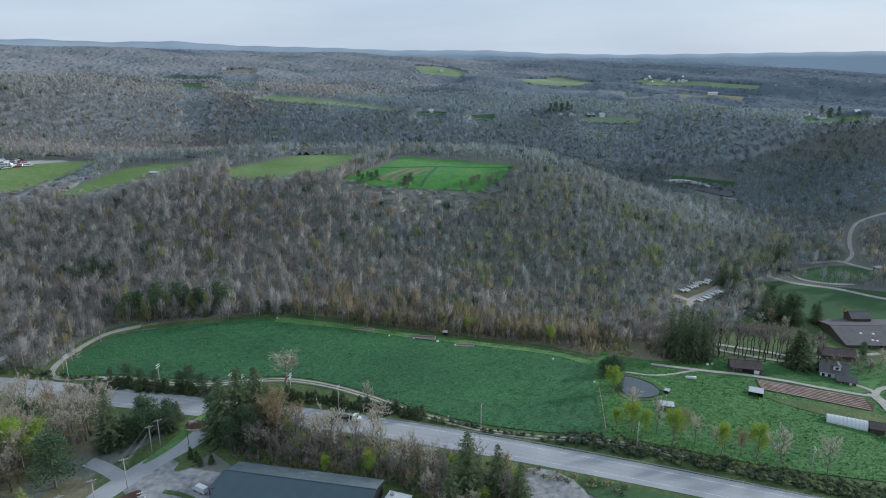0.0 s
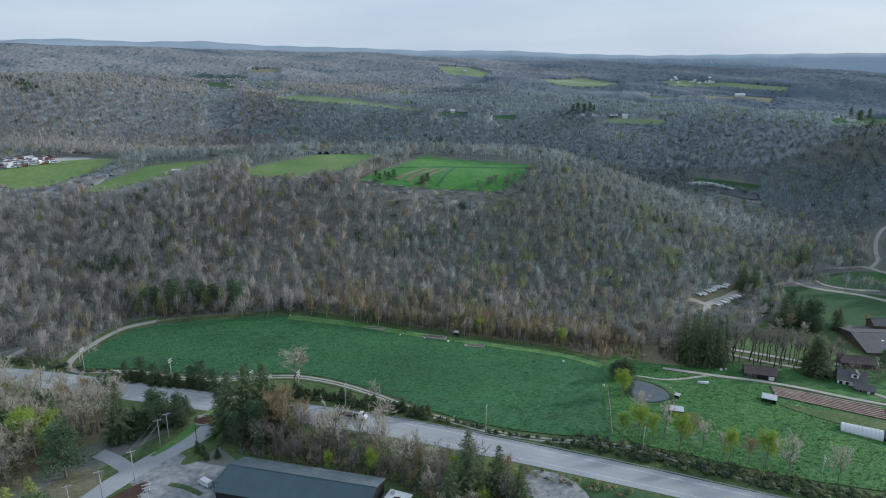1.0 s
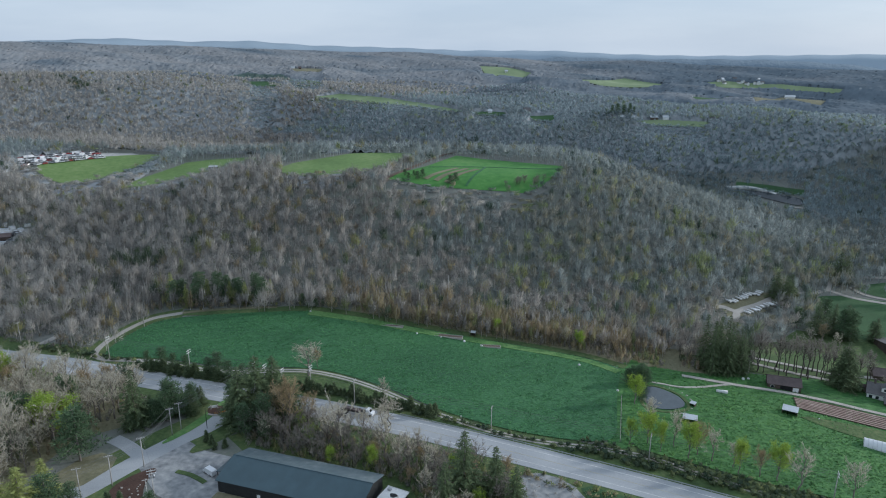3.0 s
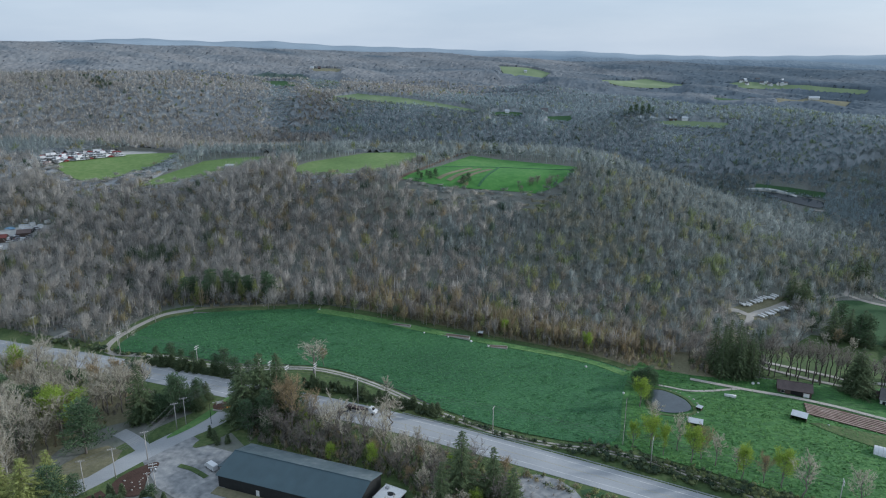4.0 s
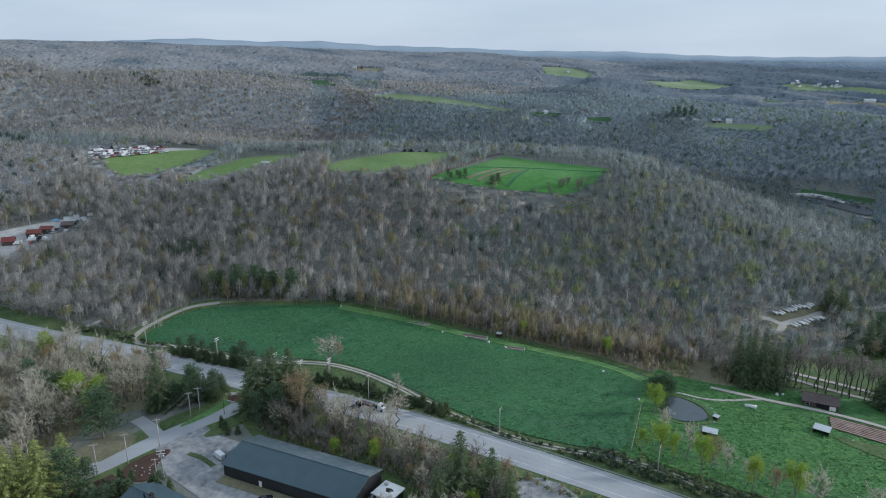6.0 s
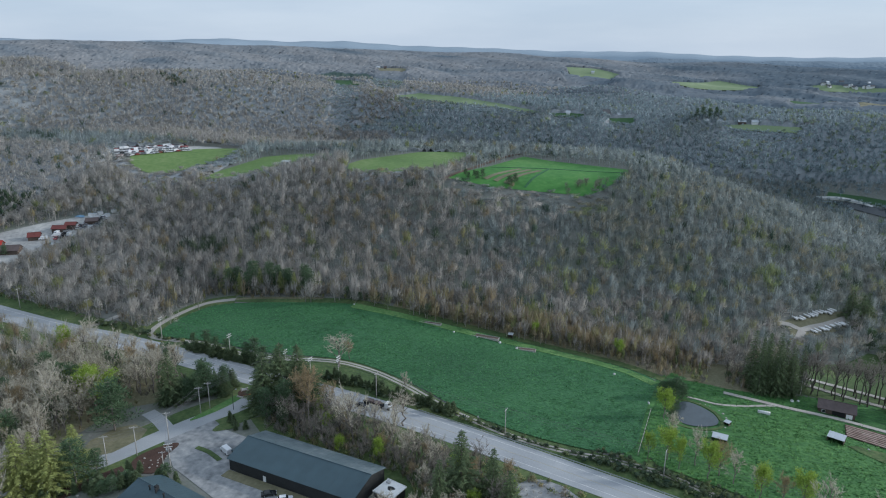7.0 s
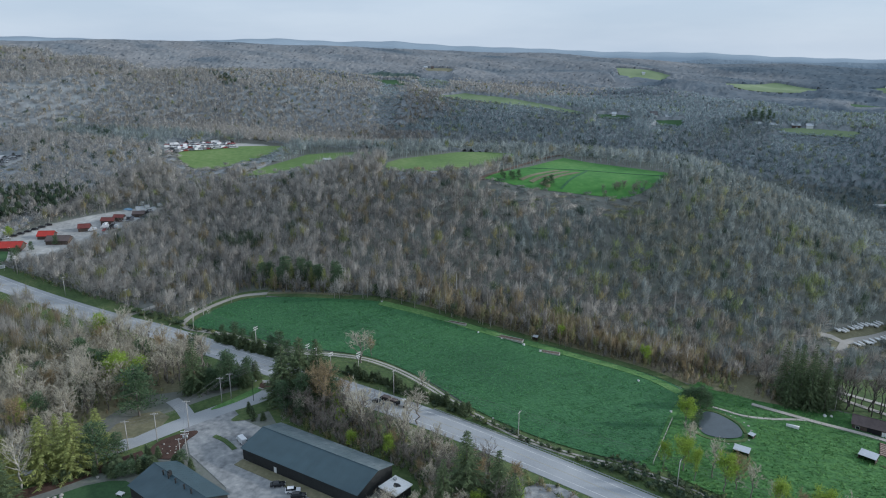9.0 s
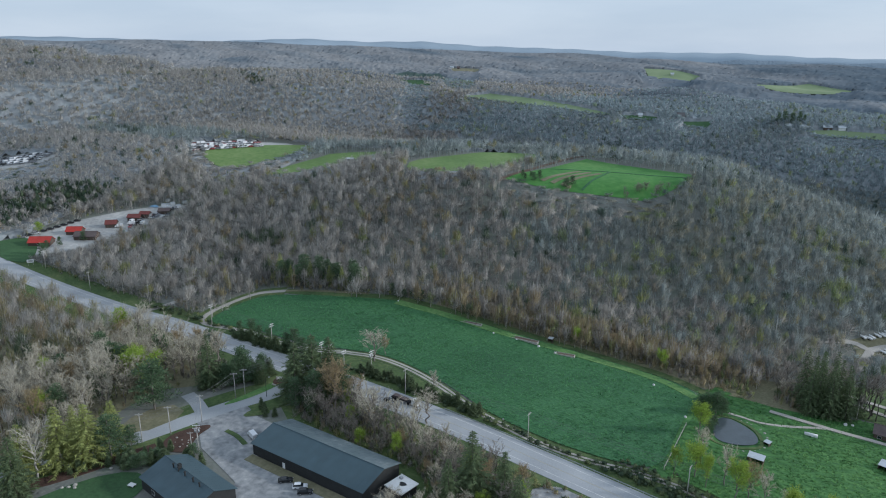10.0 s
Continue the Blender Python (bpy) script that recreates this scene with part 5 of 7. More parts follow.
for x, y, h in ((172, 387, 19), (176, 392, 18), (169, 394, 17), (217, 428, 20), (222, 430, 18), (176, 353, 20), (190, 352, 20), (186, 357, 18), (194, 356, 17), (205, 352, 14)):
    plant("spruce", x, y, h, wide=1.2)
for x, y, h in ((-124, 246.5, 9), (-97.5, 241, 11), (-101, 240, 9), (-118, 244, 8), (-92, 238, 9), (-112, 243, 8), (-131, 247, 7), (-86, 237.5, 8)):
    plant("pine", x, y, h)
for x, y, h in ((-81.5, 195, 5), (-79, 193.5, 4.5), (-77, 191, 4), (-74, 192.5, 4), (-80.5, 157.5, 5.5), (-77.5, 158.5, 5)):
    plant("cedar", x, y, h)
for i in range(11):
    plant("cedar", -112 + i * 1.9 + tree_rng.uniform(-1, 1), 138.5 + i * 2.4 + tree_rng.uniform(-1.5, 1), tree_rng.uniform(3, 5.5))
for i in range(36):
    plant("cedar", -62 + i * 1.55, 236.0 - i * 0.37 + tree_rng.uniform(-2.0, 1.6), tree_rng.uniform(2.8, 6.0), wide=1.25)
for i in range(26):
    plant("cedar", -132 + i * 1.9, 245.5 - i * 0.42 + tree_rng.uniform(-2.4, 1.4), tree_rng.uniform(2.5, 6.0), wide=1.4)
# pines and hemlocks at the head of the field
for i in range(16):
    plant("pine" if i % 3 else "yellow_spruce", -152 + i * 3.4 + tree_rng.uniform(-1.5, 1.5), 303 + i * 0.45 + tree_rng.uniform(-2, 7), tree_rng.uniform(11, 16), "tall olive green pine at the wood's edge" if i % 3 else "")
for i in range(7):
    plant("pine", -87 + i * 3.2, 310 + tree_rng.uniform(-1.5, 1.5), tree_rng.uniform(4, 7), "low dark green pine at the field's edge")
# evergreens of the dark clump at the junction
for i in range(34):
    f_ = tree_rng.random()
    plant("spruce" if i % 3 else "pine", -109.5 + 17 * f_ + tree_rng.uniform(-3, 0), 199 + 14 * f_ + tree_rng.uniform(-1, 7), tree_rng.uniform(5, 9.5), wide=1.25)
for x, y, h in ((-70, 200, 13), (-64, 203, 15), (-80, 214, 13), (-56, 209, 16), (-62, 198, 9)):
    plant("pine", x, y, h)
# shrubbery between the mulch strip and the lodge
for i in range(16):
    plant("cedar" if i % 3 else "pine", -101 + i * 1.15 + tree_rng.uniform(-2, 2), 149 + i * 0.7 + tree_rng.uniform(-2.5, 2.5), tree_rng.uniform(3, 5.5), "rounded dark green garden shrub", 1.6)
# budding trees along the top of the crop field
for i in range(15):
    x = -40 + i * 7.6
    y = np.interp(x, (-49, -20, 15, 40, 54, 75), (306, 303, 298.5, 296, 292.5, 291)) + tree_rng.uniform(2.5, 8)
    plant(("orange", "bare", "green", "scrub", "orange")[i % 5], x + tree_rng.uniform(-1.5, 1.5), float(y), tree_rng.uniform(6.5, 10.5))
# dark pines by the far ranch houses
for x, y, h in ((110, 718, 11), (115, 717, 13), (121, 716, 12), (127, 717, 13), (131, 716, 10), (372, 690, 12), (392, 712, 14), (398, 720, 13), (412, 730, 12)):
    plant("pine", x, y, h, "tall dark pine beside far houses", 0.8)
# thicket at the lower corner of the hill field
for i in range(14):
    plant("scrub", 12 + i * 1.7 + tree_rng.uniform(-3, 3), 438 + i * 0.9 + tree_rng.uniform(-3, 5), tree_rng.uniform(3.5, 6), "low bare thicket tree at the hill field")
# hedge between the hill fields, shrubs at the ploughed strip, trees round the hall
for i in range(16):
    plant("bare", -71 + i * 2.0 + tree_rng.uniform(-2, 2), 438 + i * 6.2, tree_rng.uniform(4, 8), "small bare hedge tree between the hill fields")
for x, y in ((-52, 441), (-49, 445), (-46, 440), (-43, 443), (-55, 446), (-24, 436), (-21, 440), (-12, 540), (-8, 538), (-15, 543)):
    plant("pine", x, y, tree_rng.uniform(4, 7), "small dark green pine at the hill field", 1.2)
for x, y, h in ((185, 366, 17), (169, 360, 12), (207, 359, 9), (187, 348, 19), (191, 349, 18), (199, 300, 8), (203, 306, 9)):
    plant("pine", x, y, h)
for x, y, h in ((224, 360, 7), (196, 288, 7), (201, 284, 8), (176, 345, 10), (160, 348, 11), (152, 345, 10), (168, 340, 9), (180, 338, 9), (206, 296, 9), (212, 300, 8)):
    plant("orange" if x in (224, 176) else "bare", x, y, h, wide=1.2)
# the tall grove behind the barn
for i in range(34):
    plant("grove", 122 + (i % 12) * 4.6 + tree_rng.uniform(-1.6, 1.6), 295 + (i // 12) * 5.0 + tree_rng.uniform(-1.5, 1.5) - (i % 12) * 0.5, tree_rng.uniform(14, 19))
for i in range(20):
    plant("scrub" if i % 3 else "bare", 96.5 + (i % 5) * 4.0 + tree_rng.uniform(-1.5, 1.5), 297 + (i // 5) * 6.0 + tree_rng.uniform(-2, 2), tree_rng.uniform(6, 11), "bushy bare tree beside the wood lane")
# woods between highway and side road
WEST_GROVE = [(-310, 253), (-240, 245), (-165, 231), (-112, 219), (-116, 200), (-127, 192), (-128, 165), (-124, 150), (-130, 125), (-170, 105), (-230, 130), (-310, 200)]
wx, wy = scatter(-310, -105, 105, 255, 6.2, lambda x, y: inside(WEST_GROVE, x, y))
surface(patch("grove_floor", WEST_GROVE, M_DRYGRASS, 0.045, 8.0), "pale dry grass and leaves under the roadside grove", "ground cover")
surface(patch("strip_floor", [(-76, 199), (-62, 211), (-15, 199), (20, 188), (24, 168), (10, 150), (-12, 150), (-14, 176), (-66, 190)], M_GRASS, 0.045, 8.0), "rough grass between the highway and the long building", "ground cover")
west_far = (wx < -178) | (wy < 150)
for x, y in zip(wx[~west_far], wy[~west_far]):
    kind = tree_rng.choices(("bare", "pale", "orange", "green", "pine"), (68, 9, 12, 5, 6))[0]
    plant(kind, float(x), float(y), tree_rng.uniform(12, 18))
build_wood("roadside_grove", wx[west_far], wy[west_far], 12, 18, 3.4, 5.0, 250, 0.07, "bare grey-brown grove beyond the side road", mass=0, green=0.03, conifer=0.03, warm=0.3, mean=0.12)
SOUTH_STRIP = [(-70, 203), (-56, 209), (-15, 197), (20, 186), (24, 170), (-5, 168), (-14, 181), (-55, 190), (-68, 194)]
wx, wy = scatter(-70, 30, 165, 210, 5.4, lambda x, y: inside(SOUTH_STRIP, x, y))
for x, y in zip(wx, wy):
    plant(tree_rng.choices(("scrub", "bare", "orange", "green"), (52, 12, 22, 14))[0], float(x), float(y), tree_rng.uniform(6, 11))
for i in range(26):
    plant("bare", tree_rng.uniform(-12, 20), tree_rng.uniform(138, 166), tree_rng.uniform(7, 11))


def brush(name, xs, ys, height, count, tint_lo, tint_hi, label, radius=1.6, width=0.14, leafy=0.0, core=False):
    """Low brush, of which a leafy share is olive to yellow-green."""
    n = len(xs)
    tint = np.where(rng.uniform(size=n) < leafy, rng.uniform(0.76, 0.93, n), rng.uniform(tint_lo, tint_hi, n))
    ob = wood(name, xs, ys, height * rng.uniform(0.6, 1.3, n), radius * rng.uniform(0.6, 1.3, n), count, np.full(n, width), tint, label, low=0.0, trunk=False, mass=1 if core else 0, solid=core, fill=0.42)
    return tagged(ob, label, "undergrowth", kind="stuff")


wx, wy = scatter(-310, -105, 105, 255, 3.6, lambda x, y: inside(WEST_GROVE, x, y))
brush("grove_undergrowth", wx, wy, 4.6, 44, 0.5, 0.74, "grey-brown and greenish undergrowth beneath the roadside grove", leafy=0.34)
wx, wy = scatter(-72, 32, 138, 212, 2.0, lambda x, y: inside(SOUTH_STRIP, x, y) | inside([(-14, 168), (24, 168), (24, 136), (-14, 138)], x, y))
brush("south_undergrowth", wx, wy, 4.6, 64, 0.42, 0.66, "tangled brown and olive brush behind the long building", leafy=0.3)
line_pts = curve_through(HIGHWAY[4:13], 1.6)
hx = np.array([p.x for p in line_pts]) + rng.uniform(-1, 1, len(line_pts))
hy = np.array([p.y for p in line_pts]) + 10.5 + rng.uniform(-1.8, 2.2, len(line_pts)) + np.clip(hx - 40, 0, 60) * 0.05
brush("roadside_brush", hx, hy, 2.6, 90, 0.87, 0.99, "dark green hedge of brush along the highway", 2.0, core=True)
wx, wy = scatter(44, 150, 176, 216, 2.0, lambda x, y: (y > 207 - 0.33 * (x - 44)) & (y < 216 - 0.30 * (x - 44)))
brush("east_brush", wx, wy, 2.6, 60, 0.87, 0.99, "dark green brush between highway and pasture", 1.9, core=True)
wx, wy = scatter(-158, 118, 286, 318, 2.7, lambda x, y: wooded(x, y) & (y > 285) & ~near_line(CROP, x, y, 4))
brush("field_edge_brush", wx, wy, 6.5, 60, 0.5, 0.76, "tan and olive brush along the upper edge of the crop field", width=0.16, leafy=0.22)
wx, wy = scatter(-300, -160, 250, 285, 3.2, lambda x, y: wooded(x, y))
brush("bank_brush", wx, wy, 3.0, 44, 0.3, 0.66, "mixed green and grey brush on the roadside bank", leafy=0.5)
wx, wy = scatter(20, 46, 164, 194, 3.0, lambda x, y: inside([(27, 193), (38.5, 189.5), (44.5, 178), (44, 165), (25, 168), (20, 186)], x, y))
brush("rubble_scrub", wx, wy, 1.6, 40, 0.0, 0.6, "sparse grey scrub on the stony bank", 1.2, 0.06)
line_pts = curve_through(HIGHWAY[7:11], 1.1)
hx = np.array([p.x for p in line_pts]) + rng.uniform(-1, 1, len(line_pts))
hy = np.array([p.y for p in line_pts]) - 10.5 + rng.uniform(-3.5, 2.0, len(line_pts))
brush("shoulder_brush", hx, hy, 2.4, 60, 0.6, 0.97, "olive brush below the highway shoulder", 1.7)
wx, wy = scatter(-345, -118, 256, 440, 3.3, lambda x, y: wooded(x, y) & (y > 262 - 0.2 * (x + 200)) & ((y > 306) | (x < -165)))
brush("west_thicket", wx, wy, 5.5, 36, 0.05, 0.6, "grey-brown and olive thicket between the western trees", 2.2, 0.13, leafy=0.16)
surface(patch("yard_lawn", rounded([(-352, 292), (-344, 305), (-332, 306), (-320, 297), (-306, 280), (-326, 276)], 1), M_LAWN, 0.35, 6.0), "sloping green lawn below the red-roofed house", "lawn")
plant("green", -336.5, 312.5, 9, wide=1.3)
for x, y, h in ((-307, 290, 9), (-303, 287, 8), (-311, 293, 8), (-306, 318.5, 7), (-312, 306, 7), (-316, 300, 6)):
    plant("pine", x, y, h)


# ---- buildings ----
def gable(name, x, y, yaw, length, width, eave, rise, wall_mat, roof_mat, label, category, over=0.6, z=None, doors=(), windows=(), split=0.0, ribs=0, foot=0.5, group="", back_mat=None):
    """A gabled building: four walls, two roof slopes, ridge cap, doors and windows. Doors and windows: side (-1 or 1 long walls), place along it, width, sill, head."""
    b = thing(name, x, y, label, category, yaw, z, group)
    L, W, t = length / 2, width / 2, 0.25
    for sgn in (-1, 1):
        part("long_wall", Shape().box(-L, L, sgn * W - t / 2, sgn * W + t / 2, -foot, eave).mesh("long_wall", wall_mat), b)
        s = Shape()
        xa, xb = sgn * L - t / 2, sgn * L + t / 2
        outline = [(-W, -foot), (W, -foot), (W, eave), (split, eave + rise), (-W, eave)]
        s.add([(xa, p, q) for p, q in outline] + [(xb, p, q) for p, q in outline], [(4, 3, 2, 1, 0), (5, 6, 7, 8, 9)] + [(i, (i + 1) % 5, (i + 1) % 5 + 5, i + 5) for i in range(5)])
        part("gable_wall", s.mesh("gable_wall", wall_mat), b)
    for sgn in (-1, 1):
        run = W - sgn * split
        drop = rise * over / run
        lo, hi = (sgn * (W + over), eave - drop + 0.16), (split, eave + rise + 0.16)
        c = [(-L - over, lo[0], lo[1]), (L + over, lo[0], lo[1]), (L + over, hi[0], hi[1]), (-L - over, hi[0], hi[1])]
        slope = part("roof_slope", Shape().slab(c if sgn < 0 else c[::-1], 0.14).mesh("roof_slope", back_mat if back_mat and sgn > 0 else roof_mat), b)
        if ribs:
            r = Shape()
            for i in range(ribs + 1):
                px = -L - over + (2 * L + 2 * over) * i / ribs
                r.tube((px, lo[0], lo[1] + 0.005), (px, hi[0], hi[1] + 0.005), 0.02, 0.02, 4)
            part("seams", r.mesh("seams", roof_mat), slope)
    part("ridge_cap", Shape().tube((-L - over, split, eave + rise + 0.15), (L + over, split, eave + rise + 0.15), 0.16, 0.16, 6).mesh("ridge_cap", roof_mat), b)
    for sgn, px, w, lo, hi in doors:
        yy = sgn * (W + t / 2)
        part("door", Shape().box(px - w / 2, px + w / 2, yy - 0.05, yy + 0.05, lo, hi).mesh("door", M_WHITE), b, "pale door")
    for sgn, px, w, lo, hi in windows:
        yy = sgn * (W + t / 2)
        win = part("window", Shape().box(px - w / 2 - 0.08, px + w / 2 + 0.08, yy - 0.05, yy + 0.04, lo - 0.08, hi + 0.08).mesh("window", M_WHITE), b, "white-framed window")
        part("pane", Shape().box(px - w / 2, px + w / 2, yy - 0.06 * (sgn > 0) - 0.06, yy + 0.06, lo, hi).mesh("pane", M_GLASS), win)
    return b


hall = gable("long_building", -42.1, 173.6, -0.203, 45.6, 17.2, 4.3, 2.4, M_DARKWALL, M_GREENROOF, "long dark green metal-roofed building beside the parking lot", "building", split=0.8, ribs=30, back_mat=M_SHEENROOF,
             doors=((-1, -9, 1.1, 0, 2.1),))
s = Shape().slab([(-27.4, -3.2, 2.6), (-23.2, -3.2, 3.5), (-23.2, 6.4, 3.5), (-27.4, 6.4, 2.6)], 0.16)
leanto = part("canopy", s.mesh("canopy", M_GREENROOF), hall, "green lean-to canopy over the truck")
for px, py in ((-27.1, -2.9), (-27.1, 6.1)):
    part("canopy_post", Shape().box(px - 0.1, px + 0.1, py - 0.1, py + 0.1, -0.3, 2.55).mesh("canopy_post", M_DARKWALL), hall)
annex = thing("flat_annex", -13.5, 169.8, "low annex with a flat white patched roof", "building", -0.35)
part("annex_wall", Shape().box(-3.2, 3.2, -3.2, 3.2, -0.5, 3.0).mesh("annex_wall", M_DARKWALL), annex)
part("flat_roof", Shape().box(-3.6, 3.6, -3.6, 3.6, 3.0, 3.25).mesh("flat_roof", M_WHITE), annex, "flat white roof")
for py in (-3.5, 3.5):
    part("parapet", Shape().box(-3.6, 3.6, py - 0.1, py + 0.1, 3.25, 3.45).mesh("parapet", M_WHITE), annex)
part("roof_patch", Shape().add([(0.2 + 1.2 * math.cos(a) * (1 + 0.25 * math.sin(3 * a)), 0.3 + 1.0 * math.sin(a), 3.262) for a in [math.tau * i / 14 for i in range(14)]], [tuple(range(14))]).mesh("roof_patch", M_DARKWALL), annex, "dark ponded stain")
part("roof_unit", Shape().box(-2.6, -1.6, 1.6, 2.4, 3.25, 3.9).mesh("roof_unit", M_METAL), annex, "metal vent box")

lodge = gable("lodge", -71.0, 145.2, -0.325, 25.5, 15.0, 3.9, 2.9, M_DARKWALL, M_GREENROOF, "dark green metal-roofed lodge with roof vents beside the garden", "building", ribs=18, split=0.6,
              doors=((-1, 3, 2.0, 0, 2.2),), windows=((-1, -6, 1.5, 1.0, 2.3), (-1, 8, 1.5, 1.0, 2.3)))
for px in (-6.2, -3.4, 0.2, 4.6, 8.0):
    part("roof_vent", Shape().tube((px, -0.6, 6.2), (px, -0.6, 7.7), 0.22, 0.22, 8).tube((px, -0.6, 7.7), (px, -0.6, 7.95), 0.36, 0.3, 8).mesh("roof_vent", M_DARKWALL), lodge, "dark roof vent")
part("chimney", Shape().box(-4.6, -3.6, -0.2, 0.7, 6.0, 8.2).mesh("chimney", M_DARKWALL), lodge)
table = thing("garden_table", -89, 141.5, "small white garden table on the lawn edge", "table")
part("tabletop", Shape().box(-1.1, 1.1, -0.8, 0.8, 0.7, 0.78).mesh("tabletop", M_WHITE), table)
for px, py in ((-0.9, -0.6), (0.9, -0.6), (-0.9, 0.6), (0.9, 0.6)):
    part("leg", Shape().box(px - 0.06, px + 0.06, py - 0.06, py + 0.06, -0.1, 0.7).mesh("leg", M_WHITE), table)

barn = gable("barn", 133.8, 279.3, -0.22, 12.4, 7.2, 3.0, 1.9, M_WOODWALL, M_BROWNROOF, "weathered open-fronted barn with a brown roof beside the lane", "barn",
             doors=((-1, 4.4, 2.2, 0, 2.2),), windows=((-1, -4.5, 1.2, 1.2, 2.2),))
# black plate on the wall face in place of the bay's shaded inside
part("open_bay", Shape().box(-1.5, 3.0, -3.78, -3.7, 0.1, 2.7).mesh("open_bay", M_TYRE), barn, "black panel for the shaded open bay")
farmhouse = gable("farmhouse", 174.2, 280.6, -0.42, 10.6, 7.4, 3.4, 3.1, M_WHITE, M_GREYROOF, "white farmhouse with a grey shingle roof and dormer", "house",
                  doors=((-1, 1, 1.0, 0, 2.1),), windows=((-1, -4, 1.2, 1.0, 2.4), (-1, -1.6, 1.2, 1.0, 2.4), (-1, 4, 1.2, 1.0, 2.4)))
dormer = part("dormer", Shape().box(-0.5, 2.3, -3.6, -1.0, 4.6, 6.4).mesh("dormer", M_WHITE), farmhouse, "white dormer")
part("dormer_window", Shape().box(0.3, 1.5, -3.66, -3.58, 4.9, 6.0).mesh("dormer_window", M_GLASS), dormer)
part("dormer_roof", Shape().slab([(-0.9, -4.0, 6.2), (0.9, -4.0, 7.5), (0.9, 0.2, 7.5), (-0.9, 0.2, 6.2)], 0.12).slab([(0.9, -4.0, 7.5), (2.7, -4.0, 6.2), (2.7, 0.2, 6.2), (0.9, 0.2, 7.5)], 0.12).mesh("dormer_roof", M_GREYROOF), dormer)
part("chimney", Shape().box(-3.4, -2.6, -0.4, 0.4, 6.2, 8.4).mesh("chimney", M_BROWNROOF), farmhouse)
gable("porch_wing", 175.6, 272.6, -0.38, 7.0, 4.6, 2.2, 1.3, M_WOODWALL, M_GREYROOF, "low grey-roofed wing before the farmhouse", "house", doors=((-1, 1.5, 1.0, 0, 2.0),), windows=((-1, -1.5, 1.2, 0.9, 1.9),))
gable("outhouse", 169.4, 286.4, -0.28, 3.6, 3.0, 2.3, 0.9, M_WOODWALL, M_BROWNROOF, "dark wooden shed beside the farmhouse", "shed")
gable("old_stable", 189.6, 305.0, -0.2, 14.5, 8.0, 2.8, 2.0, M_WOODWALL, M_BROWNROOF, "old brown-roofed stable behind the farmhouse", "barn")
big = gable("event_hall", 224.5, 336.0, -0.03, 42.0, 34.0, 2.4, 3.4, M_WOODWALL, M_GREYROOF, "large low hall with a broad dark shingle roof", "building", windows=((-1, -10, 2, 0.8, 2.4), (-1, -4, 2, 0.8, 2.4), (-1, 4, 2, 0.8, 2.4)))
for px, py in ((-9, -7), (-3, -7.5), (6, -6.5), (-6, -13), (-4, -13.5), (2, -12)):
    zz = 2.4 + 3.4 * (17 + py) / 17 + 0.2
    part("skylight", Shape().slab([(px - 0.6, py - 0.5, zz - 0.12), (px + 0.6, py - 0.5, zz - 0.12), (px + 0.6, py + 0.5, zz + 0.2), (px - 0.6, py + 0.5, zz + 0.2)], 0.12).mesh("skylight", M_WHITE), big, "pale skylight")
gable("event_hall_wing", 226.0, 351.0, -0.03, 10.0, 8.0, 5.5, 2.4, M_WOODWALL, M_GREYROOF, "dark-roofed wing of the large hall", "building")


def shelter(name, x, y, yaw, L, W, h, roof_mat, label, category="shed", posts=True):
    """An open shed: a sloping roof on four posts with a back wall."""
    b = thing(name, x, y, label, category, yaw)
    part("roof", Shape().slab([(-L / 2, -W / 2, h), (L / 2, -W / 2, h), (L / 2, W / 2, h * 1.18), (-L / 2, W / 2, h * 1.18)], 0.1).mesh("roof", roof_mat), b)
    part("back_wall", Shape().box(-L / 2 + 0.15, L / 2 - 0.15, W / 2 - 0.3, W / 2 - 0.2, -0.3, h * 1.1).mesh("back_wall", M_WOODWALL), b)
    for sx in (-1, 1):
        part("side_wall", Shape().box(sx * (L / 2 - 0.25) - 0.05, sx * (L / 2 - 0.25) + 0.05, -W / 2 + 0.3, W / 2 - 0.3, -0.3, h * 0.98).mesh("side_wall", M_WOODWALL), b)
        part("post", Shape().box(sx * (L / 2 - 0.2) - 0.08, sx * (L / 2 - 0.2) + 0.08, -W / 2 + 0.12, -W / 2 + 0.28, -0.3, h).mesh("post", M_WOODWALL), b)
    return b


shelter("pond_shed", 85.5, 236.0, -0.25, 5.2, 3.4, 2.0, M_TIN, "small tin-roofed shelter beside the pond")
shelter("pond_hut", 89.6, 249.0, -0.6, 2.2, 2.0, 1.5, M_TIN, "tiny tin-roofed hut on the pond bank")
shelter("field_shed", 127.0, 252.5, -0.45, 5.6, 4.2, 2.3, M_TIN, "small shed with a pale tin roof in the pasture")
shelter("drive_shed", 163.5, 221.0, -0.4, 4.2, 4.0, 2.6, M_TIN, "small pale shed beside the drive")
for x, y in ((-201.5, 477.5), (-178, 470)):
    shelter("meadow_shelter", x, y, 0.2, 6.5, 4.0, 2.4, M_TIN, "small pale shelter in the hilltop meadow")
shelter("bed_shelter", 1.0, 299.0, -0.1, 2.4, 2.0, 2.0, M_TIN, "little tin-roofed stand at the field edge")

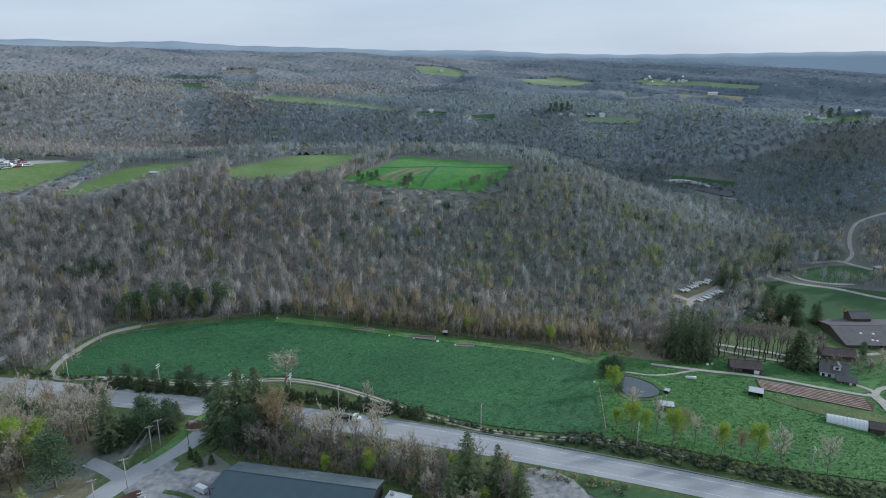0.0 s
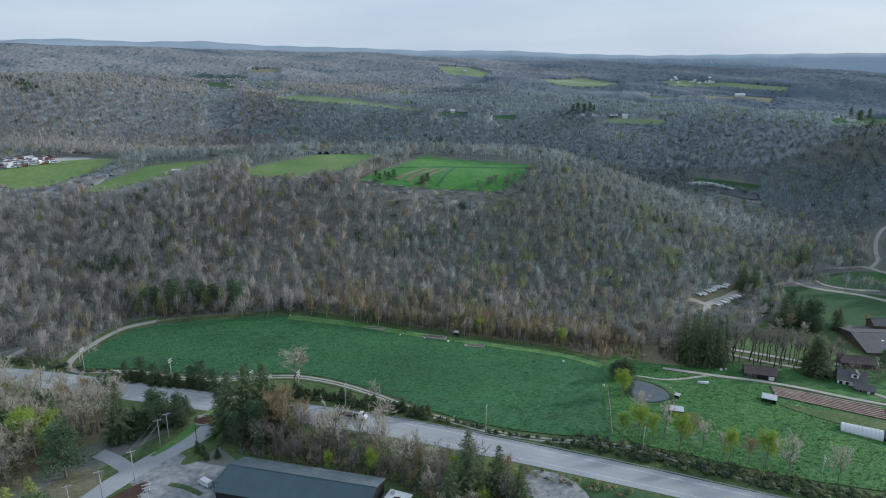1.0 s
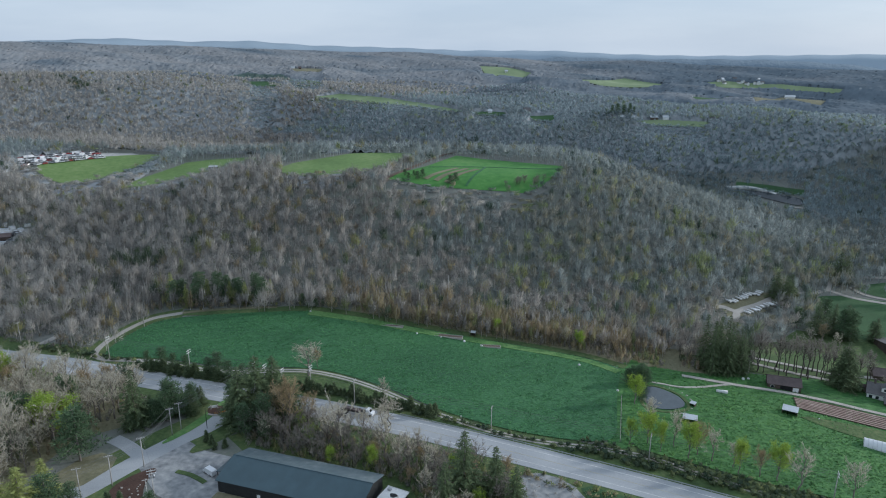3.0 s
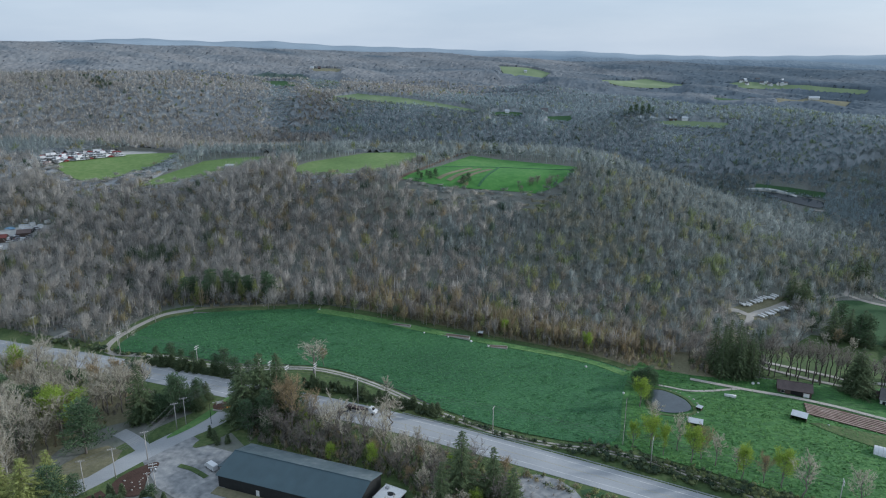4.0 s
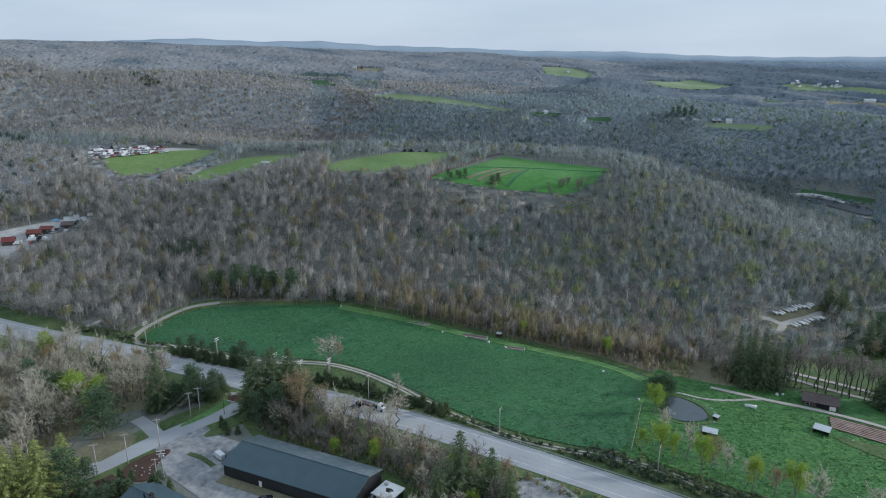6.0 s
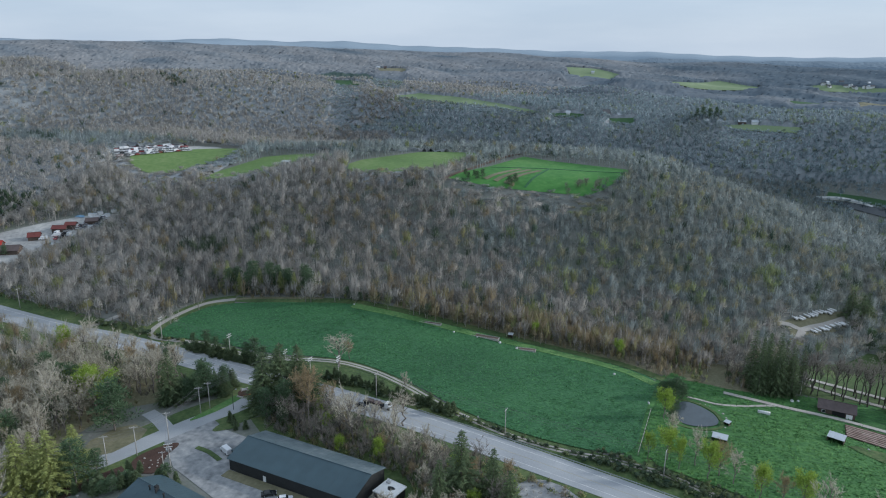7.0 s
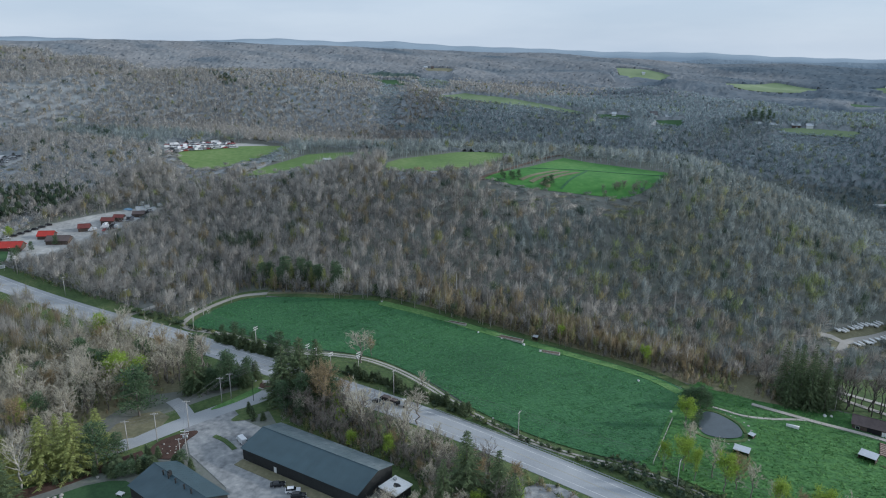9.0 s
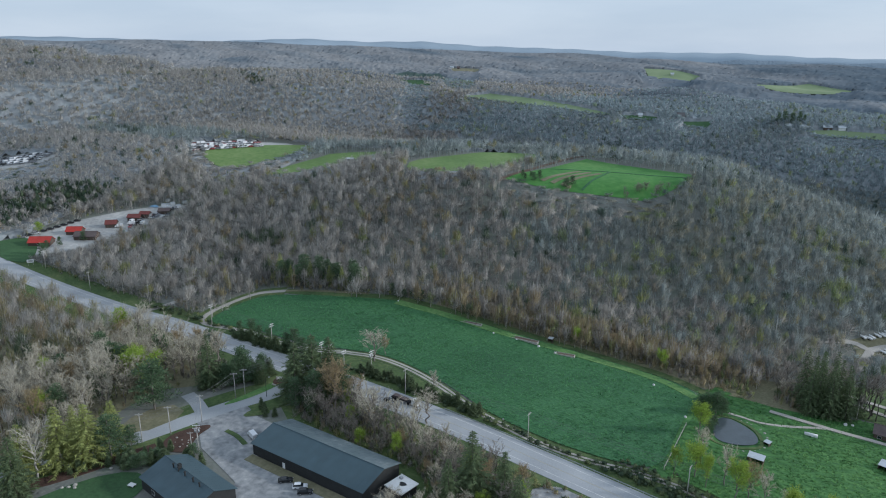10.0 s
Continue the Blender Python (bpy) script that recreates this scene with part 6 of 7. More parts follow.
# greenhouse tunnel with its shed
tunnel = thing("greenhouse", 152.0, 231.2, "white plastic-covered greenhouse tunnel", "greenhouse", -0.42)
n_hoop, seg = 11, 10
verts = [(-6.8 + 13.6 * i / 20, 2.6 * math.cos(math.pi * k / seg), 0.15 + 2.9 * math.sin(math.pi * k / seg)) for i in range(21) for k in range(seg + 1)]
part("cover", Shape().add(verts, [(i * (seg + 1) + k, i * (seg + 1) + k + 1, (i + 1) * (seg + 1) + k + 1, (i + 1) * (seg + 1) + k) for i in range(20) for k in range(seg)]).mesh("cover", M_FILM, True), tunnel, "white plastic film")
for i in range(n_hoop):
    px = -6.8 + 13.6 * i / (n_hoop - 1)
    ring_v = [(px + dx, (2.65 + dr) * math.cos(math.pi * k / seg), 0.15 + (2.95 + dr) * math.sin(math.pi * k / seg)) for k in range(seg + 1) for dx, dr in ((-0.04, -0.04), (0.04, -0.04), (0.04, 0.04), (-0.04, 0.04))]
    ring_f = [(4 * k + m, 4 * k + (m + 1) % 4, 4 * k + 4 + (m + 1) % 4, 4 * k + 4 + m) for k in range(seg) for m in range(4)]
    part("hoop", Shape().add(ring_v, ring_f).mesh("hoop", M_METAL), tunnel)
for px in (-6.8, 6.8):
    part("end_wall", Shape().add([(px, 2.6 * math.cos(math.pi * k / seg), 0.15 + 2.9 * math.sin(math.pi * k / seg)) for k in range(seg + 1)], [tuple(range(seg + 1))]).mesh("end_wall", M_FILM), tunnel)
gable("tunnel_shed", 161.0, 227.2, -0.42, 4.4, 5.4, 2.6, 1.2, M_WOODWALL, M_BROWNROOF, "dark wooden shed at the end of the greenhouse", "shed")

# rows of the market garden, each a long low bed
row_v0 = Vector((134.2, 267.8)), Vector((174.0, 256.4))
row_v1 = Vector((132.2, 258.8)), Vector((170.2, 245.2))
M_BEDFILM = material("pinkish_mulch", [(0.3, (0.2, 0.135, 0.11)), (0.5, (0.33, 0.245, 0.205)), (0.7, (0.45, 0.36, 0.31))], 0.25, 1.6, bump=0.1, bump_scale=2.0)
for i in range(7):
    f = i / 6
    a, b = row_v0[0].lerp(row_v1[0], f), row_v0[1].lerp(row_v1[1], f)
    row = ribbon("garden_ridge", [tuple(a.lerp(b, k / 5)) for k in range(6)], 0.85, M_BEDFILM, 0.74, depth=0.3, step=4.0)
    tagged(row, "long raised garden bed of pale pinkish soil", "garden bed", "market garden rows")


def car(kind, paint, label):
    """A car: body with cabin, windows, four wheels and lights."""
    b = thing("car", 0, 0, label, "car", z=-60)
    s = Shape()
    prof = [(-2.2, 0.35), (-2.25, 0.8), (-2.0, 0.98), (-1.35, 1.02), (1.0, 0.98), (1.95, 0.86), (2.2, 0.7), (2.2, 0.35)]
    if kind == "van":
        prof = [(-2.5, 0.4), (-2.55, 1.95), (-2.4, 2.15), (1.2, 2.15), (1.75, 1.3), (2.4, 1.05), (2.5, 0.4)]
    n = len(prof)
    s.add([(x, -0.88, z) for x, z in prof] + [(x, 0.88, z) for x, z in prof], [tuple(range(n - 1, -1, -1)), tuple(range(n, 2 * n))] + [(i, (i + 1) % n, (i + 1) % n + n, i + n) for i in range(n)])
    body = part("body", s.mesh("body", paint), b)
    if kind != "van":
        top = 1.62 if kind == "suv" else 1.42
        rear = -2.05 if kind == "suv" else -1.7
        part("cabin", Shape().add([(rear, -0.8, 1.0), (0.95, -0.8, 0.98), (0.25, -0.66, top), (rear + 0.45, -0.66, top), (rear, 0.8, 1.0), (0.95, 0.8, 0.98), (0.25, 0.66, top), (rear + 0.45, 0.66, top)],
             [(0, 1, 2, 3), (7, 6, 5, 4), (0, 4, 5, 1), (1, 5, 6, 2), (2, 6, 7, 3), (3, 7, 4, 0)]).mesh("cabin", M_GLASS), b, "dark glazed cabin")
        part("roof", Shape().box(rear + 0.42, 0.28, -0.68, 0.68, top - 0.03, top + 0.04).mesh("roof", paint), b)
    else:
        part("windscreen", Shape().slab([(1.22, -0.75, 2.1), (1.22, 0.75, 2.1), (1.78, 0.75, 1.33), (1.78, -0.75, 1.33)], -0.05).mesh("windscreen", M_GLASS), b)
    for wx_ in (-1.35, 1.4):
        for wy_ in (-0.84, 0.84):
            w = part("wheel", Shape().tube((wx_, wy_ - 0.1, 0.33), (wx_, wy_ + 0.1, 0.33), 0.33, 0.33, 10).mesh("wheel", M_TYRE), b)
            part("rim", Shape().tube((wx_, wy_ - 0.12, 0.33), (wx_, wy_ + 0.12, 0.33), 0.19, 0.19, 8).mesh("rim", M_METAL), w)
    for wy_ in (-0.62, 0.62):
        part("headlight", Shape().box(2.12, 2.27, wy_ - 0.16, wy_ + 0.16, 0.62, 0.76).mesh("headlight", M_WHITE), b)
    return b


CARS = [car("sedan", M_BLACKCAR, "black car parked on asphalt"), car("suv", M_WHITECAR, "white sport utility car parked outdoors"), car("sedan", M_GREYCAR, "silver car parked in the open"), car("suv", M_BLACKCAR, "black parked sport utility car"),
        car("sedan", M_REDCAR, "dark red car parked outdoors"), car("van", M_WHITECAR, "white panel van parked outdoors")]


def park(i, x, y, yaw, up=0.12, group=""):
    c = copy_thing(CARS[i], spot(x, y, yaw, 1.0, up))
    return tagged(c, group=group)


park(0, -48.2, 161.2, 0.55)
park(1, -42.4, 160.2, 0.5)
park(3, -39.6, 158.6, 0.5)
park(5, -72.6, 177.8, 2.6)
park(0, -41.0, 217.6, -0.2, 0.18)
for i in range(34):
    f = tree_rng.random()
    park(tree_rng.choice((0, 1, 2, 2, 3, 4, 5)), -298 + 16 * f + tree_rng.uniform(-5, 5), 344 + 36 * f + tree_rng.uniform(-6, 6), tree_rng.uniform(0, 6.2), 0.3, "scrapped cars in the yard")
for i in range(9):
    park(tree_rng.choice((0, 0, 3, 2, 1, 4)), -343 + i * 1.3, 304.5 + i * 4.2, 0.7 + tree_rng.uniform(-0.2, 0.2), 0.3, "cars along the yard")
# stored cars beside the hilltop meadow and beyond the western woods
for i in range(92):
    f, row = (i % 23) / 22, i // 23
    x, y = -342 + 36 * f - 5.0 * row + tree_rng.uniform(-0.6, 0.6), 468 + 40 * f + 5.2 * row + tree_rng.uniform(-0.8, 0.8)
    park(tree_rng.choice((0, 1, 1, 2, 2, 4, 5, 1)), x, y, tree_rng.uniform(0.5, 1.4), 0.4, "rows of stored cars")
for i in range(64):
    x, y = -492 + (i % 16) * 2.9 + tree_rng.uniform(-0.7, 0.7), 390 + (i // 16) * 6.0 + (i % 16) * 0.8
    park(tree_rng.choice((1, 1, 2, 2, 5, 0)), x, y, tree_rng.uniform(0.8, 1.8), 0.4, "rows of stored cars")
for c in CARS:
    for o in (*c.children_recursive, c):
        bpy.data.objects.remove(o)

# flatbed lorry on the highway
lorry = thing("lorry", -34.8, 219.6, "dark lorry with a long flat trailer on the highway", "lorry", -0.22, gz(-34.8, 219.6) + 0.18)
part("trailer", Shape().box(-6.5, 2.6, -1.2, 1.2, 1.0, 1.25).mesh("trailer", M_TYRE), lorry, "black flat trailer")
part("load", Shape().box(-5.8, -2.6, -0.9, 0.9, 1.25, 1.9).box(-2.2, 0.4, -1.0, 1.0, 1.25, 1.65).mesh("load", M_BROWNROOF), lorry, "low dark load")
cab = part("cab", Shape().add([(3.0, -1.1, 0.6), (5.6, -1.1, 0.6), (5.6, -1.1, 1.5), (4.7, -1.1, 1.7), (4.3, -1.1, 2.6), (3.0, -1.1, 2.6), (3.0, 1.1, 0.6), (5.6, 1.1, 0.6), (5.6, 1.1, 1.5), (4.7, 1.1, 1.7), (4.3, 1.1, 2.6), (3.0, 1.1, 2.6)],
    [(5, 4, 3, 2, 1, 0), (6, 7, 8, 9, 10, 11)] + [(i, (i + 1) % 6, (i + 1) % 6 + 6, i + 6) for i in range(6)]).mesh("cab", M_WHITECAR), lorry, "white cab")
part("windscreen", Shape().slab([(4.34, -0.9, 2.55), (4.34, 0.9, 2.55), (4.72, 0.9, 1.75), (4.72, -0.9, 1.75)], -0.04).mesh("windscreen", M_GLASS), cab)
for px in (-5.6, -4.4, 1.4, 4.6):
    for py in (-1.0, 1.0):
        part("wheel", Shape().tube((px, py - 0.16, 0.5), (px, py + 0.16, 0.5), 0.5, 0.5, 12).mesh("wheel", M_TYRE), lorry)


# ---- the western yard ----
gable("red_house", -325, 304, 0.45, 12.5, 8, 2.2, 2.6, M_WOODWALL, M_REDROOF, "low house with a bright red metal roof at the yard", "house", windows=((-1, 0, 1.4, 1.0, 2.2),))
gable("red_shed", -320, 325, 0.45, 9, 6.5, 2.2, 2.2, M_WOODWALL, M_REDROOF, "shed with a bright red metal roof in the yard", "shed")
gable("brown_shed", -308, 323, 0.45, 13, 8, 2.2, 2.2, M_WOODWALL, M_BROWNROOF, "brown-roofed workshop in the yard", "shed")
gable("maroon_cabin", -307, 342.5, 0.6, 6.5, 5, 2.4, 1.9, M_WOODWALL, M_DULLRED, "small cabin with a dull red roof in the yard", "cabin")
gable("maroon_shop", -300.5, 356.5, 0.35, 8, 5, 2.2, 1.4, M_WOODWALL, M_DULLRED, "workshop with a dull red roof in the yard", "shed")
gable("maroon_shop", -296, 361.5, 0.35, 6, 4.5, 3.0, 1.2, M_WOODWALL, M_DULLRED, "taller workshop with a dull red roof in the yard", "shed")
gable("junk_shed", -288, 371, 0.5, 7, 5, 2.2, 1.4, M_WOODWALL, M_BROWNROOF, "dark low shed among scrap in the yard", "shed")
tarp = thing("tarp_heap", -302, 376.5, "heap under a crumpled pale blue tarpaulin", "heap")
tv = [(7 * (i / 12 - 0.5), 3.6 * (j / 8 - 0.5), max(0.0, 1.1 * math.sin(math.pi * i / 12) * math.sin(math.pi * j / 8) + 0.25 * tree_rng.uniform(-1, 1))) for i in range(13) for j in range(9)]
part("tarpaulin", Shape().add(tv, [(i * 9 + j, (i + 1) * 9 + j, (i + 1) * 9 + j + 1, i * 9 + j + 1) for i in range(12) for j in range(8)]).mesh("tarpaulin", M_TARP), tarp)
for i in range(18):
    x, y = (-291 + tree_rng.uniform(-8, 7), 383 + tree_rng.uniform(-6, 8)) if i < 8 else (-287 + tree_rng.uniform(-6, 4), 350 + tree_rng.uniform(-14, 26))
    box = thing("scrap_container", x, y, "white box container among scrap", "container", tree_rng.uniform(0, 3), group="scrap containers")
    part("box", Shape().box(-1.6, 1.6, -1, 1, -0.2, 1.9).mesh("box", M_WHITE), box)
    part("lid", Shape().box(-1.65, 1.65, -1.05, 1.05, 1.9, 2.0).mesh("lid", M_TIN), box)


# ---- far farms ----
for x, y, yaw, L, W, e, r, wm, rm, lab in (
    (25, 715, 0.2, 8.5, 7.5, 4.6, 3.2, M_WHITE, M_GREYROOF, "far white two-storey farmhouse at a field edge"),
    (38, 719, 0.2, 5.8, 5.1, 2.2, 2.0, M_WHITE, M_TIN, "far pale farm shed among trees"),
    (-12, 712, 0.1, 5.0, 4.2, 2.0, 1.6, M_WHITE, M_TIN, "far pale shed on the ridge"),
    (106, 713, 0.1, 9.4, 6.0, 2.1, 1.6, M_WHITE, M_GREYROOF, "far white ranch house among trees"),
    (118, 710, 0.1, 8.6, 6.0, 2.1, 1.6, M_WHITE, M_TIN, "far pale ranch house among trees"),
    (131, 708, 0.1, 10.8, 6.8, 2.2, 1.8, M_WHITE, M_TIN, "far pale long house among trees"),
    (149, 707, 0.1, 9.4, 6.0, 2.1, 1.6, M_WOODWALL, M_TIN, "far low house with a pale roof"),
    (160, 706, 0.1, 7.2, 6.0, 2.1, 1.6, M_WHITE, M_TIN, "far white ranch house among trees"),
    (205, 698, 0.1, 10.1, 6.8, 2.1, 1.8, M_WHITE, M_GREYROOF, "far white house at the field end"),
    (340, 892, 0.1, 16.0, 5.5, 2.4, 1.6, M_WHITE, M_TIN, "far long white poultry barn"),
    (262, 858, 0.1, 6.0, 5.0, 2.0, 1.6, M_WHITE, M_GREYROOF, "far white farmhouse beside a barn"),
    (-256, 836, 0.1, 5.0, 4.0, 1.6, 1.2, M_WHITE, M_TIN, "far white farm buildings"),
    (-246, 832, 0.3, 3.6, 3.0, 1.6, 1.2, M_WOODWALL, M_BROWNROOF, "far dark barn in a clearing"),
    (367, 679, 0.3, 10.0, 7.0, 2.6, 2.2, M_WHITE, M_GREYROOF, "far house among dark trees"),
    (380, 700, 0.9, 9.0, 6.0, 2.6, 2.2, M_WHITE, M_TIN, "far house among dark trees"),
    (405, 735, 0.2, 9.0, 6.0, 2.6, 2.0, M_WHITE, M_GREYROOF, "far house among dark trees"),
    (436, 740, 0.2, 9.0, 6.0, 2.6, 2.0, M_WHITE, M_TIN, "far house among dark trees"),
    (-2, 938, 0.1, 4.5, 3.2, 1.6, 1.2, M_WHITE, M_TIN, "far white barn on a green hill"),
):
    gable("far_house", x, y, yaw, L * 0.72, W * 0.72, e * 0.85, r * 0.85, wm, rm, lab, "house", foot=2.5, z=gz(x, y) + 0.6)
for i in range(16):
    x, y = 292 + tree_rng.uniform(-24, 30), 945 + tree_rng.uniform(-9, 7)
    gable("far_house", x, y, tree_rng.uniform(0, 3), 4.0, 3.0, 1.7, 1.1, M_WHITE, tree_rng.choice((M_TIN, M_GREYROOF)), "tiny far house of a hamlet", "house", foot=2.5, z=gz(x, y) + 0.6, group="far hamlet")


# ---- poles and cables ----
def utility_pole(height, arms=1, transformer=False):
    b = thing("utility_pole", 0, 0, "weathered wooden utility pole with crossarm", "utility pole", z=-60)
    part("pole", Shape().tube((0, 0, -0.8), (0, 0, height), 0.17, 0.11, 8).mesh("pole", M_WOODPOLE, True), b)
    for k in range(arms):
        z = height - 0.35 - 0.95 * k
        arm = part("crossarm", Shape().box(-1.25, 1.25, -0.2, -0.08, z - 0.07, z + 0.07).mesh("crossarm", M_WHITE if arms > 1 else M_WOODPOLE), b)
        part("brace", Shape().tube((-0.6, -0.14, z - 0.05), (0, -0.14, z - 0.65), 0.025, 0.025, 4).tube((0.6, -0.14, z - 0.05), (0, -0.14, z - 0.65), 0.025, 0.025, 4).mesh("brace", M_METAL), b)
        for px in (-1.1, -0.45, 0.45, 1.1):
            part("insulator", Shape().tube((px, -0.14, z + 0.07), (px, -0.14, z + 0.28), 0.06, 0.04, 6).mesh("insulator", M_WHITE), arm)
    if transformer:
        for px in (-0.55, 0.55):
            part("transformer", Shape().tube((px, 0.1, height - 2.9), (px, 0.1, height - 1.9), 0.28, 0.28, 10).mesh("transformer", M_METAL, True), b, "grey drum transformer")
    return b


POLE_A, POLE_B, POLE_C = utility_pole(10.6), utility_pole(10.8, 2), utility_pole(10.2, 2, True)
HIGHWAY_POLES = [(-293, 279.5), (-245, 267.3), (-200, 263.5), (-150, 251.0), (-109.5, 241.5), (-79.5, 233.5), (-38, 225.5), (13.2, 213.7), (65.2, 204.2), (118, 192.2)]
SIDE_POLES = [(-93.7, 201.5), (-94.9, 197.5), (-95.0, 179.2), (-99.4, 168.8), (-104.8, 161.6)]
for k, (x, y) in enumerate(HIGHWAY_POLES):
    copy_thing(POLE_A if k in (1, 2, 6, 7, 8) else POLE_B, spot(x, y, 1.35))
for x, y in SIDE_POLES:
    copy_thing(POLE_A, spot(x, y, 0.55))
copy_thing(POLE_C, spot(-83.2, 163.8, 0.5))
copy_thing(POLE_A, spot(-83.9, 161.6, 0.5, 0.8))
copy_thing(POLE_B, spot(-74.8, 232.6, 1.3))
copy_thing(POLE_B, spot(-67.0, 230.0, 1.3))
copy_thing(POLE_C, spot(-57.5, 235.2, 1.3))
for c in (POLE_A, POLE_B, POLE_C):
    for o in (*c.children_recursive, c):
        bpy.data.objects.remove(o)


def cable_run(pts, height, offsets, sag, label):
    """Cables hung from pole to pole, each one unbroken thin tube."""
    for o, dz in offsets:
        line = []
        for (x1, y1), (x2, y2) in zip(pts, pts[1:]):
            d = Vector((x2 - x1, y2 - y1, 0)).normalized()
            side = Vector((-d.y, d.x, 0))
            a = Vector((x1, y1, gz(x1, y1) + height + dz)) + side * o
            b = Vector((x2, y2, gz(x2, y2) + height + dz)) + side * o
            line += [a.lerp(b, t / 8) - Vector((0, 0, sag * 4 * (t / 8) * (1 - t / 8))) for t in range(1 if line else 0, 9)]
        verts, faces = [], []
        for k, p in enumerate(line):
            d = line[min(k + 1, len(line) - 1)] - line[max(k - 1, 0)]
            side = Vector((-d.y, d.x, 0)).normalized() * 0.028
            verts += [p + side, p - side * 0.5 + Vector((0, 0, 0.025)), p - side * 0.5 - Vector((0, 0, 0.025))]
            if k:
                faces += [(3 * k - 3 + m, 3 * k - 3 + (m + 1) % 3, 3 * k + (m + 1) % 3, 3 * k + m) for m in range(3)]
        tagged(new("power_cable", mesh_of("power_cable", verts, faces, M_WIRE)), label, "cable", "overhead cables")


cable_run(HIGHWAY_POLES, 10.5, ((-1.1, 0), (0.0, 0.2), (1.1, 0), (0, -1.6)), 0.7, "sagging overhead power cable along the highway")
cable_run([(-79.5, 233.5)] + SIDE_POLES + [(-122, 136)], 10.2, ((-1.0, 0), (1.0, 0), (0, -1.4), (0.1, -1.9)), 0.4, "overhead power cable along the side road")
cable_run([(-95.0, 179.2), (-83.2, 163.8)], 9.9, ((-0.5, 0), (0.5, 0)), 0.3, "overhead cable to the transformer pole")

# thin line over the wooded hillside
HILL_LINE = [(-44, 319), (-14, 331), (60, 348), (97, 349)]
for x, y in HILL_LINE:
    p_ = thing("line_pole", x, y, "slender grey pole among the hillside trees", "utility pole", group="hillside poles")
    part("pole", Shape().tube((0, 0, -0.8), (0, 0, 15.2), 0.16, 0.1, 6).mesh("pole", M_WOODPOLE, True), p_)
cable_run(HILL_LINE, 15.0, ((0, 0), (0.25, -0.4)), 0.5, "pale overhead cable across the wooded hillside")

lamp = thing("street_lamp", -85.0, 203.0, "slim dark street lamp at the junction", "street lamp", 0.6)
part("post", Shape().tube((0, 0, -0.4), (0, 0, 8.0), 0.11, 0.07, 8).mesh("post", M_DARKWALL, True), lamp)
part("arm", Shape().tube((0, 0, 7.9), (1.2, 0, 8.1), 0.05, 0.04, 6).mesh("arm", M_DARKWALL), lamp)
part("lamp_head", Shape().box(1.0, 1.7, -0.16, 0.16, 8.0, 8.15).mesh("lamp_head", M_METAL), lamp)

# guard rail along the north shoulder
rail = thing("guard_rail", 0, 0, "long galvanised guard rail on the highway shoulder", "guard rail", z=0)
rail_line = curve_through([(-20, 220.8), (21, 209.6), (57, 198.6), (94, 186.6), (130, 174.6)], 4.0)
rs = Shape()
for p, q in zip(rail_line, rail_line[1:]):
    zp, zq = gz(p.x, p.y) + 0.1, gz(q.x, q.y) + 0.1
    rs.add([(p.x, p.y, zp + 0.45), (q.x, q.y, zq + 0.45), (q.x, q.y, zq + 0.75), (p.x, p.y, zp + 0.75), (p.x, p.y + 0.06, zp + 0.45), (q.x, q.y + 0.06, zq + 0.45), (q.x, q.y + 0.06, zq + 0.75), (p.x, p.y + 0.06, zp + 0.75)],
           [(0, 1, 2, 3), (7, 6, 5, 4), (3, 2, 6, 7), (0, 4, 5, 1)])
part("beam", rs.mesh("beam", M_STEELRAIL), rail)
for p in rail_line:
    part("post", Shape().box(p.x - 0.08, p.x + 0.08, p.y + 0.07, p.y + 0.22, gz(p.x, p.y) - 0.3, gz(p.x, p.y) + 0.8).mesh("post", M_STEELRAIL), rail)

# reflective markers and signs
for x, y in ((2, 222), (-268, 265), (-190, 262), (-140, 233), (-90, 238)):
    mk = thing("roadside_marker", x, y, "small white roadside marker post", "marker", group="roadside markers")
    part("post", Shape().box(-0.06, 0.06, -0.06, 0.06, -0.3, 1.1).mesh("post", M_WOODPOLE), mk)
    part("plate", Shape().box(-0.3, 0.3, -0.1, -0.06, 0.8, 1.4).mesh("plate", M_WHITE), mk)
board = thing("notice_board", -304, 279, "white rectangular roadside notice board on two posts", "sign", 0.9)
part("panel", Shape().box(-1.8, 1.8, -0.06, 0.06, 1.6, 3.6).mesh("panel", M_WHITE), board)
for px in (-1.3, 1.3):
    part("post", Shape().box(px - 0.08, px + 0.08, 0.06, 0.2, -0.4, 3.4).mesh("post", M_WOODPOLE), board)
for k in range(2):
    part("lettering_bar", Shape().box(-1.2, 1.2, -0.075, -0.06, 2.1 + 0.65 * k, 2.35 + 0.65 * k).mesh("lettering_bar", M_DARKWALL), board, "dark unreadable lettering bar")

# flower bed, stone edging and monument at the junction
bed = patch("flower_bed", rounded([(-91, 217), (-86, 219), (-82.5, 215.5), (-85, 211.5), (-89, 212)], 2), M_MULCH, 0.24, 3.0)
surface(bed, "dark mulched flower bed at the junction", "flower bed")
mon = thing("junction_sign", -88.2, 216.2, "small white sign on stone posts in the flower bed", "sign", 0.5)
part("panel", Shape().box(-1.0, 1.0, -0.08, 0.08, 0.6, 1.5).mesh("panel", M_WHITE), mon)
for px in (-1.15, 1.15):
    part("pillar", Shape().box(px - 0.2, px + 0.2, -0.2, 0.2, -0.2, 1.7).mesh("pillar", M_STONE), mon)
edge = thing("stone_edging", 0, 0, "curved pale stone edging of the flower bed", "edging", z=0)
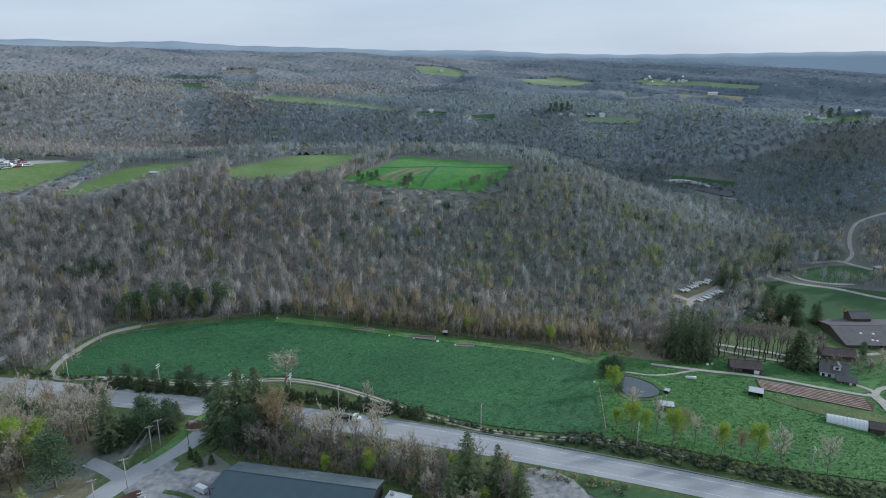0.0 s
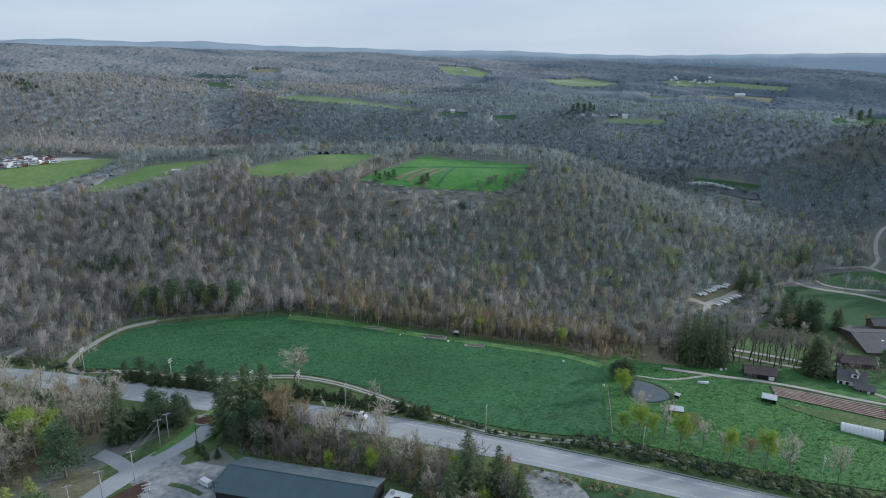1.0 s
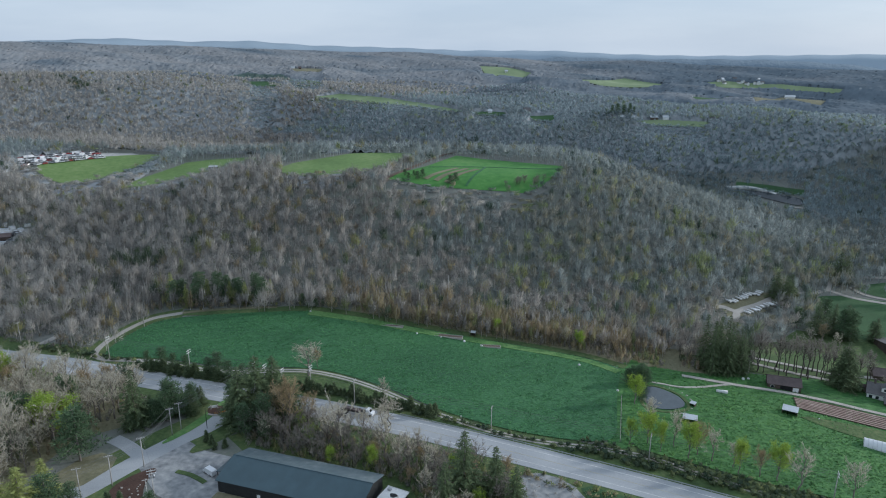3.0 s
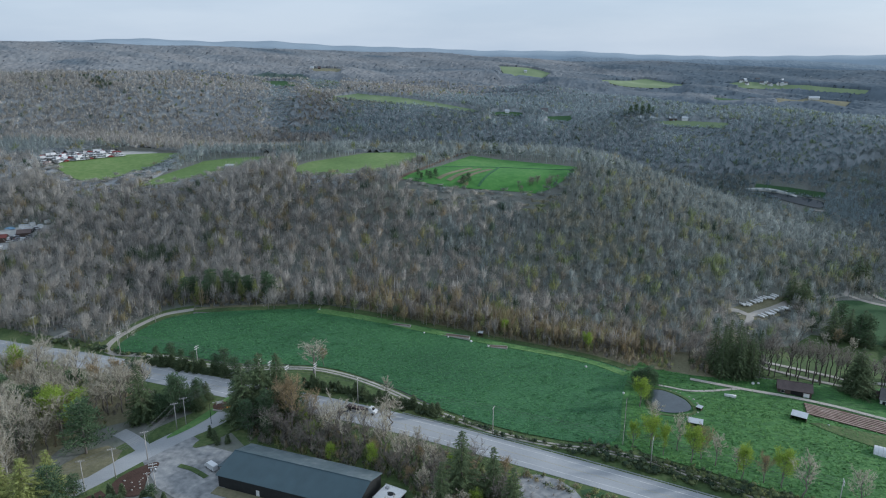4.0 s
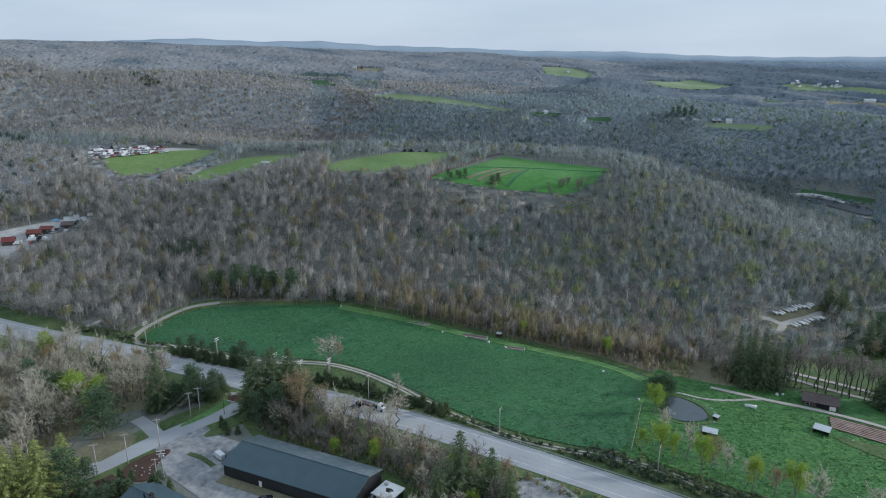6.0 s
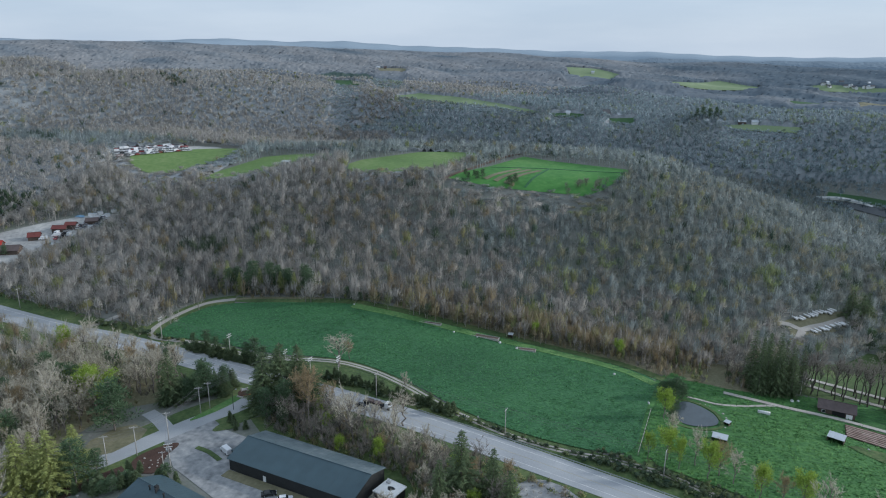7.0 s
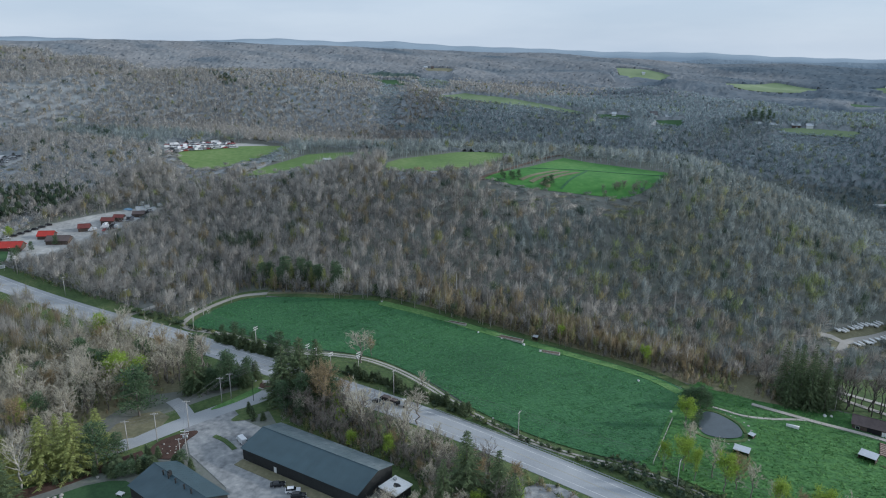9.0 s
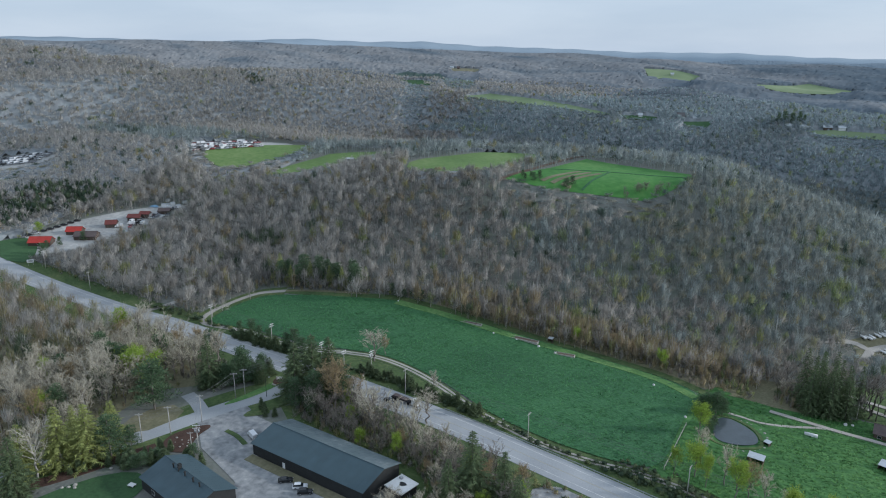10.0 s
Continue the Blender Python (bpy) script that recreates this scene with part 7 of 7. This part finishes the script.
for i in range(14):
    a = -1.9 + i * 0.2
    x, y = -86.8 + 4.6 * math.cos(a), 215.4 + 3.9 * math.sin(a)
    part("stone", Shape().box(x - 0.45, x + 0.45, y - 0.25, y + 0.25, gz(x, y) - 0.1, gz(x, y) + 0.6).mesh("stone", M_STONE), edge)
for i in range(22):
    a, rr = tree_rng.uniform(-1.5, 0.9), tree_rng.uniform(2.2, 4.0)
    x, y = -86.8 + rr * math.cos(a), 215.4 + 0.85 * rr * math.sin(a)
    fl = thing("flower_clump", x, y, "clump of yellow flowers in the bed", "flowers", group="yellow flowers")
    fv = []
    for _ in range(14):
        p = Vector((tree_rng.gauss(0, 0.3), tree_rng.gauss(0, 0.3), 0.2 + abs(tree_rng.gauss(0, 0.25))))
        d = Vector((tree_rng.gauss(0, 1), tree_rng.gauss(0, 1), 1)).normalized() * 0.2
        w = d.cross(Vector((1, 0.3, 0.2))).normalized() * 0.12
        fv.extend((p - w, p + w, p + d))
    part("blossoms", soft_mesh("blossoms", fv, M_FLOWER), fl)
boulder = Shape()
bm = bmesh.new()
bmesh.ops.create_icosphere(bm, subdivisions=1, radius=0.5)
for v in bm.verts:
    v.co *= 1 + 0.3 * noise.noise(v.co * 2.3)
    v.co.z *= 0.7
boulder_me = bpy.data.meshes.new("boulder")
bm.to_mesh(boulder_me)
bm.free()
boulder_me.materials.append(M_STONE)
for i in range(16):
    x, y = -91 + tree_rng.uniform(-5, 4), 166 + tree_rng.uniform(-5, 6)
    st = new("boulder", boulder_me)
    st.matrix_basis = spot(x, y, tree_rng.uniform(0, 6), tree_rng.uniform(0.35, 0.8), 0.2)
    tagged(st, "pale rough boulder on the mulch bed", "boulder", "mulch bed boulders")
for x, y, s_ in ((-106, 134, 1.3), (-105, 135.3, 1.6), (-104, 134.4, 1.2), (-102, 146, 1.2), (-107.5, 133, 1.0)):
    st = new("boulder", boulder_me)
    st.matrix_basis = spot(x, y, s_ * 7, s_, 0.25)
    tagged(st, "pale rough boulder beside the garden lawn", "boulder", "garden boulders")

for i in range(26):
    a = math.tau * i / 26 + tree_rng.uniform(-0.1, 0.1)
    x, y = 79.8 + 10.2 * math.cos(a), 252.4 + 11.2 * math.sin(a)
    st = new("boulder", boulder_me)
    st.matrix_basis = spot(x, y, i * 2.0, tree_rng.uniform(0.5, 1.3), 0.15)
    tagged(st, "pale stone on the pond's bank", "boulder", "pond stones")

# ---- raised beds and clutter at the top of the crop field ----
def raised_bed(x, y, yaw, L, W, label):
    b = thing("raised_bed", x, y, label, "garden bed", yaw)
    for sy in (-1, 1):
        part("side_board", Shape().box(-L / 2, L / 2, sy * W / 2 - 0.08, sy * W / 2 + 0.08, -0.3, 0.75).mesh("side_board", M_FENCE), b)
    for sx in (-1, 1):
        part("end_board", Shape().box(sx * L / 2 - 0.08, sx * L / 2 + 0.08, -W / 2 - 0.08, W / 2 + 0.08, -0.3, 0.75).mesh("end_board", M_FENCE), b)
    part("soil", Shape().box(-L / 2 + 0.08, L / 2 - 0.08, -W / 2 + 0.08, W / 2 - 0.08, -0.2, 0.6).mesh("soil", M_SOIL), b)
    return b


raised_bed(-12.5, 294.3, -0.13, 18, 2.6, "long timber-edged raised bed at the field edge")
raised_bed(9.5, 288.8, 0.0, 9, 2.2, "bare soil raised bed at the field edge")
raised_bed(-38, 298.2, -0.08, 12, 1.6, "narrow timber bed at the field edge")
for x, y, s_ in ((-24.8, 293.6, 1.3), (-13.4, 292.6, 1.2), (-2.6, 290.9, 1.8), (5.6, 288.4, 1.3), (-78.5, 304.5, 1.4), (48.5, 279, 1.6), (62, 256.5, 1.4), (118.5, 282.5, 2.0), (121, 283.6, 1.6), (137, 250.5, 1.2)):
    tank = thing("water_tank", x, y, "small white plastic tank in the grass", "tank", 0.4, scale=s_ * 0.65, group="white tanks")
    part("body", Shape().tube((0, 0, 0), (0, 0, 0.7), 0.5, 0.5, 12).tube((0, 0, 0.7), (0, 0, 0.9), 0.5, 0.18, 12).mesh("body", M_WHITE, True), tank)
    part("cap", Shape().tube((0, 0, 0.9), (0, 0, 0.98), 0.18, 0.18, 8).mesh("cap", M_TIN), tank)
trough = thing("covered_trough", 105, 265.5, "long white covered trough in the pasture", "trough", -0.15)
part("trough_body", Shape().box(-2.2, 2.2, -0.55, 0.55, 0.1, 0.9).mesh("trough_body", M_WHITE), trough)
part("trough_lid", Shape().tube((-2.2, 0, 0.9), (2.2, 0, 0.9), 0.5, 0.5, 10).mesh("trough_lid", M_WHITE, True), trough)
fence = thing("pasture_fence", 0, 0, "weathered wooden fence between crop and pasture", "fence", z=0)
fence_line = curve_through([(57.6, 216), (60, 232), (62.6, 250)], 3.0)
for p in fence_line:
    part("post", Shape().box(p.x - 0.09, p.x + 0.09, p.y - 0.09, p.y + 0.09, gz(p.x, p.y) - 0.3, gz(p.x, p.y) + 1.5).mesh("post", M_FENCE), fence)
for p, q in zip(fence_line, fence_line[1:]):
    for hz in (0.75, 1.25):
        part("rail", Shape().tube((p.x, p.y, gz(p.x, p.y) + hz), (q.x, q.y, gz(q.x, q.y) + hz), 0.06, 0.06, 4).mesh("rail", M_FENCE), fence)
for i in range(24):
    f, bank = (i % 12) / 11, 1 if i < 12 else -1
    x, y = 143 + 22 * f - 3.6 * bank + tree_rng.uniform(-0.8, 0.8), 374 + 18.5 * f + 4.4 * bank + tree_rng.uniform(-0.8, 0.8)
    tr = thing("trailer", x, y, "white covered boat trailer parked on gravel", "trailer", 2.2 + tree_rng.uniform(-0.15, 0.15), gz(x, y) + 0.3, "parked trailers")
    part("hull", Shape().add([(-1.9, -0.55, 0.5), (1.4, -0.55, 0.5), (2.2, 0, 0.6), (1.4, 0.55, 0.5), (-1.9, 0.55, 0.5), (-1.9, -0.7, 1.15), (1.4, -0.7, 1.15), (2.5, 0, 1.3), (1.4, 0.7, 1.15), (-1.9, 0.7, 1.15), (0.2, 0, 1.5)],
         [(4, 3, 2, 1, 0)] + [(k, (k + 1) % 5, (k + 1) % 5 + 5, k + 5) for k in range(5)] + [(k + 5, (k + 1) % 5 + 5, 10) for k in range(5)]).mesh("hull", M_WHITE), tr, "white tarpaulin-covered hull")
    for py in (-0.62, 0.62):
        part("wheel", Shape().tube((-0.6, py - 0.08, 0.3), (-0.6, py + 0.08, 0.3), 0.3, 0.3, 8).mesh("wheel", M_TYRE), tr)
bridge = thing("bridge_house", 279, 420, "low pale-roofed pump house by the valley bridge", "building", 0.4)
part("wall", Shape().box(-3, 3, -2, 2, -1, 2.4).mesh("wall", M_WOODWALL), bridge)
part("roof", Shape().box(-3.4, 3.4, -2.4, 2.4, 2.4, 2.6).mesh("roof", M_TIN), bridge)
